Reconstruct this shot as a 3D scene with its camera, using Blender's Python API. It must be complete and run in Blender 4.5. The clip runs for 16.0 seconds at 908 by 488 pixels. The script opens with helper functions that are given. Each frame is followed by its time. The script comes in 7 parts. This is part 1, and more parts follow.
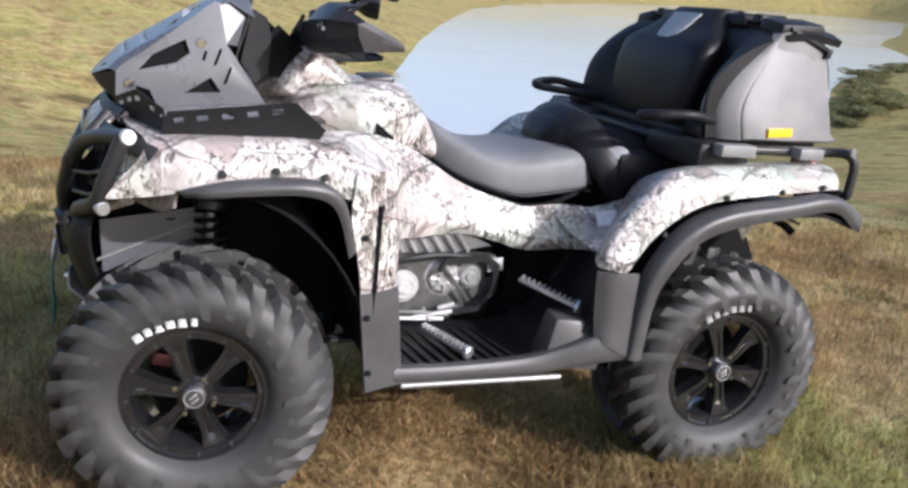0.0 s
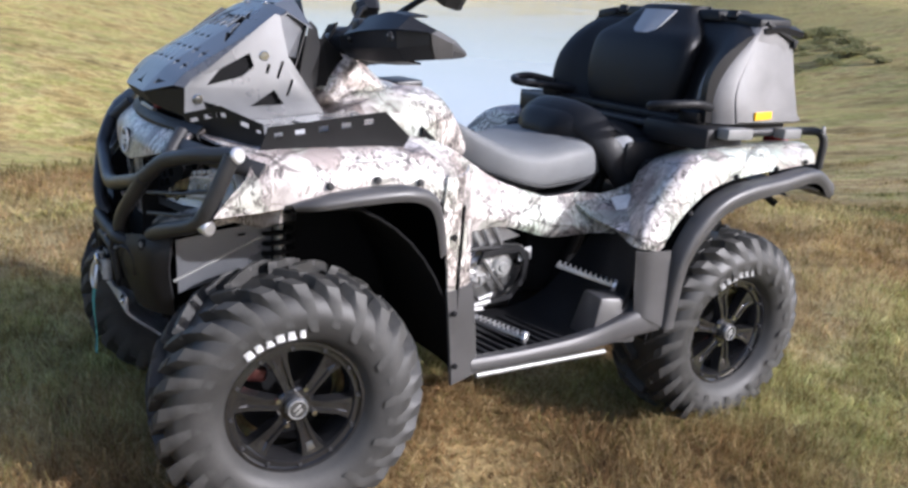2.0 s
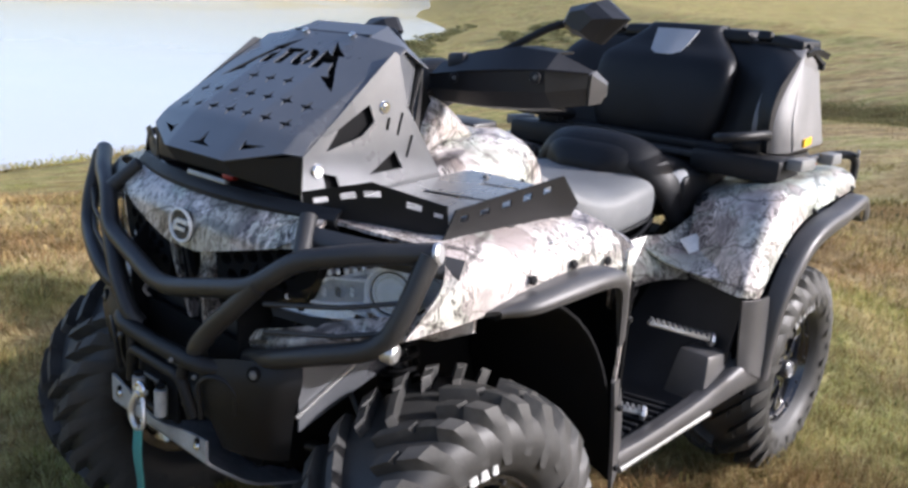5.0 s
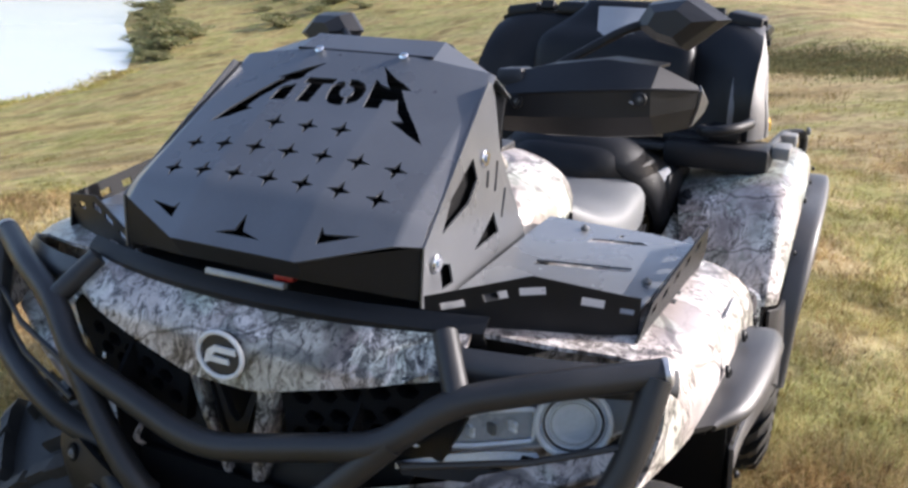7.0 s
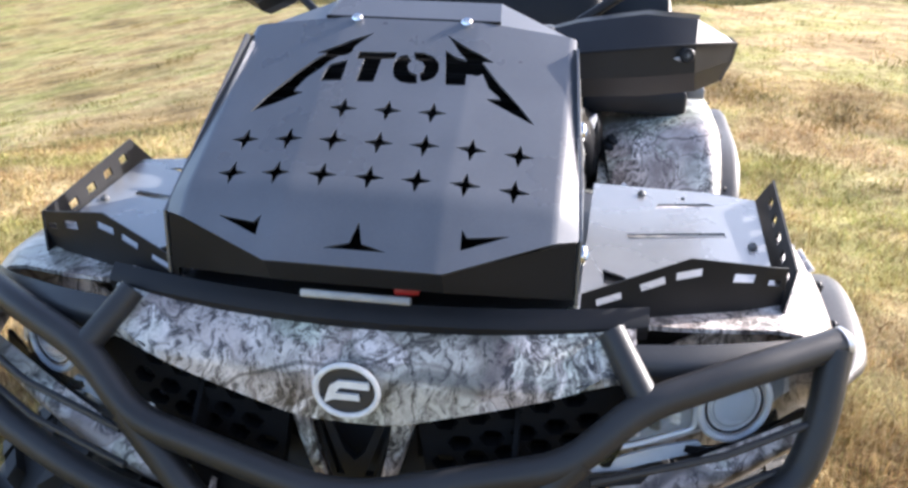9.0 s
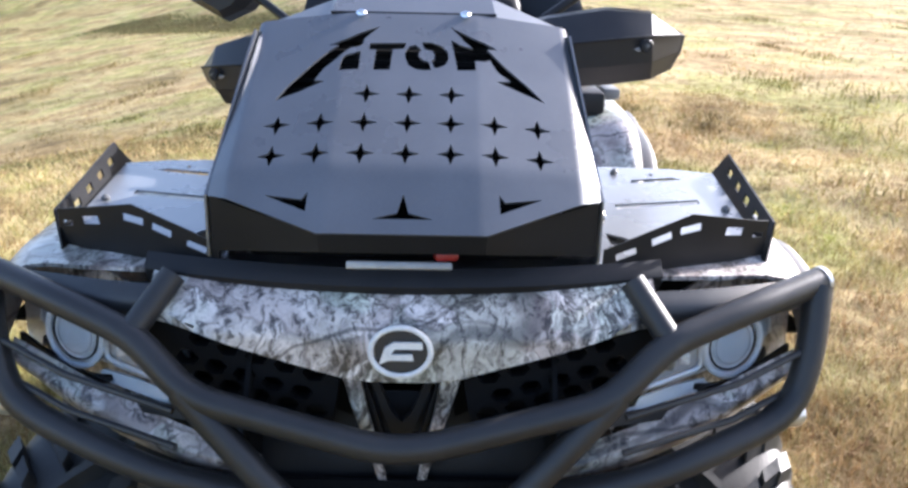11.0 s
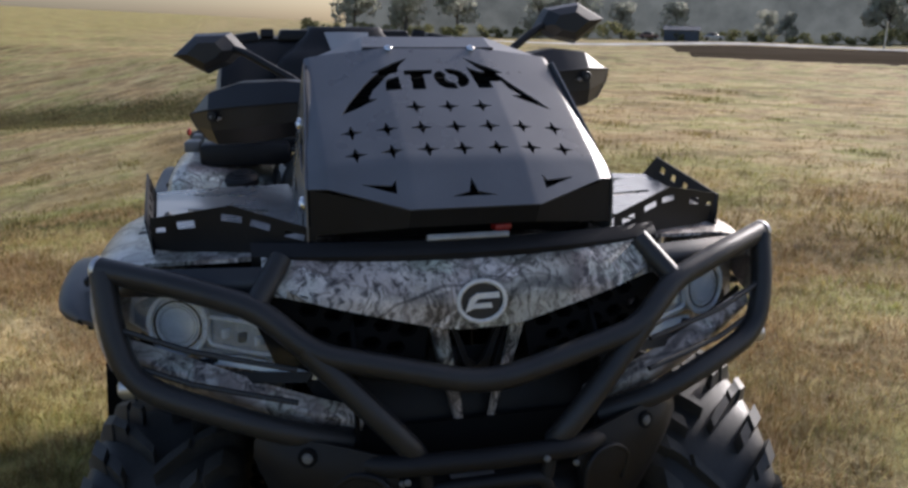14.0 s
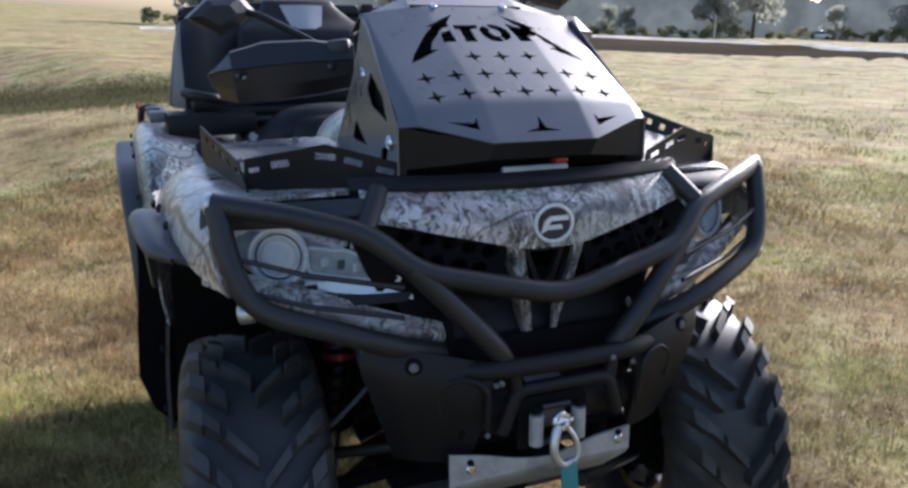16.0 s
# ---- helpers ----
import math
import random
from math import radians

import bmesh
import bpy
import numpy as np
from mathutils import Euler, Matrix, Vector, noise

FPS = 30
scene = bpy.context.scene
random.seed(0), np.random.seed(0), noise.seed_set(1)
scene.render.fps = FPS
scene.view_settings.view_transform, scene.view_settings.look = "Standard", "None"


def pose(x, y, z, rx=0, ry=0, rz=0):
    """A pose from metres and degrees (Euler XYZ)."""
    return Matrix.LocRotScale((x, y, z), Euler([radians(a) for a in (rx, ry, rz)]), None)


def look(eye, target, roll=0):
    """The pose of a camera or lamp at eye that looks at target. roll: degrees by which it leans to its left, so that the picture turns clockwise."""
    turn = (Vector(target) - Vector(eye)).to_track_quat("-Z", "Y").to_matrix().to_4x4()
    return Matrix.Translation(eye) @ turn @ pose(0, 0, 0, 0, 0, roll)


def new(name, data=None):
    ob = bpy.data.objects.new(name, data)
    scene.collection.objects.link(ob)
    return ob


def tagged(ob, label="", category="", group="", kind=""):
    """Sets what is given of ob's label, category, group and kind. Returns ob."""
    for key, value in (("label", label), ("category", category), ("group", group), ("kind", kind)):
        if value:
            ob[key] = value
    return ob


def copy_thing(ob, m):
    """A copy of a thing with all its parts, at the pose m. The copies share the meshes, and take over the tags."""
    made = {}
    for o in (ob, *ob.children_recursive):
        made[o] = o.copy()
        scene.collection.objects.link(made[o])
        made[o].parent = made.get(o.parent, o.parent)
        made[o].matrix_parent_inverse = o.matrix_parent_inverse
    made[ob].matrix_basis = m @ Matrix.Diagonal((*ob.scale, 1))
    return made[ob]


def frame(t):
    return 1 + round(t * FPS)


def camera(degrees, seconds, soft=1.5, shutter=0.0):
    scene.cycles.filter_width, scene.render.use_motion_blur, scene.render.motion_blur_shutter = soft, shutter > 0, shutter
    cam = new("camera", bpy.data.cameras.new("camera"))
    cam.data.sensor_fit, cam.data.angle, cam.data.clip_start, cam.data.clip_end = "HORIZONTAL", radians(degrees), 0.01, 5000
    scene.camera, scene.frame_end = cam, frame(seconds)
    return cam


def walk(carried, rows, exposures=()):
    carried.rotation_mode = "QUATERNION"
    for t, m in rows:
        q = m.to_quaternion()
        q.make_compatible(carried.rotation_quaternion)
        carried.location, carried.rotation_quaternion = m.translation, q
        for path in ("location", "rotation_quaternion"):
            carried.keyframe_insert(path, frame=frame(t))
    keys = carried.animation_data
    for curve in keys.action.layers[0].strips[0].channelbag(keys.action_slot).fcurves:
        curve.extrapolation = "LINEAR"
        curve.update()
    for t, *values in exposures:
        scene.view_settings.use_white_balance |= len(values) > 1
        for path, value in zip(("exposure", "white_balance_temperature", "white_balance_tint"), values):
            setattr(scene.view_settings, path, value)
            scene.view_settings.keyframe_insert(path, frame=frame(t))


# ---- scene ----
cam = camera(56.7, 16.0, soft=2.8)
# The quad's own frame: x ahead, y to its left, z up. TILT turns it by the slope of the ground it stands on.
TILT = Vector((0.0351, 0.0239, 1.0)).rotation_difference(Vector((0, 0, 1))).to_matrix().to_4x4()
METRES = 4.061
BASE = Matrix(((-0.94047, -0.33987, 0.00072, 0.8506),
               (0.32531, -0.9008, -0.28762, 2.4761),
               (0.0984, -0.27026, 0.95775, 1.2928),
               (0, 0, 0, 1)))
ROWS = [
    (0.0, 0.0, 0.0, 0.0, -0.0, 0.0, -0.0),
    (0.5, -0.0265, -0.0005, 0.0007, -1.02, 0.69, 1.24),
    (1.0, -0.0638, 0.0028, 0.0033, -2.94, 0.24, 2.64),
    (1.5, -0.1009, -0.0041, 0.0082, -6.52, -0.07, 3.3),
    (2.0, -0.1547, -0.0126, 0.0107, -11.7, -1.25, 4.47),
    (2.5, -0.1911, -0.0035, 0.0124, -15.05, -1.32, 4.39),
    (3.0, -0.2289, 0.0259, 0.0253, -16.69, -1.04, 5.07),
    (3.5, -0.2575, 0.0487, 0.038, -18.79, -1.44, 5.82),
    (6.0, -0.3536, 0.2395, 0.1146, -35.87, -5.77, 9.78),
    (6.5, -0.3699, 0.2779, 0.1329, -40.19, -7.39, 10.76),
    (7.0, -0.3656, 0.3115, 0.1436, -44.53, -9.39, 12.58),
    (7.5, -0.357, 0.3454, 0.1562, -47.86, -11.57, 14.18),
    (8.0, -0.3605, 0.3683, 0.1634, -51.69, -13.76, 14.22),
    (8.5, -0.3797, 0.3937, 0.1736, -56.75, -15.75, 14.57),
    (9.0, -0.4022, 0.4111, 0.1783, -61.01, -17.3, 14.99),
    (9.2, -0.4054, 0.4147, 0.1787, -62.51, -17.7, 15.14),
    (11.3, -0.4594, 0.452, 0.184, -72.03, -18.4, 15.44),
    (11.5, -0.4714, 0.4566, 0.1869, -73.07, -18.59, 15.4),
    (12.0, -0.4972, 0.4653, 0.1922, -74.67, -17.92, 15.33),
    (12.5, -0.5037, 0.4726, 0.191, -76.28, -16.02, 15.7),
    (13.0, -0.5108, 0.4836, 0.1884, -79.05, -15.7, 16.24),
    (13.5, -0.5225, 0.5006, 0.1898, -81.67, -15.96, 16.85),
    (14.0, -0.5341, 0.5149, 0.1881, -84.84, -16.38, 16.41),
    (14.5, -0.5532, 0.5343, 0.1957, -88.28, -17.57, 15.76),
    (15.0, -0.5779, 0.5546, 0.201, -90.81, -18.48, 15.74),
    (15.5, -0.585, 0.5709, 0.2011, -92.34, -18.92, 15.74),
    (16.0, -0.5793, 0.6016, 0.2004, -95.07, -19.73, 15.47),
]
EXPOSURES = [(t, ev, kelvin - 400, 16.5) for t, ev, kelvin in ((0.0, 0.5, 6200), (1.5, 0.56, 6160), (3.0, 0.82, 6050), (3.5, 0.8, 6060), (6.0, 0.9, 6480), (7.0, 1.06, 6530), (9.0, 1.72, 6530), (12.5, 1.74, 6160), (13.0, 0.98, 6380), (13.5, 0.56, 6350), (14.0, 0.26, 6540), (14.5, 0.08, 6540), (15.0, 0.3, 6400), (15.5, 1.07, 6080), (16.0, 0.82, 6050))]
walk(cam, [(t, TILT @ BASE @ pose(METRES * x, METRES * y, METRES * z, 90 + pitch, roll, yaw)) for t, x, y, z, yaw, pitch, roll in ROWS],
     exposures=EXPOSURES)

# ---- light ----
SUN_AZ, SUN_EL = 122.0, 27.0
world = bpy.data.worlds.new("sky")
scene.world = world
world.use_nodes = True
wn = world.node_tree.nodes
sky = wn.new("ShaderNodeTexSky")
sky.sky_type, sky.sun_disc = "NISHITA", False
sky.sun_elevation, sky.sun_rotation = radians(SUN_EL), radians(90 - SUN_AZ)
sky.air_density, sky.dust_density = 1.0, 3.0
world.node_tree.links.new(sky.outputs[0], wn["Background"].inputs[0])
wn["Background"].inputs[1].default_value = 0.15
sun = new("sun", bpy.data.lights.new("sun", "SUN"))
sun.data.energy, sun.data.angle, sun.data.color = 4.2, radians(0.6), (1.0, 0.95, 0.88)
_d = Vector((math.cos(radians(SUN_EL)) * math.cos(radians(SUN_AZ)), math.cos(radians(SUN_EL)) * math.sin(radians(SUN_AZ)), math.sin(radians(SUN_EL))))
sun.matrix_world = look(_d * 50, (0, 0, 0))

# ---- materials ----
def material(name):
    m = bpy.data.materials.new(name)
    m.use_nodes = True
    return m, m.node_tree.nodes, m.node_tree.links, m.node_tree.nodes["Principled BSDF"]


def ramp(nodes, stops, smooth=True):
    r = nodes.new("ShaderNodeValToRGB")
    e = r.color_ramp.elements
    while len(e) < len(stops):
        e.new(0.5)
    for el, (p, c) in zip(e, stops):
        el.position, el.color = p, (*c, 1) if len(c) == 3 else c
    r.color_ramp.interpolation = "LINEAR" if smooth else "CONSTANT"
    return r


def noise_tex(nodes, links, scale, detail=4, rough=0.55, coord=None, stretch=(1, 1, 1), distortion=0.0):
    n = nodes.new("ShaderNodeTexNoise")
    n.inputs["Scale"].default_value, n.inputs["Detail"].default_value = scale, detail
    n.inputs["Roughness"].default_value, n.inputs["Distortion"].default_value = rough, distortion
    if coord is None:
        coord = nodes.new("ShaderNodeTexCoord").outputs["Object"]
    mp = nodes.new("ShaderNodeMapping")
    mp.inputs["Scale"].default_value = stretch
    links.new(coord, mp.inputs["Vector"])
    links.new(mp.outputs[0], n.inputs["Vector"])
    return n


def mix(nodes, links, a, b, fac, kind="MIX"):
    m = nodes.new("ShaderNodeMix")
    m.data_type, m.blend_type = "RGBA", kind
    for sock, v in ((m.inputs[6], a), (m.inputs[7], b), (m.inputs[0], fac)):
        if isinstance(v, bpy.types.NodeSocket):
            links.new(v, sock)
        else:
            sock.default_value = (*v, 1) if isinstance(v, tuple) else v
    return m.outputs[2]


def bumped(nodes, links, bsdf, height, strength=0.3, distance=0.002):
    b = nodes.new("ShaderNodeBump")
    b.inputs["Strength"].default_value, b.inputs["Distance"].default_value = strength, distance
    links.new(height, b.inputs["Height"])
    links.new(b.outputs[0], bsdf.inputs["Normal"])


def plain(name, colour, rough=0.5, metal=0.0, grain=220, vary=0.25, bump=0.12, stain=6.0, coat=0.0, spec=0.5):
    """One base colour with dust and grain at two scales."""
    m, n, l, b = material(name)
    big, fine = noise_tex(n, l, stain, 5), noise_tex(n, l, grain, 3)
    dark = tuple(c * (1 - vary) for c in colour)
    light = tuple(min(1, c * (1 + vary) + 0.004) for c in colour)
    r1 = ramp(n, [(0.3, dark), (0.72, light)])
    l.new(big.outputs[0], r1.inputs[0])
    r2 = ramp(n, [(0.3, (0.82, 0.82, 0.82)), (0.75, (1, 1, 1))])
    l.new(fine.outputs[0], r2.inputs[0])
    l.new(mix(n, l, r1.outputs[0], r2.outputs[0], 1.0, "MULTIPLY"), b.inputs["Base Color"])
    rr = ramp(n, [(0.25, (rough * 0.8,) * 3), (0.8, (min(1, rough * 1.2),) * 3)])
    l.new(big.outputs[0], rr.inputs[0])
    l.new(rr.outputs[0], b.inputs["Roughness"])
    b.inputs["Metallic"].default_value = metal
    b.inputs["Coat Weight"].default_value = coat
    b.inputs["Specular IOR Level"].default_value = spec
    if bump:
        bumped(n, l, b, fine.outputs[0], bump, 0.001)
    return m


MAT_BLACK = plain("black_plastic", (0.0105, 0.0105, 0.0115), 0.5, spec=0.24, bump=0.25, grain=420)
MAT_DARK = plain("dark_grey_plastic", (0.03, 0.03, 0.0315), 0.42, spec=0.42, bump=0.2, grain=420)
MAT_GUARD = plain("satin_black_plastic", (0.017, 0.0172, 0.019), 0.42, spec=0.34, bump=0.2, grain=420)
MAT_FLARE = plain("grey_flare_plastic", (0.06, 0.058, 0.058), 0.45, bump=0.25, grain=500)
MAT_TRUNK = plain("trunk_plastic", (0.17, 0.165, 0.162), 0.5, bump=0.35, grain=650)
MAT_STEEL = plain("black_powder_coat", (0.0255, 0.025, 0.0252), 0.42, spec=0.38, bump=0.3, grain=600)
MAT_PLATE = plain("graphite_sheet_metal", (0.15, 0.155, 0.165), 0.3, metal=0.42, bump=0.1, grain=700, vary=0.12)
MAT_TRAY = plain("satin_sheet_metal", (0.28, 0.285, 0.29), 0.28, metal=0.5, bump=0.1, grain=700, vary=0.12)
MAT_ALU = plain("bare_aluminium", (0.62, 0.62, 0.62), 0.4, metal=0.85, bump=0.15, grain=180)
MAT_GREY = plain("grey_painted_metal", (0.16, 0.16, 0.155), 0.5, bump=0.15, grain=300)
MAT_SKID = plain("scuffed_metal", (0.42, 0.42, 0.41), 0.5, metal=0.2, bump=0.2, grain=90, vary=0.3, stain=18)
MAT_CHROME = plain("chrome", (0.8, 0.8, 0.8), 0.14, metal=1.0, bump=0)
MAT_VINYL = plain("grey_seat_vinyl", (0.15, 0.154, 0.157), 0.58, bump=0.4, grain=380, vary=0.2)
MAT_VINYL_D = plain("black_seat_vinyl", (0.0075, 0.0078, 0.0092), 0.48, spec=0.24, bump=0.4, grain=380)
MAT_INSERT = plain("pale_grey_vinyl", (0.33, 0.34, 0.36), 0.55, bump=0.3, grain=380, vary=0.1)
# near-black: the deep shade of wells and openings is put into the colour
MAT_WELL = plain("recess_black", (0.005, 0.005, 0.0055), 0.85, bump=0.2, spec=0.12)
MAT_RUBBER = plain("tyre_rubber", (0.042, 0.041, 0.0392), 0.52, spec=0.38, bump=0.3, grain=160, vary=0.35)
MAT_LUG = plain("tread_rubber", (0.048, 0.047, 0.0448), 0.58, spec=0.4, bump=0.4, grain=120, vary=0.45, stain=14)
MAT_WORN = plain("worn_white_paint", (0.5, 0.5, 0.485), 0.6, vary=0.55, stain=60)
MAT_RIM = plain("gloss_black_alloy", (0.012, 0.012, 0.013), 0.14, bump=0.05, coat=1.0)
MAT_SPOKE = plain("machined_spoke", (0.15, 0.15, 0.15), 0.28, metal=0.7, bump=0.1)
MAT_FADED = plain("faded_paint", (0.2, 0.2, 0.195), 0.6, vary=0.5, stain=60)
MAT_WHITE = plain("white_paint", (0.8, 0.8, 0.78), 0.5, vary=0.08)
MAT_YELLOW = plain("amber_reflector", (0.95, 0.5, 0.02), 0.25, vary=0.1, bump=0.3)
MAT_RED = plain("red_plastic", (0.3, 0.015, 0.015), 0.35)
MAT_CALIPER = plain("dull_red_metal", (0.16, 0.05, 0.045), 0.4, metal=0.5, vary=0.5, stain=40)
MAT_STRAP = plain("teal_webbing", (0.05, 0.24, 0.22), 0.8, bump=0.6, grain=300)
MAT_STICKER = plain("silver_sticker", (0.72, 0.72, 0.7), 0.4, vary=0.2, grain=90)
MAT_CAST = plain("dark_cast_metal", (0.10, 0.098, 0.094), 0.5, metal=0.4, bump=0.5, grain=120, vary=0.5, stain=22)
MAT_ENGINE = plain("cast_aluminium", (0.3, 0.3, 0.29), 0.45, metal=0.55, bump=0.5, grain=120, vary=0.4)


def make_camo():
    """Printed woodland pattern: large pale leaf and bark shapes, streaked bark, fine twigs, greys and tans under a clear coat."""
    m, n, l, b = material("woodland_camo")
    co = n.new("ShaderNodeTexCoord").outputs["Object"]

    def shifted(base, scale, amount, detail=3):
        w = noise_tex(n, l, scale, detail, coord=co)
        sub = n.new("ShaderNodeVectorMath"); sub.operation = "SUBTRACT"; sub.inputs[1].default_value = (0.5, 0.5, 0.5)
        l.new(w.outputs["Color"], sub.inputs[0])
        sc = n.new("ShaderNodeVectorMath"); sc.operation = "SCALE"; sc.inputs["Scale"].default_value = amount
        l.new(sub.outputs[0], sc.inputs[0])
        add = n.new("ShaderNodeVectorMath"); add.operation = "ADD"
        l.new(base, add.inputs[0]); l.new(sc.outputs[0], add.inputs[1])
        return add.outputs[0]
    warped = shifted(shifted(co, 7, 0.085), 34, 0.030, 4)

    def turned(rot, stretch):
        mp = n.new("ShaderNodeMapping")
        mp.inputs["Rotation"].default_value, mp.inputs["Scale"].default_value = rot, stretch
        l.new(warped, mp.inputs["Vector"])
        return mp.outputs[0]

    def cells(scale, rot, stretch):
        v = n.new("ShaderNodeTexVoronoi"); v.inputs["Scale"].default_value = scale
        e = n.new("ShaderNodeTexVoronoi"); e.feature = "DISTANCE_TO_EDGE"; e.inputs["Scale"].default_value = scale
        vec = turned(rot, stretch)
        l.new(vec, v.inputs["Vector"]); l.new(vec, e.inputs["Vector"])
        sep = n.new("ShaderNodeSeparateColor"); l.new(v.outputs["Color"], sep.inputs[0])
        return sep, e.outputs[0]

    def through_ramp(value, stops, smooth=True):
        r = ramp(n, stops, smooth)
        l.new(value, r.inputs[0])
        return r.outputs[0]
    # large leaf shapes, mostly pale
    big, big_edge = cells(11, (0.5, 0.3, 0.7), (1, 0.5, 0.8))
    base = through_ramp(big.outputs[0], [(0, (0.56, 0.54, 0.52)), (0.20, (0.43, 0.395, 0.375)), (0.36, (0.62, 0.605, 0.59)), (0.56, (0.34, 0.30, 0.28)), (0.70, (0.52, 0.495, 0.47)), (0.86, (0.39, 0.395, 0.36))], False)
    small, small_edge = cells(19, (1.1, 0.2, 0.4), (0.45, 1, 0.8))
    second = through_ramp(small.outputs[1], [(0, (0.61, 0.595, 0.58)), (0.28, (0.37, 0.335, 0.315)), (0.42, (0.52, 0.495, 0.47)), (0.74, (0.20, 0.18, 0.168)), (0.80, (0.42, 0.43, 0.39))], False)
    where = noise_tex(n, l, 5, 3, coord=co)
    base = mix(n, l, base, second, through_ramp(where.outputs[0], [(0.47, (0, 0, 0)), (0.52, (1, 1, 1))]))
    # soft cloudy shading inside the shapes
    soft = noise_tex(n, l, 15, 6, 0.72, coord=warped)
    base = mix(n, l, base, through_ramp(soft.outputs[0], [(0.37, (0.38, 0.36, 0.345)), (0.46, (0.82, 0.81, 0.80)), (0.56, (1.2, 1.2, 1.19))]), 0.55, "MULTIPLY")
    # streaked bark in patches
    for rot, seed in (((0.3, 0.2, 0.1), 3.7), ((0.9, 0.5, 1.2), 4.6)):
        bark = noise_tex(n, l, 95, 5, 0.7, coord=turned(rot, (1.0, 1.0, 0.14)), distortion=0.6)
        line = through_ramp(bark.outputs[0], [(0.41, (0.09, 0.08, 0.075)), (0.46, (0.75, 0.74, 0.73)), (0.55, (1.35, 1.35, 1.34))])
        spot = noise_tex(n, l, seed, 2, coord=co)
        mask = through_ramp(spot.outputs[0], [(0.49, (0, 0, 0)), (0.53, (0.88, 0.88, 0.88))])
        dim = n.new("ShaderNodeMix"); dim.data_type, dim.blend_type = "RGBA", "MULTIPLY"
        l.new(mask, dim.inputs[0]); l.new(base, dim.inputs[6]); l.new(line, dim.inputs[7])
        base = dim.outputs[2]
    # shape edges and folds
    base = mix(n, l, base, through_ramp(big_edge, [(0.0, (0.16, 0.145, 0.135)), (0.012, (0.45, 0.42, 0.40)), (0.03, (1, 1, 1))]), 0.55, "MULTIPLY")
    base = mix(n, l, base, through_ramp(small_edge, [(0.0, (0.35, 0.33, 0.31)), (0.04, (1, 1, 1))]), 0.22, "MULTIPLY")
    # twigs
    for scale, rot, thick in ((1.5, (0.4, 0.9, 0.6), 0.008), (2.3, (1.3, 0.2, 1.9), 0.005)):
        twig = n.new("ShaderNodeTexWave"); twig.inputs["Scale"].default_value, twig.inputs["Distortion"].default_value = scale, 6.0
        twig.inputs["Detail"].default_value, twig.inputs["Detail Scale"].default_value = 3, 1.4
        mp = n.new("ShaderNodeMapping"); mp.inputs["Rotation"].default_value = rot
        l.new(co, mp.inputs["Vector"]); l.new(mp.outputs[0], twig.inputs["Vector"])
        base = mix(n, l, base, through_ramp(twig.outputs[0], [(0.0, (0.08, 0.07, 0.065)), (thick * 0.6, (0.2, 0.18, 0.16)), (thick * 1.6, (1, 1, 1))]), 0.65, "MULTIPLY")
    # a breath of green here and there
    tint = noise_tex(n, l, 3.1, 2, coord=co)
    base = mix(n, l, base, through_ramp(tint.outputs[0], [(0.52, (0.87, 0.835, 0.825)), (0.62, (0.76, 0.83, 0.77))]), 1.0, "MULTIPLY")
    l.new(base, b.inputs["Base Color"])
    b.inputs["Roughness"].default_value = 0.36
    b.inputs["Coat Weight"].default_value, b.inputs["Coat Roughness"].default_value = 0.3, 0.2
    return m


MAT_CAMO = make_camo()


def make_glass():
    """Thin clear plastic: see-through, with a gloss that grows towards the edge."""
    m, n, l, b = material("clear_lens")
    n.remove(b)
    t, g, x, f = n.new("ShaderNodeBsdfTransparent"), n.new("ShaderNodeBsdfGlossy"), n.new("ShaderNodeMixShader"), n.new("ShaderNodeLayerWeight")
    t.inputs[0].default_value = (0.95, 0.97, 0.99, 1)
    g.inputs["Roughness"].default_value = 0.04
    f.inputs[0].default_value = 0.07
    l.new(f.outputs["Facing"], x.inputs[0]); l.new(t.outputs[0], x.inputs[1]); l.new(g.outputs[0], x.inputs[2])
    l.new(x.outputs[0], n["Material Output"].inputs[0])
    return m


MAT_LENS = make_glass()
MAT_REFL = plain("headlamp_reflector", (0.88, 0.90, 0.92), 0.3, metal=0.15, bump=0, vary=0.06)
MAT_LAMPBACK = plain("headlamp_inside", (0.40, 0.43, 0.46), 0.3, metal=0.1, bump=0, vary=0.25)
MAT_LAMP = plain("headlamp_ring", (0.76, 0.81, 0.86), 0.25, metal=0.2, bump=0, vary=0.1)


def make_water():
    m, n, l, b = material("lake_water")
    # the pale base colour stands in for part of the mirrored bright sky
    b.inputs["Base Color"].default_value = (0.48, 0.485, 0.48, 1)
    b.inputs["Roughness"].default_value, b.inputs["IOR"].default_value = 0.16, 1.5
    ripple = noise_tex(n, l, 0.05, 4)
    rr = ramp(n, [(0.3, (0.06, 0.06, 0.06)), (0.7, (0.14, 0.14, 0.14))])
    l.new(ripple.outputs[0], rr.inputs[0])
    l.new(rr.outputs[0], b.inputs["Roughness"])
    return m


MAT_WATER = make_water()


def ramp_of(n, l, value, stops):
    r = ramp(n, stops)
    l.new(value, r.inputs[0])
    return r.outputs[0]


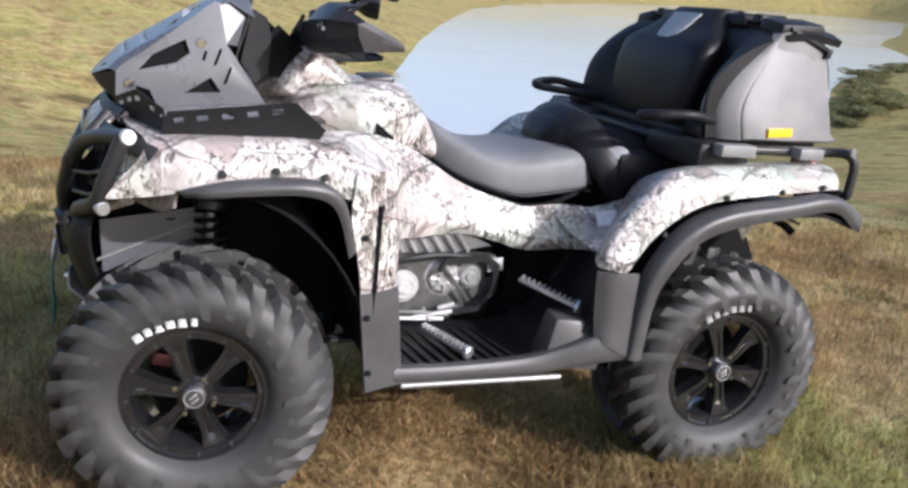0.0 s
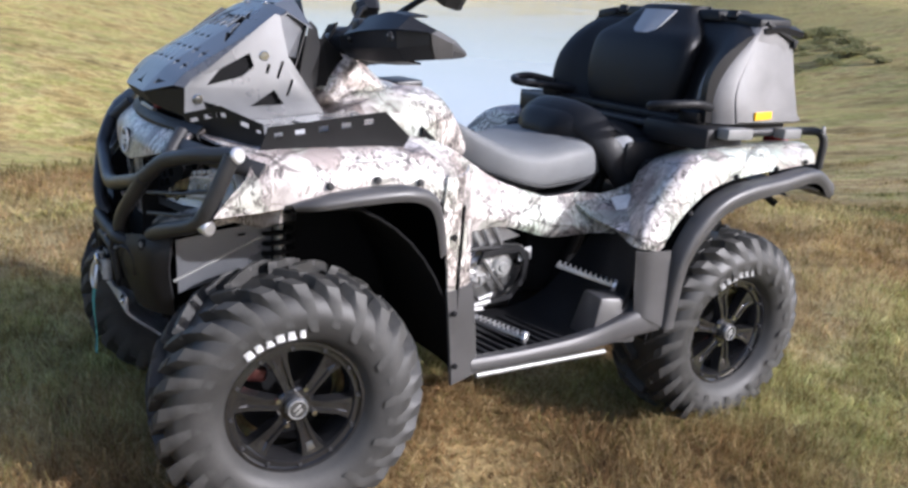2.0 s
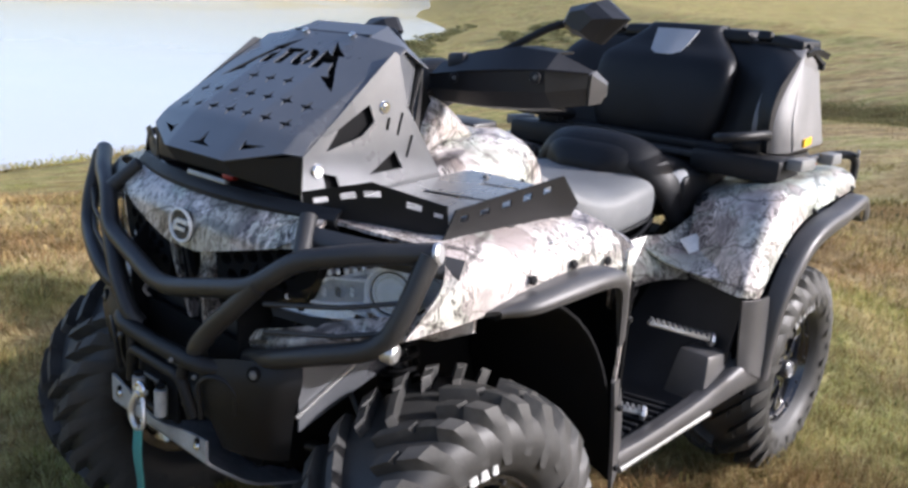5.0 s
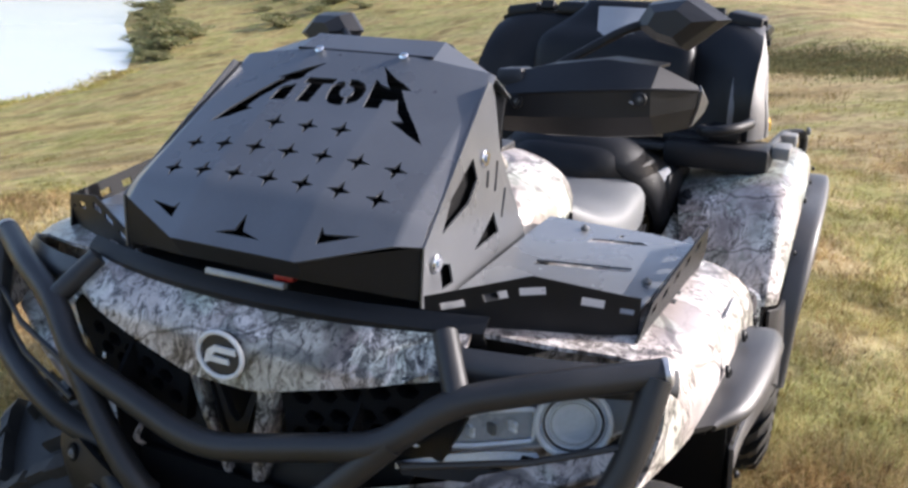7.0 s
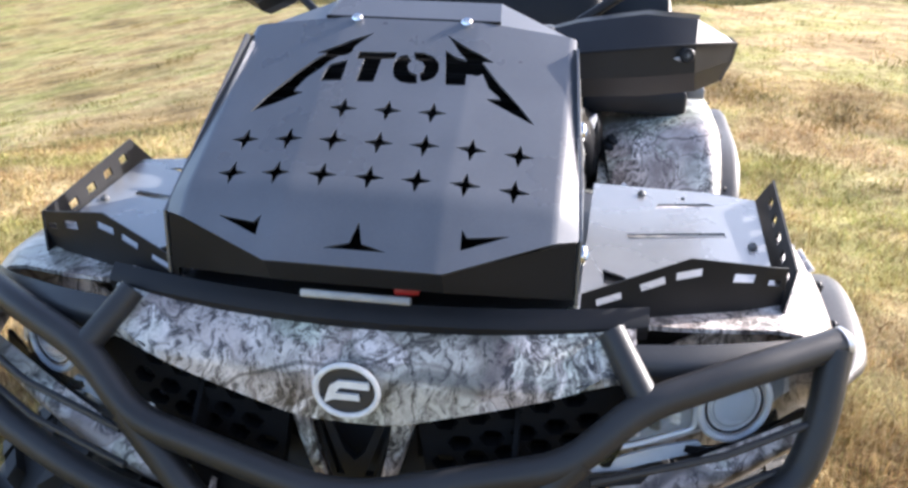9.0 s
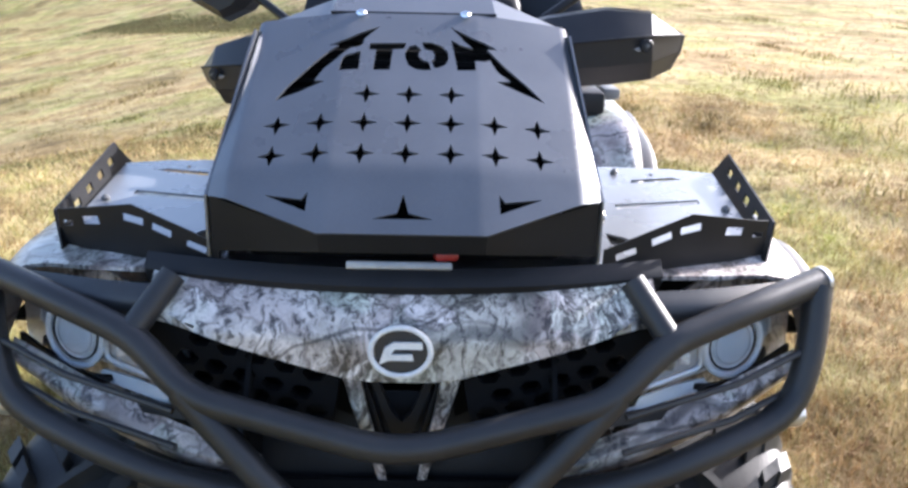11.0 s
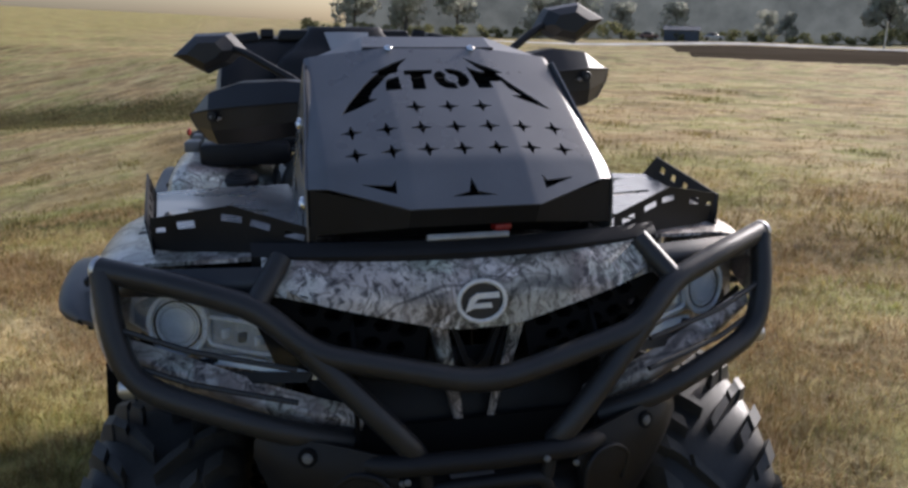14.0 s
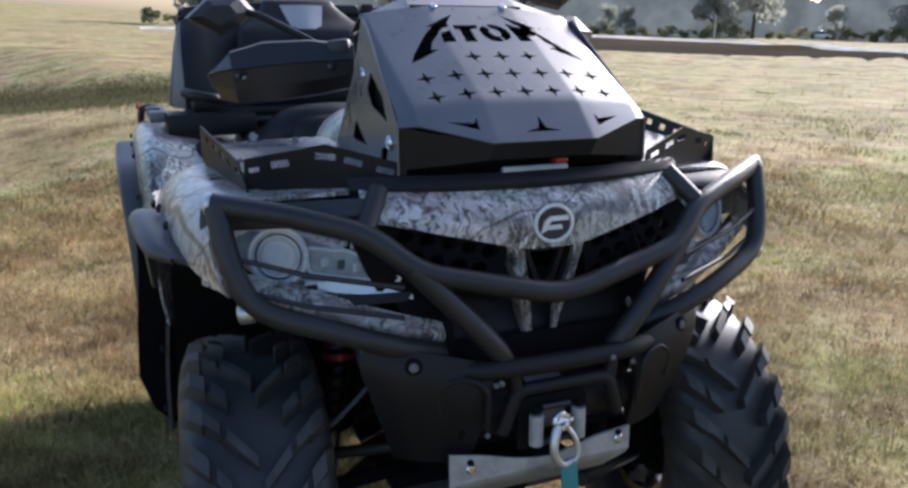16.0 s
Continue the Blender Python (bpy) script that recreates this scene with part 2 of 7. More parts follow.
def patches(n, l):
    """Sweeps of russet, bleached and greener turf, the same for soil and blades."""
    co = n.new("ShaderNodeTexCoord").outputs["Object"]
    t = noise_tex(n, l, 0.42, 5, 0.62, coord=co)
    r = ramp(n, [(0.34, (0.5, 0.44, 0.36)), (0.43, (0.92, 0.8, 0.68)), (0.5, (1.08, 1.04, 0.96)), (0.57, (0.74, 0.84, 0.52)), (0.66, (1.15, 1.1, 1.03))])
    l.new(t.outputs[0], r.inputs[0])
    clump = noise_tex(n, l, 1.5, 4, 0.65, coord=co, distortion=0.4)
    wide = noise_tex(n, l, 0.17, 4, 0.6, coord=co, distortion=0.6)
    # the slope that falls to the lake is greener
    split = n.new("ShaderNodeSeparateXYZ")
    l.new(co, split.inputs[0])
    down = n.new("ShaderNodeMapRange")
    down.inputs["From Min"].default_value, down.inputs["From Max"].default_value = -5.0, -22.0
    l.new(split.outputs[1], down.inputs["Value"])
    uneven = n.new("ShaderNodeMath"); uneven.operation = "MULTIPLY"
    l.new(down.outputs[0], uneven.inputs[0]); l.new(ramp_of(n, l, wide.outputs[0], [(0.36, (0.45,) * 3), (0.56, (1.0,) * 3)]), uneven.inputs[1])
    rw = ramp(n, [(0.36, (0.69, 0.76, 0.66)), (0.44, (0.93, 0.98, 1.03)), (0.54, (1.05, 1.06, 1.09)), (0.64, (0.95, 0.94, 0.99))])
    l.new(wide.outputs[0], rw.inputs[0])
    sweep = mix(n, l, r.outputs[0], rw.outputs[0], 0.85, "MULTIPLY")
    sweep = mix(n, l, sweep, ramp_of(n, l, clump.outputs[0], [(0.34, (0.5, 0.44, 0.38)), (0.45, (0.88, 0.84, 0.76)), (0.53, (1.06, 1.03, 0.96)), (0.62, (1.15, 1.12, 1.0))]), 0.75, "MULTIPLY")
    return mix(n, l, sweep, mix(n, l, sweep, (0.94, 0.99, 0.78), 1.0, "MULTIPLY"), uneven.outputs[0])


def make_ground():
    """Straw-coloured turf: bleached and greener sweeps, bare brown soil between the tufts."""
    m, n, l, b = material("dry_grass_ground")
    big, mid, small, fine = noise_tex(n, l, 0.13, 5), noise_tex(n, l, 1.1, 5), noise_tex(n, l, 9, 5, 0.65), noise_tex(n, l, 60, 4, 0.7)
    r = ramp(n, [(0.3, (0.22, 0.23, 0.09)), (0.45, (0.42, 0.36, 0.20)), (0.56, (0.52, 0.45, 0.27)), (0.68, (0.27, 0.25, 0.11))])
    l.new(big.outputs[0], r.inputs[0])
    r2 = ramp(n, [(0.32, (0.22, 0.17, 0.10)), (0.48, (0.40, 0.33, 0.19)), (0.66, (0.48, 0.43, 0.26))])
    l.new(mid.outputs[0], r2.inputs[0])
    base = mix(n, l, r.outputs[0], r2.outputs[0], 0.5)
    r4 = ramp(n, [(0.34, (0.42, 0.36, 0.28)), (0.56, (1, 1, 1))])
    l.new(small.outputs[0], r4.inputs[0])
    base = mix(n, l, base, r4.outputs[0], 0.75, "MULTIPLY")
    r3 = ramp(n, [(0.3, (0.35, 0.3, 0.25)), (0.6, (1, 1, 1))])
    l.new(fine.outputs[0], r3.inputs[0])
    base = mix(n, l, base, patches(n, l), 0.9, "MULTIPLY")
    l.new(mix(n, l, base, r3.outputs[0], 0.7, "MULTIPLY"), b.inputs["Base Color"])
    b.inputs["Roughness"].default_value = 0.95
    b.inputs["Specular IOR Level"].default_value = 0.1
    bumped(n, l, b, small.outputs[0], 0.7, 0.05)
    return m


MAT_GROUND = make_ground()


def make_leafy(name, stops, rough=0.7, glow=0.35, turf=False):
    """Grass or leaves: each blade takes its own tint."""
    m, n, l, b = material(name)
    g = n.new("ShaderNodeNewGeometry")
    r = ramp(n, stops)
    l.new(g.outputs["Random Per Island"], r.inputs[0])
    patch = noise_tex(n, l, 0.9, 3)
    rp = ramp(n, [(0.32, (0.66, 0.6, 0.5)), (0.45, (0.95, 0.8, 0.68)), (0.55, (0.95, 1.0, 0.78)), (0.68, (1.12, 1.06, 1.0))])
    l.new(patch.outputs[0], rp.inputs[0])
    base = mix(n, l, r.outputs[0], rp.outputs[0], 0.6, "MULTIPLY")
    tuft = noise_tex(n, l, 6.5, 3, 0.6)
    rt = ramp(n, [(0.38, (0.4, 0.37, 0.33)), (0.56, (1.12, 1.12, 1.1))])
    l.new(tuft.outputs[0], rt.inputs[0])
    base = mix(n, l, base, rt.outputs[0], 0.6 if turf else 0.2, "MULTIPLY")
    l.new(mix(n, l, base, patches(n, l), 0.9 if turf else 0.0, "MULTIPLY"), b.inputs["Base Color"])
    b.inputs["Roughness"].default_value = rough
    b.inputs["Specular IOR Level"].default_value = 0.2
    tl, ad = n.new("ShaderNodeBsdfTranslucent"), n.new("ShaderNodeMixShader")
    l.new(b.inputs["Base Color"].links[0].from_socket, tl.inputs[0])
    ad.inputs[0].default_value = glow
    l.new(b.outputs[0], ad.inputs[1]); l.new(tl.outputs[0], ad.inputs[2])
    l.new(ad.outputs[0], n["Material Output"].inputs[0])
    return m


MAT_GRASS = make_leafy("dry_grass_blades", [(0, (0.12, 0.075, 0.045)), (0.2, (0.27, 0.18, 0.10)), (0.45, (0.42, 0.33, 0.19)), (0.66, (0.52, 0.44, 0.27)), (0.76, (0.64, 0.57, 0.40)), (0.86, (0.28, 0.27, 0.12)), (1, (0.19, 0.21, 0.08))], turf=True)
MAT_MEADOW = make_leafy("meadow_blades", [(0, (0.30, 0.25, 0.135)), (0.3, (0.37, 0.325, 0.17)), (0.7, (0.45, 0.405, 0.22)), (1, (0.32, 0.325, 0.14))], turf=True)
MAT_TUSSOCK = make_leafy("tussock_blades", [(0, (0.13, 0.115, 0.055)), (0.4, (0.22, 0.195, 0.09)), (0.75, (0.33, 0.28, 0.15)), (1, (0.18, 0.19, 0.08))], turf=True)
MAT_GREEN = make_leafy("dark_green_grass", [(0, (0.06, 0.07, 0.03)), (0.4, (0.10, 0.105, 0.045)), (0.75, (0.17, 0.15, 0.07)), (1, (0.26, 0.21, 0.11))])
# distant haze is put into the pale grey of these far leaves
MAT_LEAF = make_leafy("hazed_tree_foliage", [(0, (0.40, 0.42, 0.38)), (0.5, (0.44, 0.46, 0.42)), (1, (0.48, 0.49, 0.45))], glow=0.65)
MAT_BUSH = make_leafy("bush_foliage", [(0, (0.13, 0.15, 0.07)), (0.5, (0.19, 0.205, 0.10)), (0.8, (0.28, 0.27, 0.15)), (1, (0.38, 0.34, 0.2))], glow=0.5)


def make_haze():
    """Distant wood: bright haze put into its muted grey-green, unevenly pale colour, with a faint glow."""
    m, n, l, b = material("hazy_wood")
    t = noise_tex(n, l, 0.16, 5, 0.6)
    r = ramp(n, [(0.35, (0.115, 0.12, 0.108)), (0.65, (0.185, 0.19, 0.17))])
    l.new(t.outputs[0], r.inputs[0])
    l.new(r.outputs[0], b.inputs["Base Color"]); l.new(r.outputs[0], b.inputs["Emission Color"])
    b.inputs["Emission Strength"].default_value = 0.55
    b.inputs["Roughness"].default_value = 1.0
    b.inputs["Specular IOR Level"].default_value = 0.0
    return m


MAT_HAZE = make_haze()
MAT_BARK = plain("tree_bark", (0.09, 0.07, 0.05), 0.9, grain=8, stain=1.0, bump=0.6)
MAT_ROAD = plain("pale_gravel_road", (0.55, 0.53, 0.49), 0.95, grain=6, stain=0.3, spec=0.0, bump=0)
MAT_SLATE = plain("slate_blue_boards", (0.06, 0.075, 0.10), 0.8, grain=4, stain=0.6)
MAT_RUST = plain("dull_brown_paint", (0.22, 0.12, 0.09), 0.6, grain=20, stain=1.5)
MAT_POLE = plain("pale_concrete", (0.5, 0.49, 0.46), 0.85, grain=20, stain=2)
MAT_FIELD = plain("fallow_field", (0.062, 0.05, 0.036), 0.95, grain=2.5, stain=0.06, vary=0.35, spec=0.0, bump=0)

# ---- mesh helpers ----
def finish(bm, name, mat, smooth=True, angle=38):
    me = bpy.data.meshes.new(name)
    bm.to_mesh(me)
    bm.free()
    me.materials.append(mat)
    if smooth:
        me.shade_smooth()
        me.set_sharp_from_angle(angle=radians(angle))
    return me


def part(name, bm, mat, parent=None, label="", smooth=True, angle=38):
    """Links a bmesh as one mesh object under a thing or a part."""
    ob = new(name, finish(bm, name, mat, smooth, angle))
    ob.parent = parent
    return tagged(ob, label)


def thing(name, label, category, at=None):
    ob = new(name)
    ob.empty_display_size = 0.2
    ob.matrix_basis = TILT if at is None else at
    return tagged(ob, label, category)


def V(*p):
    return Vector(p)


def rounded(pts, rad, n=5, closed=False):
    """The polyline with each inner corner replaced by an arc-like curve."""
    pts = [Vector(p) for p in pts]
    out, last = [], len(pts) - 1
    for i, p in enumerate(pts):
        if not closed and i in (0, last):
            out.append(p)
            continue
        a, b = pts[i - 1], pts[(i + 1) % len(pts)]
        ra = min(rad, (a - p).length * 0.48)
        rb = min(rad, (b - p).length * 0.48)
        s, e = p + (a - p).normalized() * ra, p + (b - p).normalized() * rb
        for k in range(n + 1):
            u = k / n
            out.append((1 - u) ** 2 * s + 2 * u * (1 - u) * p + u * u * e)
    return out


def tube(bm, pts, r, n=12, closed=False, taper=None):
    pts = [Vector(p) for p in pts]
    rings, side = [], None
    m = len(pts)
    for i, p in enumerate(pts):
        a = pts[i - 1] if (i or closed) else p
        b = pts[(i + 1) % m] if (i < m - 1 or closed) else p
        d = (b - a).normalized()
        if side is None:
            side = d.orthogonal().normalized()
        side = (side - d * side.dot(d)).normalized()
        up = d.cross(side)
        rr = r if taper is None else r * (1 + (taper - 1) * i / (m - 1))
        rings.append([bm.verts.new(p + rr * (math.cos(t) * side + math.sin(t) * up)) for t in (2 * math.pi * k / n for k in range(n))])
    for i in range(m if closed else m - 1):
        A, B = rings[i], rings[(i + 1) % m]
        for k in range(n):
            bm.faces.new((A[k], A[(k + 1) % n], B[(k + 1) % n], B[k]))
    if not closed:
        bm.faces.new(rings[0][::-1])
        bm.faces.new(rings[-1])
    bmesh.ops.recalc_face_normals(bm, faces=bm.faces)
    return bm


def tubes(paths, r, rad=0.05, n=12):
    bm = bmesh.new()
    for p in paths:
        tube(bm, rounded(p, rad), r, n)
    return bm


def loft(bm, rings, caps=True):
    vs = [[bm.verts.new(p) for p in ring] for ring in rings]
    n = len(vs[0])
    for A, B in zip(vs, vs[1:]):
        for k in range(n):
            bm.faces.new((A[k], A[(k + 1) % n], B[(k + 1) % n], B[k]))
    if caps:
        bm.faces.new(vs[0][::-1])
        bm.faces.new(vs[-1])
    bmesh.ops.recalc_face_normals(bm, faces=bm.faces)
    return bm


def block(bm, size, at=(0, 0, 0), turn=(0, 0, 0), bevel=0.006, top=1.0, seg=2):
    """A bevelled block; top: the scale of its upper face."""
    made = bmesh.ops.create_cube(bm, size=1)["verts"]
    for v in made:
        k = top if v.co.z > 0 else 1
        v.co = Vector((v.co.x * size[0] * k, v.co.y * size[1] * k, v.co.z * size[2]))
    if bevel:
        edges = {e for v in made for e in v.link_edges}
        res = bmesh.ops.bevel(bm, geom=list(edges), offset=bevel, segments=seg, affect="EDGES", profile=0.5)
        made = list({v for f in res["faces"] for v in f.verts} | {v for v in made if v.is_valid})
    bmesh.ops.transform(bm, matrix=pose(*at, *turn), verts=made)
    return bm


def boxed(size, at=(0, 0, 0), turn=(0, 0, 0), bevel=0.006, top=1.0):
    return block(bmesh.new(), size, at, turn, bevel, top)


def disc(bm, c, axis, r, depth, n=24, bevel=0.0):
    """A round boss whose outer face stands depth ahead of c along axis."""
    c, a = Vector(c), Vector(axis).normalized()
    s = a.orthogonal().normalized()
    u = a.cross(s)
    prof = [(0, r), (depth - bevel, r), (depth, r - bevel)] if bevel else [(0, r), (depth, r)]
    loft(bm, [[c + a * h + q * (math.cos(t) * s + math.sin(t) * u) for t in (2 * math.pi * k / n for k in range(n))] for h, q in prof])
    return bm


def spline(p, n):
    """Catmull-Rom through the rows of p, n steps for each span."""
    p = np.asarray(p, float)
    q = np.concatenate([[2 * p[0] - p[1]], p, [2 * p[-1] - p[-2]]])
    out = []
    for i in range(1, len(q) - 2):
        a, b, c, d = q[i - 1], q[i], q[i + 1], q[i + 2]
        for k in range(n):
            t = k / n
            out.append(0.5 * (2 * b + (c - a) * t + (2 * a - 5 * b + 4 * c - d) * t * t + (3 * b - a - 3 * c + d) * t ** 3))
    out.append(p[-1])
    return np.array(out)


def grid_points(rows, nu=4, nv=4):
    g = spline(np.array(rows, float), nu)
    return np.swapaxes(spline(np.swapaxes(g, 0, 1), nv), 0, 1)


def shell(rows, side=1, nu=4, nv=4, thick=0.006):
    """A curved panel through a grid of points, with thickness; side -1 builds its mirror image."""
    g = grid_points(rows, nu, nv)
    g[..., 1] *= side
    bm = bmesh.new()
    vs = [[bm.verts.new(p) for p in r] for r in g]
    for A, B in zip(vs, vs[1:]):
        for k in range(len(A) - 1):
            bm.faces.new((A[k], A[k + 1], B[k + 1], B[k]))
    bmesh.ops.recalc_face_normals(bm, faces=bm.faces)
    bmesh.ops.solidify(bm, geom=bm.faces[:], thickness=thick)
    bmesh.ops.recalc_face_normals(bm, faces=bm.faces)
    return bm


def sections(secs, nu=4, n=28, power=2.6):
    """A closed body lofted along x through sections (x, half width, bottom z, top z, centre y)."""
    s = spline(np.array(secs, float), nu)
    rings = []
    for x, hw, zb, zt, cy in s:
        c, h = (zb + zt) / 2, (zt - zb) / 2
        ring = []
        for k in range(n):
            t = 2 * math.pi * k / n
            co, si = math.cos(t), math.sin(t)
            ring.append((x, cy + hw * math.copysign(abs(co) ** (2 / power), co), c + h * math.copysign(abs(si) ** (2 / power), si)))
        rings.append(ring)
    return loft(bmesh.new(), rings)


def sheet(outline, holes, thick, fold=(), place=None):
    """A flat plate with real openings, folded along lines and put in place. fold: lines (point, normal) in the plate's plane; place: (u, v, w) to a point."""
    cu = bpy.data.curves.new("plate", "CURVE")
    cu.dimensions, cu.fill_mode, cu.extrude = "2D", "BOTH", thick / 2
    for ring in (outline, *holes):
        sp = cu.splines.new("POLY")
        sp.points.add(len(ring) - 1)
        for q, (u, v) in zip(sp.points, ring):
            q.co = (u, v, 0, 1)
        sp.use_cyclic_u = True
    ob = bpy.data.objects.new("plate", cu)
    scene.collection.objects.link(ob)
    dg = bpy.context.evaluated_depsgraph_get()
    me = bpy.data.meshes.new_from_object(ob.evaluated_get(dg))
    bm = bmesh.new()
    bm.from_mesh(me)
    bpy.data.objects.remove(ob)
    bpy.data.curves.remove(cu)
    bpy.data.meshes.remove(me)
    bmesh.ops.remove_doubles(bm, verts=bm.verts, dist=1e-5)
    for co, no in fold:
        bmesh.ops.bisect_plane(bm, geom=bm.verts[:] + bm.edges[:] + bm.faces[:], plane_co=(*co, 0), plane_no=(*no, 0), dist=1e-6)
    if place:
        for v in bm.verts:
            v.co = Vector(place(*v.co))
    bmesh.ops.recalc_face_normals(bm, faces=bm.faces)
    return bm


def slot(u, v, w, h, turn=0.0):
    c, s = math.cos(turn), math.sin(turn)
    return [(u + c * a - s * b, v + s * a + c * b) for a, b in ((-w / 2, -h / 2), (w / 2, -h / 2), (w / 2, h / 2), (-w / 2, h / 2))]


def bolts(parent, places, axis, r=0.008, mat=None, name="bolt", label="", depth=0.006):
    for p in places:
        bm = disc(bmesh.new(), (0, 0, 0), axis, r, depth, 12, 0.002)
        disc(bm, Vector(axis).normalized() * depth, axis, r * 0.45, 0.002, 6)
        ob = part(name, bm, mat or MAT_CHROME, parent, label)
        ob.location = p

# ---- land and lake ----
LAKE_Z = -8.0
SHORE = [(-5.5, -43), (-7.5, -38.6), (-12, -38), (-19.7, -39.2), (-25, -40), (-31, -43), (-37, -43.6), (-46, -48.5), (-54, -55.5), (-73, -76), (-86, -88), (-101, -98),
         (-142, -128), (-183, -178), (-281, -265), (-380, -360), (-520, -480), (-560, -580), (-430, -600), (-322, -524), (-230, -440), (-140, -330), (-88, -242),
         (-52, -158), (-36, -118), (-21, -77), (-11, -52)]


def shore_distance(x, y):
    """Metres to the shore, minus on the water; arrays."""
    p = np.array(SHORE, float)
    best, inside = np.full(x.shape, 1e9), np.zeros(x.shape, bool)
    for a, b in zip(p, np.roll(p, -1, 0)):
        d = b - a
        t = np.clip(((x - a[0]) * d[0] + (y - a[1]) * d[1]) / (d @ d), 0, 1)
        best = np.minimum(best, np.hypot(x - a[0] - t * d[0], y - a[1] - t * d[1]))
        if a[1] != b[1]:
            cross = (a[1] > y) != (b[1] > y)
            inside ^= cross & (x < (b[0] - a[0]) * (y - a[1]) / (b[1] - a[1]) + a[0])
    return np.where(inside, -best, best)


def wave(x, y, f, seed):
    return np.sin(x * f + seed) * np.cos(y * f * 1.3 + 2 * seed) + 0.5 * np.sin(x * f * 2.1 - y * f * 1.7 + 3 * seed)


def height(x, y):
    x, y = np.asarray(x, float), np.asarray(y, float)
    s, r = shore_distance(x, y), np.hypot(x, y)
    hill = np.where(s < 40, LAKE_Z + 8.0 * np.maximum(s, -3) / 40, 0.012 * np.minimum(s - 40, 300))
    hill = hill + np.clip((r - 8) / 40, 0, 1) * 0.22 * wave(x, y, 0.11, 1.3) * np.clip(s / 12, 0, 1)
    far = np.clip((y - 30) / 120, 0, 1) * np.clip((-x) / 60, 0, 1)
    hill = hill + far * 0.4
    # higher ground beyond the lake and past its head
    beyond = np.clip((-x - y - 260) / 900, 0, 1) * np.clip(s / 60, 0, 1)
    hill = hill + 16 * beyond
    flat = 0.0351 * x + 0.0239 * y + 0.018 * wave(x, y, 2.3, 0.7) + 0.03 * wave(x, y, 0.9, 2.1)
    k = np.clip((r - 3.2) / 6.5, 0, 1)
    k = k * k * (3 - 2 * k)
    dip = 0.3 * np.exp(-((x + 20.3 - 1.15 * (y + 1.2)) / 2.6) ** 2) * np.exp(-((y + 4) / 7) ** 2)
    return flat * (1 - k) + hill * k - dip


def land():
    radii = np.concatenate([np.linspace(0, 6, 61)[1:], np.geomspace(6.1, 1800, 150)])
    n = 240
    a = np.linspace(0, 2 * math.pi, n, endpoint=False)
    x, y = np.outer(radii, np.cos(a)).ravel(), np.outer(radii, np.sin(a)).ravel()
    z = height(x, y)
    verts = [(0, 0, float(height(0, 0)))] + list(zip(x.tolist(), y.tolist(), z.tolist()))
    faces = [(0, 1 + k, 1 + (k + 1) % n) for k in range(n)]
    for i in range(len(radii) - 1):
        o = 1 + i * n
        faces += [(o + k, o + n + k, o + n + (k + 1) % n, o + (k + 1) % n) for k in range(n)]
    me = bpy.data.meshes.new("ground")
    me.from_pydata(verts, [], faces)
    me.materials.append(MAT_GROUND)
    me.shade_smooth()
    return tagged(new("ground", me), "sloping meadow of short dry tan grass", "ground", kind="structure")


land()
bm = bmesh.new()
_v = [bm.verts.new((x, y, LAKE_Z)) for x, y in SHORE]
bm.faces.new(_v)
bmesh.ops.triangulate(bm, faces=bm.faces)
for _f in bm.faces:
    if _f.normal.z < 0:
        _f.normal_flip()
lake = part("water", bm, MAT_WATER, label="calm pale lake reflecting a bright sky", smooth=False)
tagged(lake, category="water", kind="structure")


def blades(name, label, xs, ys, hs, mat, width=0.006, lean=0.6, seed=3, rows=2, zs=None):
    """Tufts of bent blades at the places given, one mesh."""
    g = np.random.default_rng(seed)
    n = len(xs)
    z = (height(xs, ys) if zs is None else zs) - 0.004
    t = g.uniform(0, 2 * math.pi, n)
    l = g.uniform(0.1, lean, n) * hs
    la = g.uniform(0, 2 * math.pi, n)
    w = width * g.uniform(0.6, 1.5, n)
    dx, dy = np.cos(t) * w / 2, np.sin(t) * w / 2
    ox, oy = np.cos(la) * l, np.sin(la) * l
    P = np.empty((n, 5, 3))
    P[:, 0] = np.stack([xs - dx, ys - dy, z], 1)
    P[:, 1] = np.stack([xs + dx, ys + dy, z], 1)
    P[:, 2] = np.stack([xs - dx * 0.8 + ox * 0.35, ys - dy * 0.8 + oy * 0.35, z + hs * 0.6], 1)
    P[:, 3] = np.stack([xs + dx * 0.8 + ox * 0.35, ys + dy * 0.8 + oy * 0.35, z + hs * 0.6], 1)
    P[:, 4] = np.stack([xs + ox, ys + oy, z + hs * (1 - 0.25 * lean)], 1)
    base = np.arange(n) * 5
    quad = np.stack([base, base + 1, base + 3, base + 2], 1)
    tri = np.stack([base + 2, base + 3, base + 4], 1)
    me = bpy.data.meshes.new(name)
    me.from_pydata(P.reshape(-1, 3).tolist(), [], quad.tolist() + tri.tolist())
    me.materials.append(mat)
    return tagged(new(name, me), label, "grass", kind="stuff")


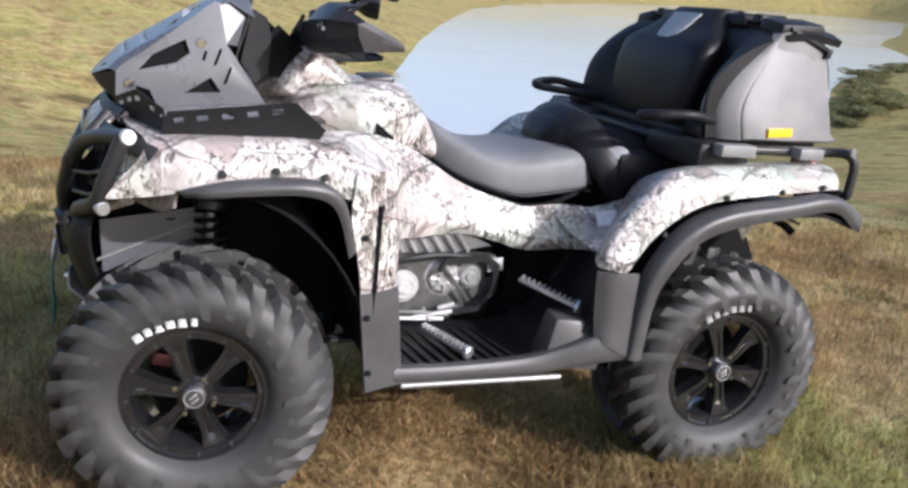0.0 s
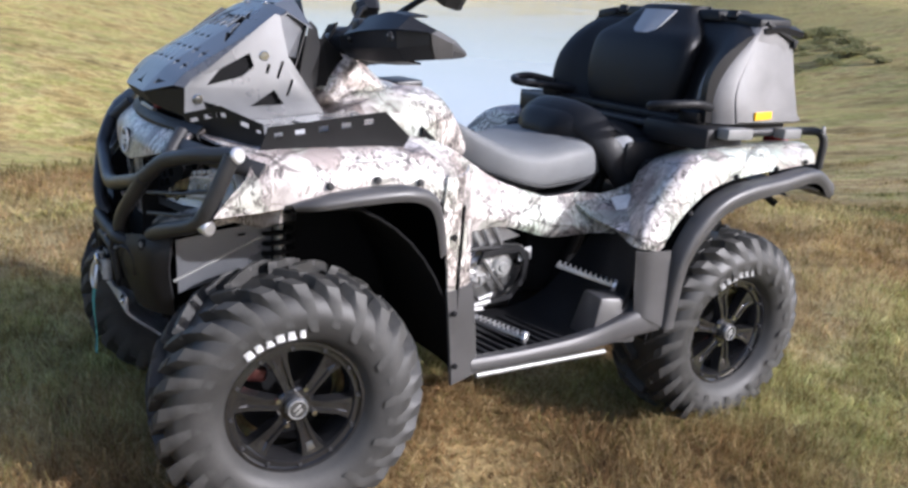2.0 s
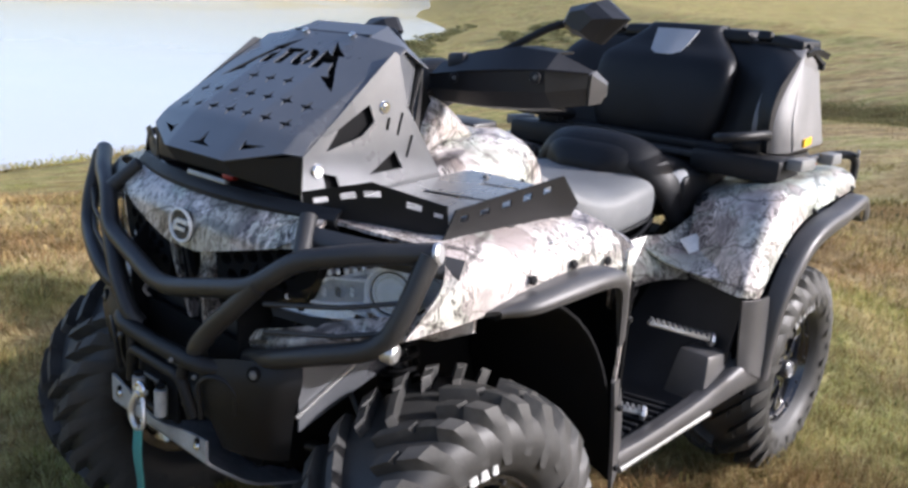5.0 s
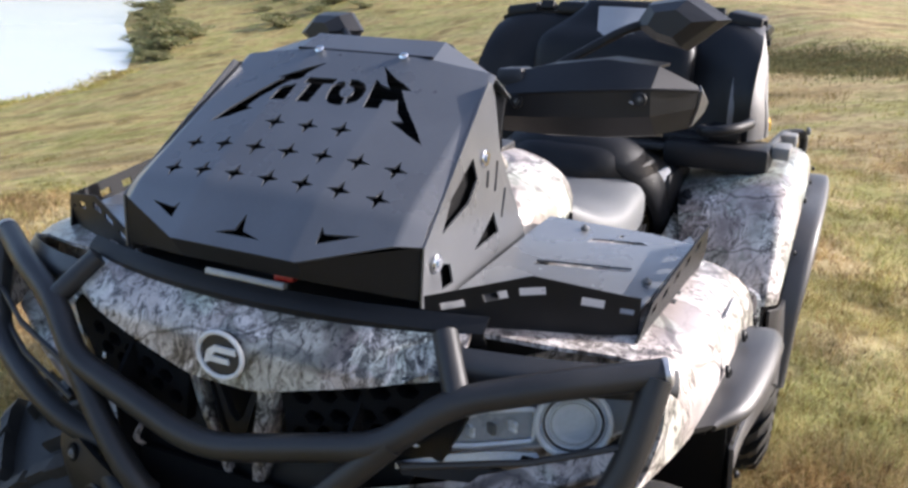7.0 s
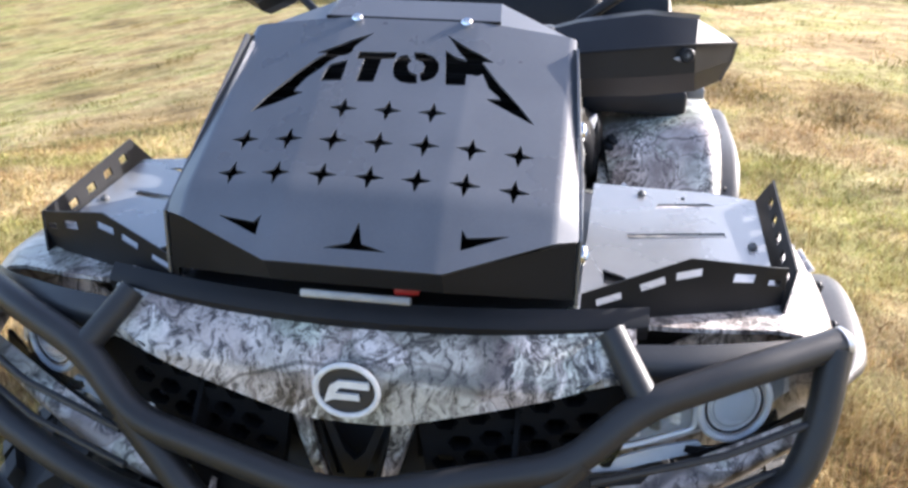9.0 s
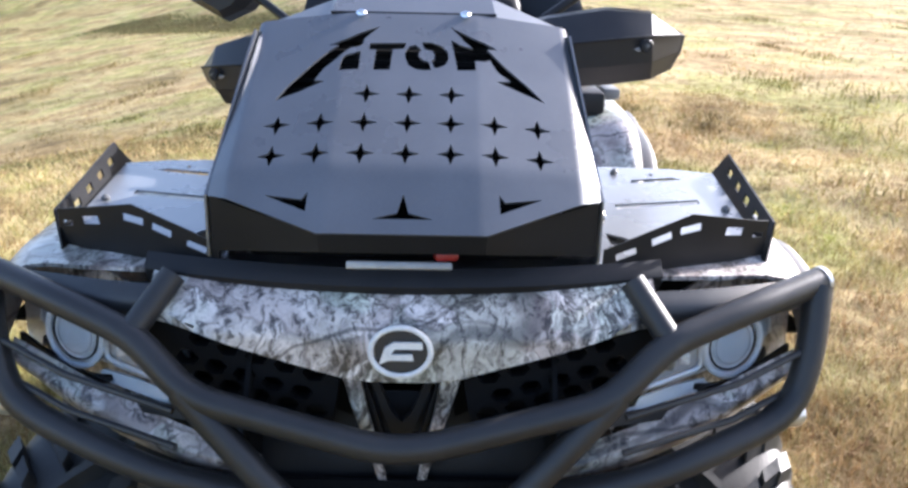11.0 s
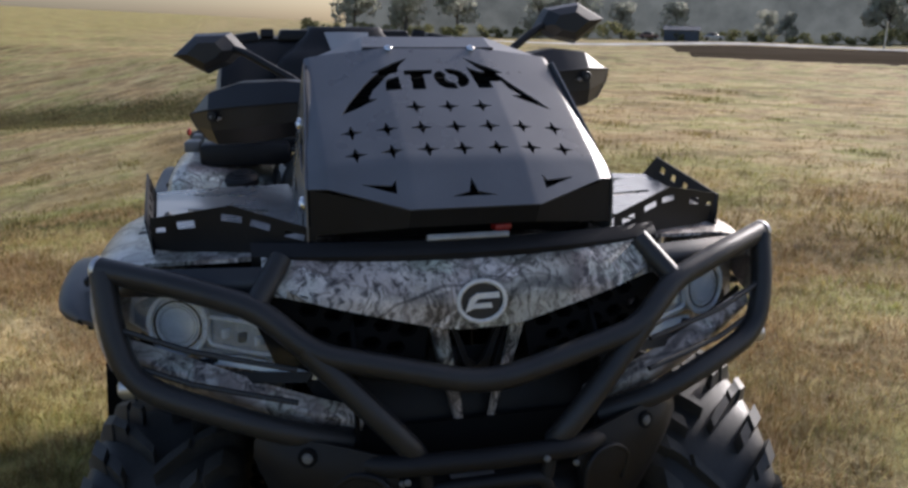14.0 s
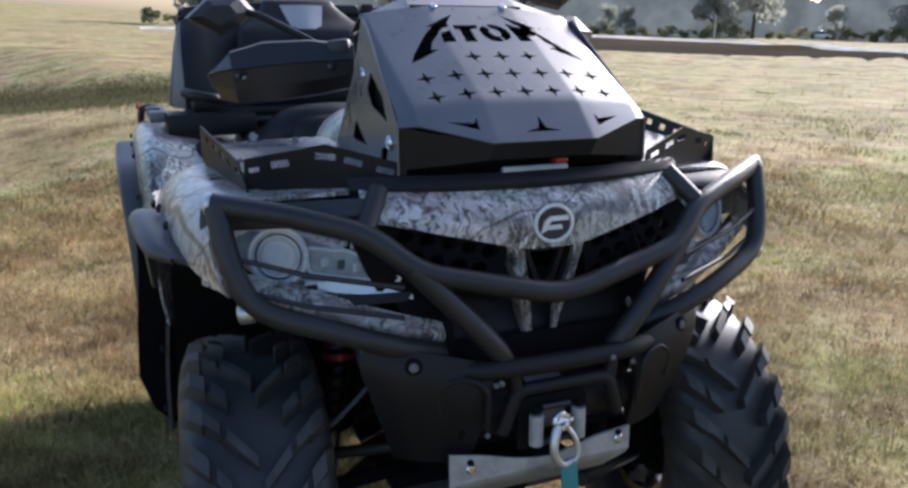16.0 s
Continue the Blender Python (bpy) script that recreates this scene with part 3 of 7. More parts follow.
def tufted(n, r0, r1, seed, spread=0.05, per=7):
    """Places in clumps, thinning out with the distance."""
    g = np.random.default_rng(seed)
    m = n // per
    r = r0 * (r1 / r0) ** g.uniform(0, 1, m)
    a = g.uniform(0, 2 * math.pi, m)
    x, y = np.repeat(r * np.cos(a), per), np.repeat(r * np.sin(a), per)
    sp = spread * np.repeat(0.5 + r / r0 * 0.35, per)
    return x + g.normal(0, 1, len(x)) * sp, y + g.normal(0, 1, len(x)) * sp, g


def keep_land(x, y, h, margin=0.6):
    ok = shore_distance(x, y) > margin
    return x[ok], y[ok], h[ok]


g0 = np.random.default_rng(11)
n0 = 300000
r0, a0 = 7.5 * g0.uniform(0, 1, n0) ** 0.72, g0.uniform(0, 2 * math.pi, n0)
x, y = r0 * np.cos(a0), r0 * np.sin(a0)
clump = 0.5 + 0.5 * np.clip(wave(x, y, 4.0, 0.4) / 1.3, -1, 1)
h = g0.uniform(0.02, 0.09, n0) * (0.35 + 1.0 * clump)
blades("short_grass", "matted dry grass, tan and brown", x, y, h, MAT_GRASS, 0.0032, 2.2, 5)
# longer strands in loose tufts near the quad
x, y, g0 = tufted(150000, 0.7, 9.5, 18, 0.03, 22)
h = g0.uniform(0.05, 0.17, len(x)) * (0.35 + 0.65 * (0.5 + 0.5 * np.clip(wave(x, y, 1.7, 1.9), -1, 1)))
blades("long_grass", "long bent strands of bleached and brown grass", x, y, h, MAT_GRASS, 0.0022, 1.5, 15)
x, y, g0 = tufted(140000, 2.8, 40, 8, 0.06, 12)
h = g0.uniform(0.02, 0.07, len(x)) * (1 + np.hypot(x, y) * 0.03)
x, y, h = keep_land(x, y, h)
blades("meadow_grass", "dry meadow grass on the slope", x, y, h, MAT_MEADOW, 0.008, 1.9, 6)
# low tussocks scattered over the slope
g0 = np.random.default_rng(33)
_r, _a = 4.2 * (34 / 4.2) ** g0.uniform(0, 1, 260), g0.uniform(0, 2 * math.pi, 260)
_s = np.repeat(g0.uniform(0.10, 0.30, 260), 130)
x, y = np.repeat(_r * np.cos(_a), 130) + g0.normal(0, 1, 33800) * _s * 1.5, np.repeat(_r * np.sin(_a), 130) + g0.normal(0, 1, 33800) * _s * 0.8
h = g0.uniform(0.2, 0.62, 33800) * _s
x, y, h = keep_land(x, y, h)
blades("tussock_grass", "low tussocks of olive and tan grass", x, y, h, MAT_TUSSOCK, 0.009, 1.3, 16)
# darker, greener strip in the dip behind the quad
g0 = np.random.default_rng(21)
u, w = g0.uniform(-12, 4.5, 70000), g0.normal(0, 1.0, 70000)
x, y = -20.3 + 1.15 * u + 0.66 * w, -1.2 + u - 0.75 * w
h = g0.uniform(0.06, 0.26, len(x)) * (1 - 0.3 * np.clip(np.abs(w), 0, 2)) * (0.7 + 0.4 * wave(u, u, 0.9, 0.3))
blades("tall_grass", "tall dark green grass in a shallow ditch", x, y, h, MAT_GREEN, 0.016, 1.1, 7)
u, w = g0.uniform(-3.5, 2, 5000), g0.normal(0, 0.7, 5000)
x, y = -5.8 - 0.5 * u + w, u - 2.3
blades("tall_grass", "patch of taller green grass", x, y, g0.uniform(0.03, 0.09, len(x)), MAT_GREEN, 0.008, 1.2, 9)

# ---- the quad: x ahead, y left, z up from the ground under it ----
quad = thing("quad_bike", "two-seat quad bike in woodland camouflage with black flares, on grass", "quad bike")

# wheels
def revolve(profile, n=64):
    """A body of revolution about y from a profile of (y, r)."""
    return loft(bmesh.new(), [[(r * math.cos(t), y, r * math.sin(t)) for t in (2 * math.pi * k / n for k in range(n))] for y, r in profile], caps=False)


def make_wheel(parent, R, W, rim_r, flip=1, paint=None):
    """A wheel about its own y axis, outer face towards +y. flip: the way its slanted lugs run."""
    hub = new("wheel")
    hub.parent = parent
    tagged(hub, "off-road wheel with chunky tread on a black alloy rim")
    h = W / 2
    prof = [(-h * 0.66, rim_r), (-h * 0.92, rim_r + 0.026), (-h * 1.03, rim_r + 0.07), (-h * 0.97, R - 0.062), (-h * 0.8, R - 0.038), (-h * 0.4, R - 0.029), (0, R - 0.027),
            (h * 0.4, R - 0.029), (h * 0.8, R - 0.038), (h * 0.97, R - 0.062), (h * 1.03, rim_r + 0.07), (h * 0.92, rim_r + 0.026), (h * 0.66, rim_r)]
    bm = revolve(spline(prof, 3), 72)
    part("tyre", bm, MAT_RUBBER, hub, "dusty black rubber tyre", angle=30)

    def crown(s):
        y = abs(s)
        return R - 0.027 - 0.011 * (y / 0.8) ** 3 if y < 0.8 else R - 0.038 - 0.05 * ((y - 0.8) / 0.22) ** 1.4
    # slanted lugs, long and short by turns, each with a notch across its back
    count = 26
    long_lug = ((0.03, 0.024, 0.027, 0.0), (0.20, 0.026, 0.028, 0.07), (0.40, 0.027, 0.029, 0.155), (0.42, 0.027, 0.018, 0.165), (0.46, 0.027, 0.018, 0.18), (0.48, 0.028, 0.029, 0.19), (0.68, 0.030, 0.030, 0.265), (0.70, 0.042, 0.031, 0.27), (0.86, 0.043, 0.032, 0.335), (0.96, 0.040, 0.027, 0.385), (1.02, 0.035, 0.014, 0.43), (1.05, 0.026, 0.0, 0.46))
    short_lug = ((0.36, 0.028, 0.024, 0.12), (0.38, 0.030, 0.029, 0.13), (0.56, 0.031, 0.030, 0.205), (0.58, 0.031, 0.019, 0.215), (0.62, 0.031, 0.019, 0.23), (0.64, 0.040, 0.030, 0.24), (0.84, 0.044, 0.032, 0.325), (0.97, 0.042, 0.026, 0.39), (1.03, 0.034, 0.013, 0.44), (1.09, 0.028, 0.0, 0.48))
    for side in (-1, 1):
        for odd, shape in enumerate((long_lug, short_lug)):
            rings = []
            for s, wd, ht, da in shape:
                c, rr = flip * da, crown(min(s, 1.02)) - max(0, s - 1.02) * 0.35
                dw, y = wd / 2 / R, side * min(s, 1.035) * h
                rings.append([((rr - 0.008) * math.cos(c - dw), y, (rr - 0.008) * math.sin(c - dw)), ((rr + ht) * math.cos(c - dw * 0.78), y, (rr + ht) * math.sin(c - dw * 0.78)),
                              ((rr + ht) * math.cos(c + dw * 0.78), y, (rr + ht) * math.sin(c + dw * 0.78)), ((rr - 0.008) * math.cos(c + dw), y, (rr - 0.008) * math.sin(c + dw))])
            me = finish(loft(bmesh.new(), rings), "tread_lug", MAT_LUG, True, 30)
            for k in range(odd, count, 2):
                ob = new("tread_lug", me)
                ob.parent = hub
                ob.matrix_basis = Matrix.Rotation(2 * math.pi * (k + (0.5 if side > 0 else 0)) / count, 4, "Y")
    # rim: lip, barrel and six broad spokes, each with a sunk groove
    bm = revolve([(h * 0.62, rim_r + 0.006), (h * 0.72, rim_r + 0.004), (h * 0.73, rim_r - 0.004), (h * 0.66, rim_r - 0.007), (h * 0.655, rim_r - 0.020), (h * 0.56, rim_r - 0.026), (h * 0.1, rim_r - 0.030), (-h * 0.62, rim_r - 0.02), (-h * 0.66, rim_r)], 64)
    part("rim", bm, MAT_RIM, hub, "gloss black alloy rim")
    part("brake_disc", disc(bmesh.new(), (0, -h * 0.3, 0), (0, 1, 0), rim_r - 0.045, 0.01, 48), MAT_WELL, hub)
    part("caliper", boxed((0.05, 0.03, 0.035), (0.055, -h * 0.02, 0.085), (0, -30, 0), 0.008), MAT_CALIPER, hub, "dull red and silver brake caliper")
    for k in range(6):
        a = 2 * math.pi * (k + 0.5) / 6
        c, t = V(math.cos(a), 0, math.sin(a)), V(-math.sin(a), 0, math.cos(a))
        rings = []
        for u, wd, y in ((0.030, 0.036, 0.56), (0.055, 0.036, 0.60), (0.075, 0.038, 0.60), (0.115, 0.050, 0.55), (0.135, 0.064, 0.56), (rim_r - 0.012, 0.088, 0.60)):
            o = c * u + V(0, h * y, 0)
            g = 0.006 if 0.05 < u < 0.13 else 0.0
            rings.append([o - t * wd / 2 - V(0, 0.028, 0), o - t * wd * 0.40 + V(0, 0.003, 0), o - t * wd * 0.20 + V(0, 0.003, 0), o - t * wd * 0.14 + V(0, 0.003 - g, 0),
                          o + t * wd * 0.14 + V(0, 0.003 - g, 0), o + t * wd * 0.20 + V(0, 0.003, 0), o + t * wd * 0.40 + V(0, 0.003, 0), o + t * wd / 2 - V(0, 0.028, 0)])
        part("spoke", loft(bmesh.new(), rings), MAT_RIM, hub, angle=20)
    bm = disc(bmesh.new(), (0, h * 0.35, 0), (0, 1, 0), 0.046, h * 0.25, 32, 0.006)
    part("hub", bm, MAT_RIM, hub, "black hub")
    part("hub_cap", disc(bmesh.new(), (0, h * 0.55, 0), (0, 1, 0), 0.029, h * 0.24, 28, 0.006), MAT_SPOKE, hub, "brushed metal hub cap")
    bm = bmesh.new()
    tube(bm, [(0.023 * math.cos(t), h * 0.795, 0.023 * math.sin(t)) for t in (2 * math.pi * k / 24 for k in range(24))], 0.002, 6, closed=True)
    block(bm, (0.022, 0.004, 0.006), (0, h * 0.795, 0.005), (0, 25, 0), 0.001)
    block(bm, (0.022, 0.004, 0.005), (0, h * 0.795, -0.007), (0, 25, 0), 0.001)
    part("centre_cap", bm, MAT_ALU, hub, "silver emblem on the hub cap")
    for k in range(4):
        a = math.pi / 4 + k * math.pi / 2
        part("wheel_nut", disc(bmesh.new(), (0.050 * math.cos(a), h * 0.60, 0.050 * math.sin(a)), (0, 1, 0), 0.0065, 0.012, 6), MAT_CHROME, hub)
    for k in range(12):
        a = 2 * math.pi * (k + 0.5) / 12
        part("rim_bolt", disc(bmesh.new(), ((rim_r - 0.012) * math.cos(a), h * 0.66, (rim_r - 0.012) * math.sin(a)), (0, 1, 0), 0.0045, 0.006, 8), MAT_DARK, hub)
    # raised white characters on the side wall, kept as plain blocks
    for k in range(6):
        a = radians(110 - 7.4 * k)
        rr = rim_r + 0.040
        bm = boxed((0.0135 + 0.003 * (k % 3), 0.004, 0.023 - 0.003 * (k == 5)), (0, 0, 0), (0, 0, 0), 0.001)
        block(bm, (0.021, 0.004, 0.005), (0, 0, -0.0105 if k % 2 else 0.0105), (0, 0, 0), 0.001)
        ob = part("sidewall_mark", bm, paint or MAT_WORN, hub, "worn white raised block on the side wall")
        ob.matrix_basis = Matrix.Translation((rr * math.cos(a), h * 0.985, rr * math.sin(a))) @ Matrix.Rotation(math.pi / 2 - a, 4, "Y") @ Matrix.Rotation(radians(10), 4, "X")
    return hub


STEER = -7.0
make_wheel(quad, 0.333, 0.245, 0.168, 1).matrix_basis = pose(0.74, 0.478, 0.336, 0, 20, STEER)
make_wheel(quad, 0.333, 0.245, 0.168, -1).matrix_basis = pose(0.74, -0.478, 0.336, 0, 20, 180 + STEER)
make_wheel(quad, 0.335, 0.27, 0.176, 1, MAT_FADED).matrix_basis = pose(-0.74, 0.495, 0.336, 0, 14, 0)
make_wheel(quad, 0.335, 0.27, 0.176, -1, MAT_FADED).matrix_basis = pose(-0.74, -0.495, 0.336, 0, 70, 180)

# suspension, frame and engine
def both(make):
    for s in (1, -1):
        make(s)


def chassis():
    bm = tubes([[(0.95, 0.16, 0.45), (0.3, 0.17, 0.33), (-0.6, 0.17, 0.36), (-0.95, 0.17, 0.5)], [(0.95, -0.16, 0.45), (0.3, -0.17, 0.33), (-0.6, -0.17, 0.36), (-0.95, -0.17, 0.5)],
                [(0.95, 0.15, 0.45), (0.9, 0.15, 0.9)], [(0.95, -0.15, 0.45), (0.9, -0.15, 0.9)], [(0.5, 0.16, 0.36), (0.45, 0.16, 0.9)], [(0.5, -0.16, 0.36), (0.45, -0.16, 0.9)],
                [(-0.3, 0.17, 0.36), (-0.5, 0.17, 0.85), (-1.0, 0.17, 0.9)], [(-0.3, -0.17, 0.36), (-0.5, -0.17, 0.85), (-1.0, -0.17, 0.9)]], 0.018, 0.06, 10)
    part("frame", bm, MAT_WELL, quad, "black tubular steel frame")
    part("skid_tray", boxed((1.5, 0.42, 0.012), (0.1, 0, 0.315), (0, 0, 0), 0.004), MAT_DARK, quad)
    part("gearbox", boxed((0.5, 0.3, 0.34), (-0.45, 0, 0.55), (0, 0, 0), 0.04), MAT_WELL, quad)
    part("front_differential", sections([(0.62, 0.05, 0.3, 0.42, 0), (0.7, 0.09, 0.27, 0.46, 0), (0.8, 0.09, 0.28, 0.45, 0), (0.88, 0.04, 0.32, 0.4, 0)], 3, 16), MAT_WELL, quad)
    part("rear_differential", sections([(-0.62, 0.05, 0.3, 0.42, 0), (-0.7, 0.1, 0.26, 0.46, 0), (-0.82, 0.1, 0.27, 0.45, 0), (-0.9, 0.04, 0.32, 0.4, 0)], 3, 16), MAT_WELL, quad)

    def side(s):
        for x in (0.74, -0.74):
            part("axle_shaft", tubes([[(x, s * 0.08, 0.36), (x, s * 0.4, 0.34)]], 0.016), MAT_WELL, quad)
            part("lower_arm", tubes([[(x + 0.16, s * 0.15, 0.33), (x, s * 0.42, 0.27)], [(x - 0.16, s * 0.15, 0.33), (x, s * 0.42, 0.27)], [(x + 0.08, s * 0.28, 0.3), (x - 0.08, s * 0.28, 0.3)]], 0.014), MAT_STEEL, quad, "black tubular suspension arm")
            part("upper_arm", tubes([[(x + 0.12, s * 0.17, 0.46), (x, s * 0.41, 0.42)], [(x - 0.12, s * 0.17, 0.46), (x, s * 0.41, 0.42)]], 0.012), MAT_STEEL, quad, "black tubular suspension arm")
            part("wheel_hub_carrier", boxed((0.07, 0.06, 0.2), (x, s * 0.41, 0.345), (0, 0, 0), 0.015), MAT_WELL, quad)
        for top, low in (((0.70, s * 0.27, 0.80), (0.71, s * 0.33, 0.36)), ((-0.70, s * 0.24, 0.82), (-0.70, s * 0.33, 0.38))):
            a, b = Vector(top), Vector(low)
            shock = part("shock_absorber", tube(bmesh.new(), [a, b], 0.018, 12), MAT_SPOKE, quad, "coil-over shock absorber with polished rod")
            d, e = (b - a), (b - a).normalized()
            p, q = e.orthogonal().normalized(), None
            q = e.cross(p)
            pts = [a + d * (0.14 + 0.62 * k / 120) + 0.037 * (math.cos(k * 0.56) * p + math.sin(k * 0.56) * q) for k in range(121)]
            part("spring", tube(bmesh.new(), pts, 0.0065, 7), MAT_WELL, shock, "black coil spring")
            part("spring_cap", disc(bmesh.new(), a + d * 0.11, e, 0.045, 0.02, 20), MAT_DARK, shock)
            part("reservoir", disc(bmesh.new(), a + d * (0.40 if top[0] > 0 and s < 0 else 0.76), e, 0.034, 0.035, 20), MAT_RED if (s < 0 and top[0] > 0) else MAT_DARK, shock)
        part("brake_hose", tubes([[(0.78, s * 0.2, 0.62), (0.82, s * 0.33, 0.52), (0.75, s * 0.42, 0.42)]], 0.005, 0.08, 8), MAT_GREY, quad)
    both(side)


chassis()


def engine():
    part("engine_block", boxed((0.46, 0.36, 0.36), (0.08, 0, 0.52), (0, 0, 0), 0.03), MAT_WELL, quad, "dark engine block")

    def side(s):
        cover = part("clutch_cover", sheet([(0.27, 0.39), (0.27, 0.58), (0.2, 0.61), (0.02, 0.60), (-0.13, 0.585), (-0.15, 0.54), (-0.1, 0.44), (-0.03, 0.40), (0.1, 0.385)],
                                           [slot(-0.115, 0.53, 0.03, 0.025)], 0.03, place=lambda a, b, c: (a, s * (0.215 + c), b)), MAT_CAST, quad, "dark cast metal cover of the belt drive")
        for x, z, r, m, lb in ((0.155, 0.492, 0.040, MAT_SKID, "bright round cover"), (0.035, 0.52, 0.047, MAT_ALU, "cast round cover"), (-0.05, 0.525, 0.034, MAT_ENGINE, "small cast cover")):
            bm = disc(bmesh.new(), (x, s * 0.225, z), (0, s, 0), r, 0.022, 28, 0.007)
            disc(bm, (x, s * 0.225, z), (0, s, 0), r * 1.25, 0.008, 28, 0.003)
            disc(bm, (x, s * 0.245, z), (0, s, 0), r * 0.5, 0.008, 20, 0.003)
            part("round_cover", bm, m, cover, lb)
        bolts(cover, [(a, s * 0.228, b) for a, b in ((0.25, 0.57), (0.25, 0.41), (0.1, 0.585), (0.1, 0.405), (-0.12, 0.56), (-0.02, 0.42), (0.22, 0.6))], (0, s, 0), 0.007)
        strap = sheet([(0.062, 0.548), (0.045, 0.588), (-0.088, 0.600), (-0.128, 0.572), (-0.126, 0.487), (-0.072, 0.425), (0.034, 0.412), (0.04, 0.426), (-0.062, 0.440), (-0.108, 0.492), (-0.110, 0.552), (-0.086, 0.580), (0.040, 0.570), (0.05, 0.548)], [], 0.012, place=lambda a, b, c: (a, s * (0.268 + c), b))
        part("engine_guard", strap, MAT_BLACK, quad, "black steel guard round the gear cover")
        part("guard_tab", boxed((0.05, 0.004, 0.042), (-0.118, s * 0.262, 0.567), (0, 6, 0), 0.002), MAT_SKID, quad, "pale metal tab on the guard")
        part("cross_brace", boxed((0.012, 0.008, 0.15), (0.005, s * 0.264, 0.515), (0, 38, 0), 0.002), MAT_CAST, quad)
        for x, z, ln, tilt in ((0.12, 0.405, 0.17, 2), (0.07, 0.428, 0.12, -8), (0.03, 0.45, 0.05, -14)):
            part("linkage_rod", tube(bmesh.new(), [(x - ln / 2, s * 0.275, z), (x + ln / 2, s * 0.275, z + ln * math.sin(radians(tilt)))], 0.007, 8), MAT_SKID, quad, "bright metal linkage rod")
        part("hose", tubes([[(0.26, s * 0.24, 0.56), (0.18, s * 0.27, 0.585), (0.06, s * 0.26, 0.60), (-0.1, s * 0.24, 0.58)]], 0.009, 0.05, 8), MAT_BLACK, quad)
        for k in range(8):
            t0 = 2 * math.pi * k / 8
            part("cover_rib", boxed((0.034, 0.010, 0.005), (0.035 + 0.03 * math.cos(t0), s * 0.25, 0.52 + 0.03 * math.sin(t0)), (0, -math.degrees(t0), 0), 0.0015), MAT_ALU, cover)
        part("gear_linkage", tubes([[(0.25, s * 0.26, 0.425), (0.12, s * 0.28, 0.43), (0.02, s * 0.27, 0.415)], [(0.1, s * 0.27, 0.44), (0.08, s * 0.28, 0.40)]], 0.006, 0.02, 8), MAT_GREY, quad)
        ht = part("heat_shield", sheet([(0.29, 0.60), (0.27, 0.69), (0.0, 0.675), (-0.10, 0.625), (0.02, 0.60)], [], 0.004, place=lambda a, b, c: (a, s * (0.245 + 0.25 * (b - 0.60) + c), b)), MAT_ALU, quad, "wrinkled bright heat shield above the engine")
        for k in range(7):
            part("rib", tubes([[(0.26 - 0.04 * k, s * 0.272, 0.675), (0.21 - 0.04 * k, s * 0.252, 0.605)]], 0.007, n=8), MAT_ALU, ht)
    both(side)
    for k in range(4):
        part("cooling_fin", boxed((0.26, 0.4, 0.01), (0.1, 0, 0.62 + 0.02 * k), (0, 4, 0), 0.003), MAT_ENGINE, quad)


engine()

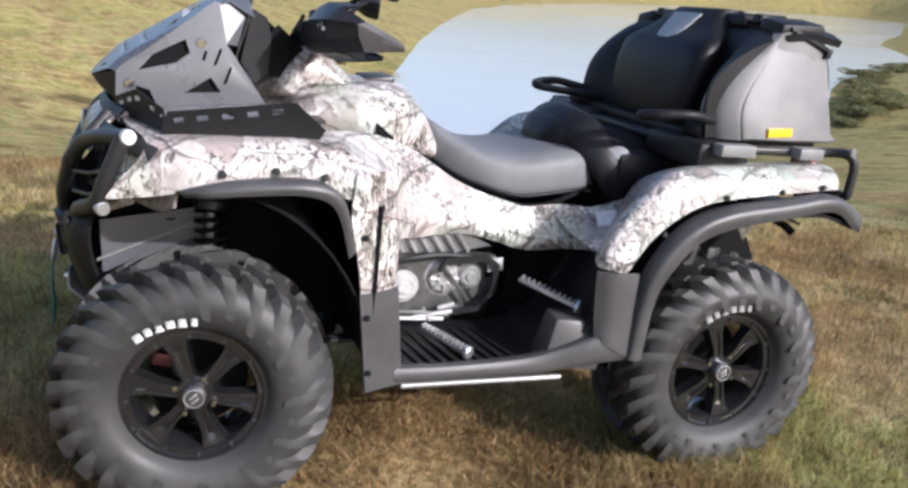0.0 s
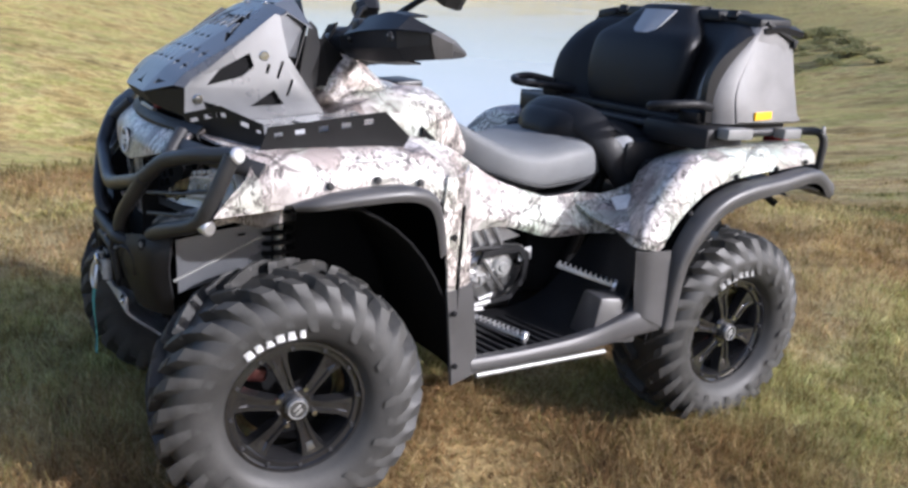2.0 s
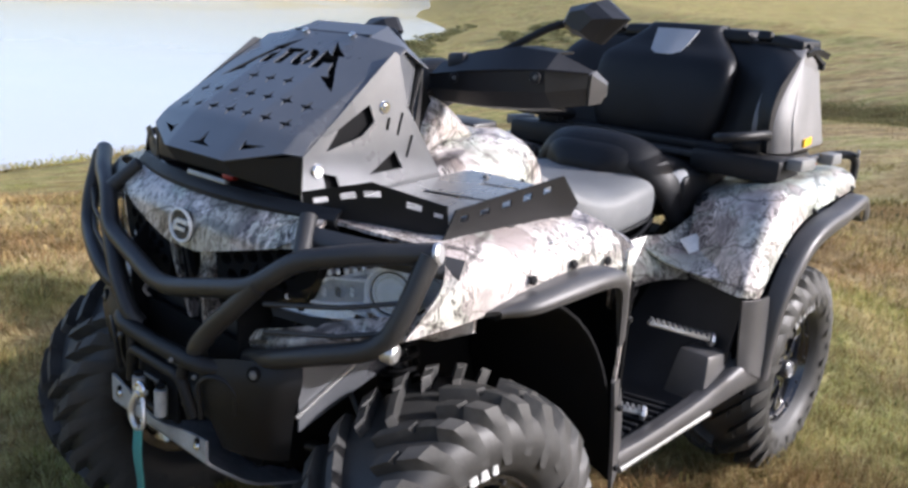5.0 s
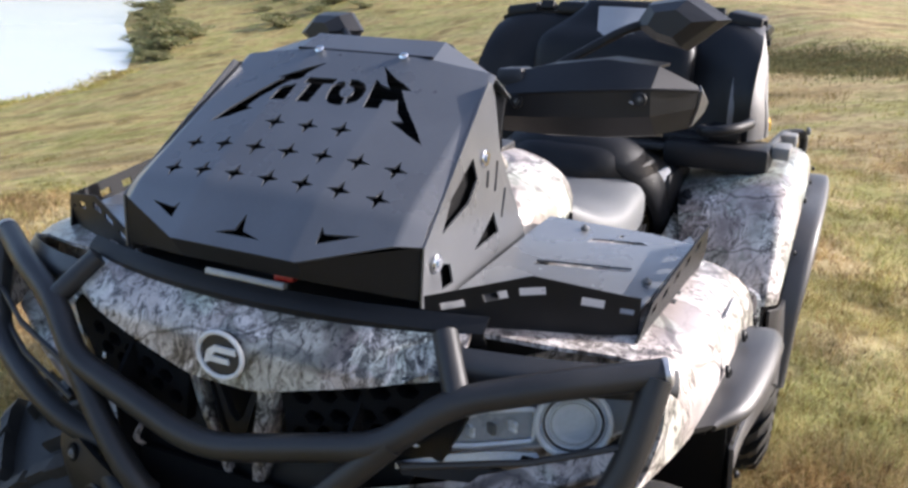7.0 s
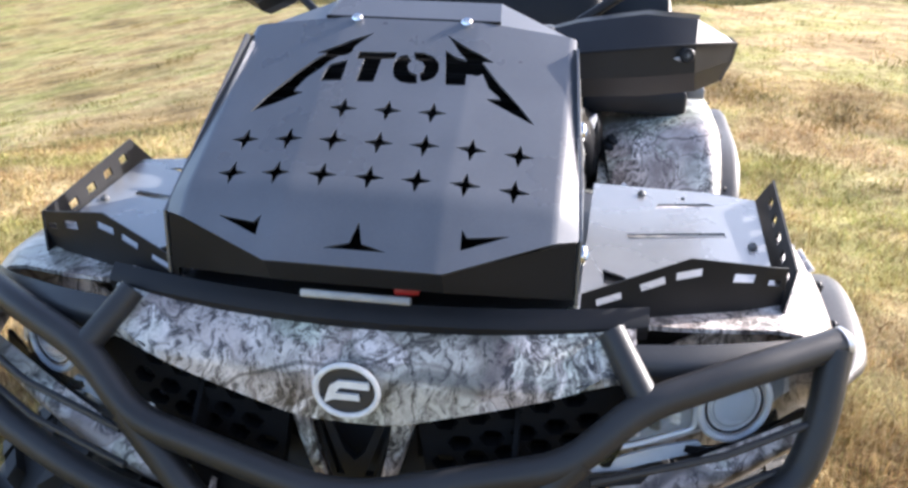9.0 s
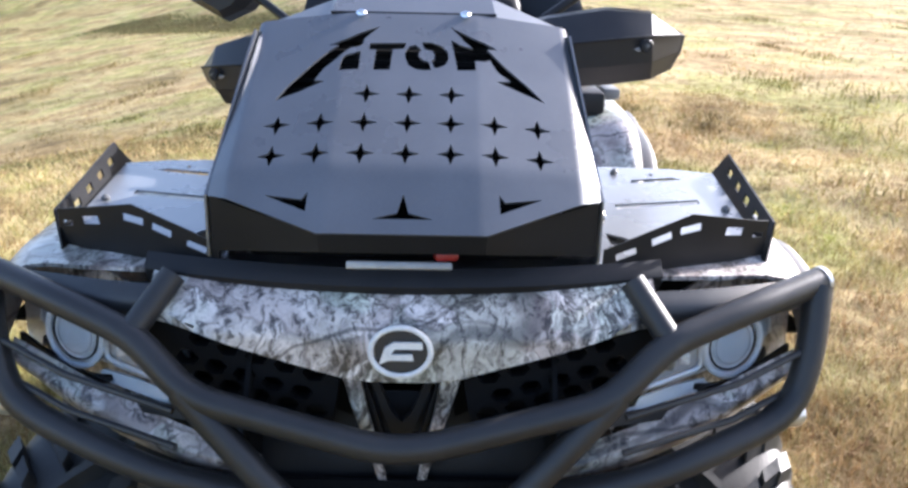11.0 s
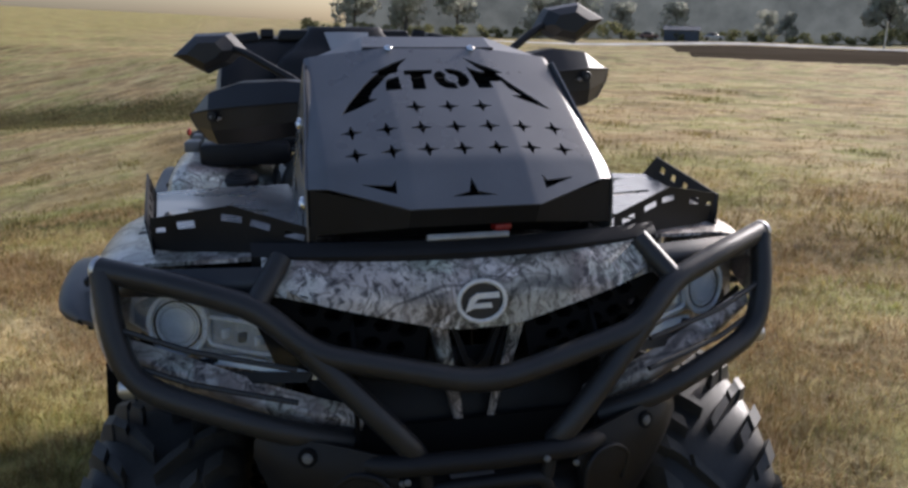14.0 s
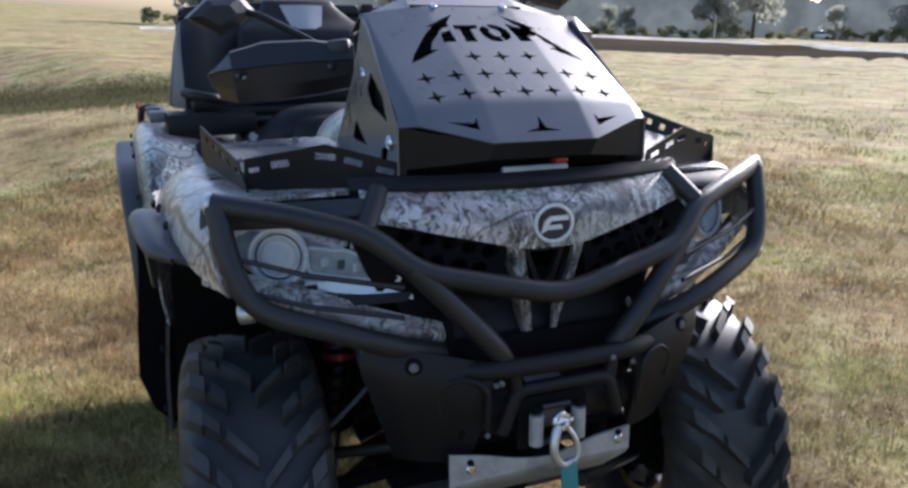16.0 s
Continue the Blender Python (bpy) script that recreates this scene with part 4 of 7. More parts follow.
# body panels
def bodywork():
    # nose between the headlamps, with the two struts of the grille
    ys = (0.315, 0.22, 0.12, 0.055, 0.0)
    rows = [[(0.86, y, 0.968 - 0.03 * (y / 0.31) ** 2 * 0) for y in ys], [(0.925 - 0.12 * y * y, y, 0.963) for y in ys], [(0.975 - 0.35 * y * y, y, 0.945) for y in ys],
            [(1.005 - 0.4 * y * y, y, 0.915) for y in ys], [(1.012 - 0.42 * y * y, y, 0.858 + 0.23 * max(0, y - 0.05)) for y in ys]]
    rows = [r + [(x, -y, z) for x, y, z in r[-2::-1]] for r in rows]
    part("nose_panel", shell(rows, 1, 4, 3, 0.008), MAT_CAMO, quad, "camouflage printed nose panel")

    def side(s):
        part("grille_strut", shell([[(1.008, 0.052, 0.87), (1.004, 0.040, 0.80), (0.992, 0.026, 0.735), (0.985, 0.02, 0.695)], [(1.002, 0.076, 0.87), (0.998, 0.058, 0.80), (0.988, 0.040, 0.735), (0.982, 0.031, 0.695)], [(0.97, 0.08, 0.87), (0.965, 0.06, 0.80), (0.958, 0.042, 0.735), (0.955, 0.033, 0.695)]], s, 3, 3, 0.006), MAT_CAMO, quad)
        # dark grille with cells
        gr = part("grille", sheet([(0.075, 0.862), (0.30, 0.918), (0.335, 0.885), (0.30, 0.80), (0.09, 0.765)], [[(0.108 + 0.036 * i + 0.018 * (j % 2) + 0.0155 * math.cos(q), 0.800 + 0.027 * j + 0.009 * i + 0.0115 * math.sin(q)) for q in (radians(60 * k) for k in range(6))] for j in range(3) for i in range((5, 5, 5)[j]) if 0.108 + 0.036 * i + 0.018 * (j % 2) < 0.29], 0.02,
                                  place=lambda a, b, c: (0.985 - 0.35 * a * a + c, s * a, b)), MAT_WELL, quad, "black honeycomb grille")
        # near-black sheet added for the shade behind the cells
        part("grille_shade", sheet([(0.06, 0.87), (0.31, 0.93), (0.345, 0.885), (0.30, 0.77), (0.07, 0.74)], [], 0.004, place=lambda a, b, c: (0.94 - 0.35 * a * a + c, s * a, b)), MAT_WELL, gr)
        # black lip above the headlamp
        part("headlamp_brow", shell([[(0.955, 0.30, 0.955), (0.93, 0.40, 0.953), (0.88, 0.50, 0.945), (0.835, 0.555, 0.935)], [(0.972, 0.30, 0.935), (0.948, 0.40, 0.932), (0.90, 0.50, 0.923), (0.85, 0.56, 0.913)],
                                     [(0.965, 0.30, 0.91), (0.944, 0.40, 0.912), (0.898, 0.50, 0.908), (0.852, 0.558, 0.90)]], s, 3, 4, 0.006), MAT_DARK, quad, "dark grey brow over the headlamp")
        # front mudguard: top, rounded edge and side
        part("front_mudguard", shell([
            [(0.92, 0.27, 0.963), (0.80, 0.27, 0.965), (0.66, 0.27, 0.965), (0.54, 0.27, 0.965), (0.44, 0.27, 0.965)],
            [(0.90, 0.40, 0.958), (0.80, 0.42, 0.962), (0.66, 0.43, 0.964), (0.54, 0.43, 0.966), (0.43, 0.42, 0.966)],
            [(0.86, 0.515, 0.943), (0.79, 0.53, 0.952), (0.66, 0.54, 0.956), (0.54, 0.545, 0.958), (0.42, 0.53, 0.955)],
            [(0.88, 0.55, 0.90), (0.79, 0.568, 0.925), (0.66, 0.580, 0.93), (0.54, 0.585, 0.93), (0.405, 0.585, 0.92)],
            [(0.92, 0.55, 0.855), (0.80, 0.580, 0.875), (0.67, 0.595, 0.895), (0.54, 0.60, 0.90), (0.40, 0.605, 0.87)],
            [(0.945, 0.535, 0.812), (0.81, 0.575, 0.835), (0.68, 0.595, 0.868), (0.54, 0.60, 0.875), (0.39, 0.605, 0.83)]], s, 3, 5, 0.006), MAT_CAMO, quad, "glossy camouflage front mudguard")
        # strip of camouflage under the headlamp
        part("lower_trim", shell([[(0.875, 0.535, 0.845), (0.93, 0.42, 0.815), (0.965, 0.30, 0.772), (0.985, 0.18, 0.735)], [(0.90, 0.53, 0.825), (0.95, 0.42, 0.785), (0.985, 0.30, 0.745), (1.0, 0.18, 0.715)],
                                  [(0.885, 0.52, 0.80), (0.935, 0.42, 0.758), (0.97, 0.30, 0.718), (0.985, 0.18, 0.695)]], s, 4, 4, 0.006), MAT_CAMO, quad, "camouflage strip below the headlamp")
        # leg behind the front wheel
        part("mudguard_leg", shell([[(0.40, 0.612, 0.90), (0.408, 0.618, 0.80), (0.382, 0.612, 0.68), (0.368, 0.60, 0.60)], [(0.36, 0.60, 0.90), (0.355, 0.602, 0.80), (0.345, 0.595, 0.68), (0.335, 0.588, 0.60)],
                                    [(0.30, 0.545, 0.90), (0.295, 0.555, 0.80), (0.285, 0.56, 0.68), (0.278, 0.558, 0.60)], [(0.25, 0.47, 0.90), (0.25, 0.50, 0.80), (0.262, 0.53, 0.68), (0.262, 0.53, 0.60)]], s, 4, 4, 0.006), MAT_CAMO, quad, "camouflage leg behind the front wheel")
        part("splash_guard", shell([[(0.373, 0.605, 0.603), (0.36, 0.613, 0.48), (0.345, 0.615, 0.345)], [(0.335, 0.596, 0.603), (0.325, 0.60, 0.48), (0.312, 0.602, 0.345)], [(0.262, 0.55, 0.603), (0.252, 0.568, 0.48), (0.238, 0.57, 0.345)]], s, 4, 4, 0.008), MAT_FLARE, quad, "dark grey splash guard behind the front wheel")
        bolts(quad, [(0.372, s * 0.617, 0.75), (0.352, s * 0.612, 0.545), (0.34, s * 0.616, 0.40)], (0.2, s, 0), 0.008, MAT_BLACK)
        part("leg_lining", shell([[(0.32, 0.195, z), (0.30, 0.36, z), (0.30, 0.525, z), (0.335, o if s < 0 else 0.60, z)] for z, o in ((0.82, 0.648), (0.73, 0.650), (0.60, 0.662), (0.48, 0.668), (0.40, 0.640), (0.36, 0.60))], s, 1, 2, 0.005), MAT_WELL, quad, "black lining behind the front wheel")
        # black flare over the front wheel
        part("front_flare", shell([[(0.80, 0.575, 0.842), (0.74, 0.588, 0.862), (0.65, 0.597, 0.880), (0.53, 0.603, 0.888), (0.455, 0.608, 0.868), (0.42, 0.610, 0.81), (0.395, 0.610, 0.72)],
                                   [(0.79, 0.600, 0.850), (0.74, 0.622, 0.868), (0.65, 0.637, 0.884), (0.53, 0.645, 0.891), (0.452, 0.642, 0.868), (0.418, 0.634, 0.81), (0.394, 0.625, 0.72)],
                                   [(0.785, 0.603, 0.842), (0.74, 0.638, 0.855), (0.65, 0.655, 0.868), (0.53, 0.662, 0.874), (0.458, 0.652, 0.852), (0.426, 0.640, 0.80), (0.402, 0.628, 0.71)],
                                   [(0.78, 0.598, 0.835), (0.735, 0.634, 0.842), (0.65, 0.650, 0.852), (0.535, 0.656, 0.857), (0.468, 0.646, 0.838), (0.436, 0.634, 0.79), (0.410, 0.624, 0.70)]], s, 3, 5, 0.008), MAT_FLARE, quad, "satin dark grey flare over the front wheel")
        bolts(quad, [(0.70, s * 0.598, 0.888), (0.585, s * 0.604, 0.90), (0.475, s * 0.609, 0.89)], (0, s, 0.2), 0.009, MAT_BLACK)
        # wheel wells
        for cx, y0, y1, a0, a1, rr in ((0.74, 0.20, 0.59, 84, 174, 0.42), (-0.74, 0.22, 0.62, 4, 112, 0.405)):
            rows = []
            for k in range(13):
                a = radians(a0 + (a1 - a0) * k / 12)
                z = min(0.34 + rr * 1.22 * math.sin(a), 0.835 if cx > 0 else 0.86)
                rows.append([(cx + rr * math.cos(a), y0, z), (cx + rr * math.cos(a), (y0 + y1) / 2, z), (cx + rr * math.cos(a), y1, z)])
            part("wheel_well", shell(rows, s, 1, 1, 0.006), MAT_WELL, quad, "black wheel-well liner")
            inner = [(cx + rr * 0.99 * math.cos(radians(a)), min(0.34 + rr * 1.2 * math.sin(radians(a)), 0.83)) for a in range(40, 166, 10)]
            # near-black sheet added inside the well, in place of its deep shade
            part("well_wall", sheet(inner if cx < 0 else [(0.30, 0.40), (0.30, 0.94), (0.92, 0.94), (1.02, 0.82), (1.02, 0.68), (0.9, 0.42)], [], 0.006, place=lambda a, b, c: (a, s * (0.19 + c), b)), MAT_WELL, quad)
        # side of the body under tank and seat
        part("side_panel", shell([
            [(0.42, 0.33, 0.955), (0.30, 0.275, 0.945), (0.17, 0.235, 0.905), (0.08, 0.235, 0.85), (0.0, 0.235, 0.805), (-0.1, 0.24, 0.77), (-0.2, 0.245, 0.748), (-0.32, 0.265, 0.758), (-0.46, 0.29, 0.745)],
            [(0.42, 0.45, 0.95), (0.30, 0.39, 0.90), (0.17, 0.30, 0.84), (0.08, 0.275, 0.79), (0.0, 0.268, 0.755), (-0.1, 0.268, 0.725), (-0.2, 0.27, 0.705), (-0.32, 0.295, 0.715), (-0.46, 0.33, 0.71)],
            [(0.40, 0.57, 0.88), (0.28, 0.51, 0.80), (0.17, 0.37, 0.745), (0.08, 0.315, 0.72), (0.0, 0.295, 0.70), (-0.1, 0.285, 0.672), (-0.2, 0.285, 0.65), (-0.32, 0.33, 0.665), (-0.44, 0.38, 0.675)],
            [(0.36, 0.56, 0.76), (0.27, 0.51, 0.72), (0.17, 0.35, 0.675), (0.08, 0.30, 0.67), (0.0, 0.28, 0.668), (-0.1, 0.272, 0.645), (-0.2, 0.272, 0.618), (-0.32, 0.32, 0.635), (-0.40, 0.40, 0.65)]], s, 4, 4, 0.006), MAT_CAMO, quad, "camouflage side panel below tank and seat")
        ob = part("sticker", boxed((0.062, 0.003, 0.052), (0, 0, 0), (0, 0, 0), 0.001), MAT_STICKER, quad, "square silver warning sticker")
        ob.matrix_basis = Matrix.Translation((-0.412, s * 0.362, 0.742)) @ V(0.42, s * 0.56, 0.71).to_track_quat("Y", "Z").to_matrix().to_4x4() @ Matrix.Rotation(radians(20), 4, "Y")
        part("seat_side_panel", shell([
            [(-0.28, 0.27, 0.735), (-0.38, 0.275, 0.75), (-0.48, 0.28, 0.775), (-0.60, 0.28, 0.82)],
            [(-0.30, 0.34, 0.70), (-0.39, 0.34, 0.718), (-0.48, 0.345, 0.752), (-0.60, 0.35, 0.83)],
            [(-0.31, 0.44, 0.685), (-0.385, 0.45, 0.725), (-0.46, 0.45, 0.785), (-0.56, 0.45, 0.87)],
            [(-0.315, 0.55, 0.68), (-0.37, 0.56, 0.755), (-0.43, 0.56, 0.83), (-0.52, 0.56, 0.895)]], s, 4, 4, 0.006), MAT_CAMO, quad, "camouflage panel between seat and rear mudguard")
        # dark knee recess of the tank
        part("knee_vent", shell([[(0.264, 0.231, 0.966), (0.212, 0.220, 0.927)], [(0.264, 0.231, 0.915), (0.214, 0.221, 0.918)]], s, 2, 2, 0.006), MAT_WELL, quad)
        # rear mudguard
        part("rear_mudguard", shell([
            [(-0.355, 0.612, 0.650), (-0.405, 0.618, 0.735), (-0.47, 0.622, 0.80), (-0.56, 0.625, 0.848), (-0.70, 0.625, 0.872), (-0.85, 0.625, 0.887), (-1.0, 0.62, 0.90)],
            [(-0.315, 0.60, 0.655), (-0.36, 0.605, 0.755), (-0.42, 0.607, 0.835), (-0.52, 0.608, 0.90), (-0.68, 0.61, 0.918), (-0.85, 0.61, 0.928), (-1.0, 0.605, 0.935)],
            [(-0.285, 0.57, 0.66), (-0.325, 0.57, 0.765), (-0.385, 0.565, 0.845), (-0.49, 0.56, 0.925), (-0.67, 0.555, 0.945), (-0.85, 0.55, 0.953), (-1.0, 0.545, 0.958)],
            [(-0.325, 0.48, 0.66), (-0.375, 0.46, 0.745), (-0.43, 0.45, 0.815), (-0.50, 0.44, 0.895), (-0.67, 0.43, 0.925), (-0.85, 0.42, 0.935), (-1.0, 0.41, 0.94)],
            [(-0.39, 0.37, 0.65), (-0.45, 0.325, 0.73), (-0.50, 0.305, 0.80), (-0.55, 0.29, 0.85), (-0.69, 0.27, 0.885), (-0.85, 0.26, 0.90), (-1.0, 0.25, 0.905)]], s, 4, 4, 0.006), MAT_CAMO, quad, "glossy camouflage rear mudguard")
        part("rear_flare", shell([
            [(-0.372, 0.612, 0.415), (-0.385, 0.615, 0.60), (-0.425, 0.62, 0.715), (-0.50, 0.623, 0.80), (-0.61, 0.625, 0.845), (-0.78, 0.626, 0.868), (-0.95, 0.622, 0.888), (-1.06, 0.61, 0.85)],
            [(-0.375, 0.648, 0.415), (-0.388, 0.655, 0.60), (-0.43, 0.665, 0.712), (-0.505, 0.672, 0.797), (-0.615, 0.675, 0.842), (-0.78, 0.677, 0.866), (-0.95, 0.672, 0.888), (-1.07, 0.655, 0.835)],
            [(-0.39, 0.660, 0.415), (-0.403, 0.667, 0.595), (-0.445, 0.676, 0.70), (-0.515, 0.683, 0.78), (-0.62, 0.686, 0.822), (-0.78, 0.688, 0.846), (-0.95, 0.683, 0.866), (-1.075, 0.66, 0.80)],
            [(-0.415, 0.655, 0.415), (-0.428, 0.66, 0.59), (-0.468, 0.67, 0.685), (-0.53, 0.676, 0.757), (-0.63, 0.68, 0.797), (-0.78, 0.682, 0.822), (-0.95, 0.676, 0.845), (-1.065, 0.65, 0.785)]], s, 3, 4, 0.008), MAT_FLARE, quad, "satin dark grey flare over the rear wheel")
        bolts(quad, [(-0.44, s * 0.628, 0.765), (-0.62, s * 0.627, 0.868), (-0.80, s * 0.628, 0.888), (-0.94, s * 0.626, 0.905)], (0, s, 0.2), 0.008, MAT_BLACK)
        part("rear_flap", shell([[(-1.0, 0.62, 0.885), (-1.0, 0.52, 0.885), (-1.0, 0.42, 0.88)], [(-1.045, 0.63, 0.84), (-1.04, 0.52, 0.835), (-1.03, 0.42, 0.83)], [(-1.07, 0.635, 0.79), (-1.06, 0.53, 0.80), (-1.04, 0.42, 0.81)]], s, 3, 3, 0.008), MAT_BLACK, quad)
        part("mud_flap", shell([[(-0.80, 0.655, 0.83), (-0.80, 0.54, 0.835), (-0.80, 0.42, 0.84)], [(-0.95, 0.655, 0.83), (-0.95, 0.54, 0.83), (-0.95, 0.42, 0.835)], [(-1.10, 0.635, 0.785), (-1.10, 0.53, 0.79), (-1.10, 0.42, 0.80)]], s, 3, 3, 0.008), MAT_BLACK, quad, "black flap behind the rear wheel")
        # footwell
        part("floorboard", shell([[(0.27, 0.22, 0.375), (0.1, 0.22, 0.37), (-0.1, 0.22, 0.37), (-0.22, 0.22, 0.40), (-0.32, 0.24, 0.50), (-0.41, 0.28, 0.66)], [(0.27, 0.40, 0.365), (0.1, 0.40, 0.36), (-0.1, 0.40, 0.36), (-0.2, 0.40, 0.38), (-0.30, 0.42, 0.48), (-0.385, 0.45, 0.655)],
                                  [(0.27, 0.555, 0.36), (0.1, 0.555, 0.355), (-0.1, 0.555, 0.362), (-0.2, 0.565, 0.395), (-0.27, 0.58, 0.47), (-0.33, 0.59, 0.655)]], s, 4, 4, 0.01), MAT_BLACK, quad, "ribbed black floorboard")
        for k in range(9):
            part("floor_rib", boxed((0.012, 0.24, 0.012), (0.2 - 0.035 * k, s * 0.40, 0.372), (0, 0, s * 12), 0.003), MAT_BLACK, quad)
        part("sill", shell([[(0.27, 0.54, 0.385), (0.1, 0.54, 0.385), (-0.1, 0.545, 0.398), (-0.2, 0.56, 0.428), (-0.29, 0.58, 0.47), (-0.35, 0.60, 0.50)], [(0.265, 0.575, 0.388), (0.1, 0.58, 0.39), (-0.1, 0.585, 0.402), (-0.2, 0.60, 0.432), (-0.29, 0.62, 0.465), (-0.37, 0.635, 0.48)],
                            [(0.26, 0.58, 0.355), (0.1, 0.585, 0.355), (-0.1, 0.59, 0.362), (-0.2, 0.605, 0.378), (-0.29, 0.625, 0.40), (-0.375, 0.64, 0.415)], [(0.255, 0.55, 0.345), (0.1, 0.55, 0.345), (-0.1, 0.555, 0.35), (-0.2, 0.57, 0.365), (-0.29, 0.59, 0.388), (-0.37, 0.61, 0.40)]], s, 4, 4, 0.006), MAT_FLARE, quad, "dark grey outer edge of the footwell")
        part("foot_column", shell([[(-0.27, 0.60, 0.655), (-0.275, 0.605, 0.55), (-0.285, 0.61, 0.46)], [(-0.31, 0.622, 0.655), (-0.315, 0.63, 0.55), (-0.315, 0.635, 0.45)], [(-0.385, 0.628, 0.655), (-0.382, 0.64, 0.55), (-0.375, 0.645, 0.42)]], s, 4, 4, 0.008), MAT_FLARE, quad, "dark grey column ahead of the rear wheel")
        part("sill_strip", tubes([[(0.24, s * 0.572, 0.338), (-0.215, s * 0.578, 0.342)]], 0.008), MAT_ENGINE, quad, "bare aluminium strip along the sill")
        for a, b in (((-0.14, 0.40, 0.568), (-0.262, 0.525, 0.530)), ((0.13, 0.37, 0.418), (0.04, 0.505, 0.397))):
            p, q = Vector((a[0], s * a[1], a[2])), Vector((b[0], s * b[1], b[2]))
            d = q - p
            bm = bmesh.new()
            block(bm, (d.length, 0.022, 0.012), (0, 0, 0), (0, 0, 0), 0.003)
            for k in range(11):
                block(bm, (0.006, 0.022, 0.010), (-d.length / 2 + d.length * (k + 0.5) / 11, 0, 0.009), (0, 0, 0), 0)
            peg = part("foot_peg", bm, MAT_ALU, quad, "serrated bare metal foot peg")
            peg.matrix_basis = Matrix.Translation((p + q) / 2) @ d.to_track_quat("X", "Z").to_matrix().to_4x4()
            part("peg_end", disc(bmesh.new(), (d.length / 2, 0, 0), (1, 0, 0), 0.02, 0.012, 8, 0.004), MAT_ALU, peg)
        part("heel_block", boxed((0.17, 0.13, 0.14), (-0.25, s * 0.525, 0.435), (0, -4, s * -6), 0.012, 0.74), MAT_FLARE, quad, "grey heel block under the foot peg")
        # fuel cap, and a knob on the other mudguard
        bm = disc(bmesh.new(), (-0.563, s * 0.315, 0.80), (0.15, s * 0.35, 1), 0.045, 0.05, 24, 0.008)
        disc(bm, (-0.557, s * 0.330, 0.846), (0.15, s * 0.35, 1), 0.035, 0.016, 12, 0.006)
        part("filler_cap", bm, MAT_BLACK, quad, "round black filler cap")
    both(side)
    cap = disc(bmesh.new(), (-0.515, -0.385, 0.878), (0.25, -0.1, 1), 0.056, 0.03, 32, 0.008)
    for r0 in (0.044, 0.030):
        disc(cap, (-0.515, -0.385, 0.90), (0.25, -0.1, 1), r0, 0.012 if r0 > 0.04 else 0.018, 28, 0.004)
    part("fuel_cap", cap, MAT_BLACK, quad, "large ribbed black fuel cap")
    # centre of the grille
    part("grille_centre", sheet([(-0.05, 0.855), (0.05, 0.855), (0.025, 0.76), (-0.025, 0.76)], [[(-0.040, 0.848), (-0.012, 0.768), (-0.022, 0.768), (-0.045, 0.846)][::-1], [(-0.030, 0.846), (0.030, 0.846), (0.012, 0.80), (0, 0.788), (-0.012, 0.80)], [(0.040, 0.848), (0.012, 0.768), (0.022, 0.768), (0.045, 0.846)]], 0.012, place=lambda a, b, c: (0.985 + c, a, b)), MAT_BLACK, quad, "black centre vent")
    part("chin_panel", shell([[(0.93, y, 0.80) for y in (-0.28, -0.14, 0, 0.14, 0.28)], [(0.945, y * 0.9, 0.755) for y in (-0.28, -0.14, 0, 0.14, 0.28)], [(0.965, y * 0.8, 0.70) for y in (-0.28, -0.14, 0, 0.14, 0.28)], [(0.96, y * 0.8, 0.64) for y in (-0.28, -0.14, 0, 0.14, 0.28)]], 1, 3, 3, 0.008), MAT_BLACK, quad, "black chin below the grille")
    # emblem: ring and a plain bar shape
    ring = bmesh.new()
    tube(ring, [(1.0205 + 0.006 * math.sin(t) * -0.2, 0.036 * math.cos(t), 0.899 + 0.031 * math.sin(t)) for t in (2 * math.pi * k / 32 for k in range(32))], 0.0035, 8, closed=True)
    part("emblem_backing", disc(bmesh.new(), (1.012, 0, 0.899), (1, 0, 0.05), 0.0315, 0.006, 28), MAT_DARK, quad)
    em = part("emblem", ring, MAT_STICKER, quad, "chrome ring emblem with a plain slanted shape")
    part("emblem_shape", sheet([(-0.030, -0.017), (-0.022, 0.006), (-0.010, 0.014), (0.030, 0.014), (0.031, 0.005), (-0.008, 0.005), (-0.014, -0.003), (0.016, -0.003), (0.018, -0.011), (-0.016, -0.011)], [], 0.004, place=lambda a, b, c: (1.0215 + c, 0.86 * a, 0.899 + 0.92 * b)), MAT_STICKER, em)
    # tank cover and steering cowl
    part("tank_cover", sections([(0.56, 0.10, 0.93, 0.99, 0), (0.47, 0.19, 0.90, 1.035, 0), (0.36, 0.215, 0.86, 1.065, 0), (0.24, 0.22, 0.84, 1.07, 0), (0.155, 0.195, 0.84, 1.058, 0), (0.095, 0.165, 0.84, 0.995, 0), (0.06, 0.14, 0.84, 0.93, 0)], 4, 36, 2.4), MAT_CAMO, quad, "camouflage tank cover ahead of the seat")
    part("steering_cowl", sections([(0.59, 0.08, 0.98, 1.03, 0), (0.525, 0.135, 0.98, 1.09, 0), (0.46, 0.13, 0.99, 1.16, 0), (0.40, 0.12, 1.0, 1.15, 0), (0.33, 0.12, 1.0, 1.09, 0), (0.28, 0.09, 1.0, 1.06, 0)], 4, 28, 2.1), MAT_CAMO, quad, "camouflage cowl round the steering column")
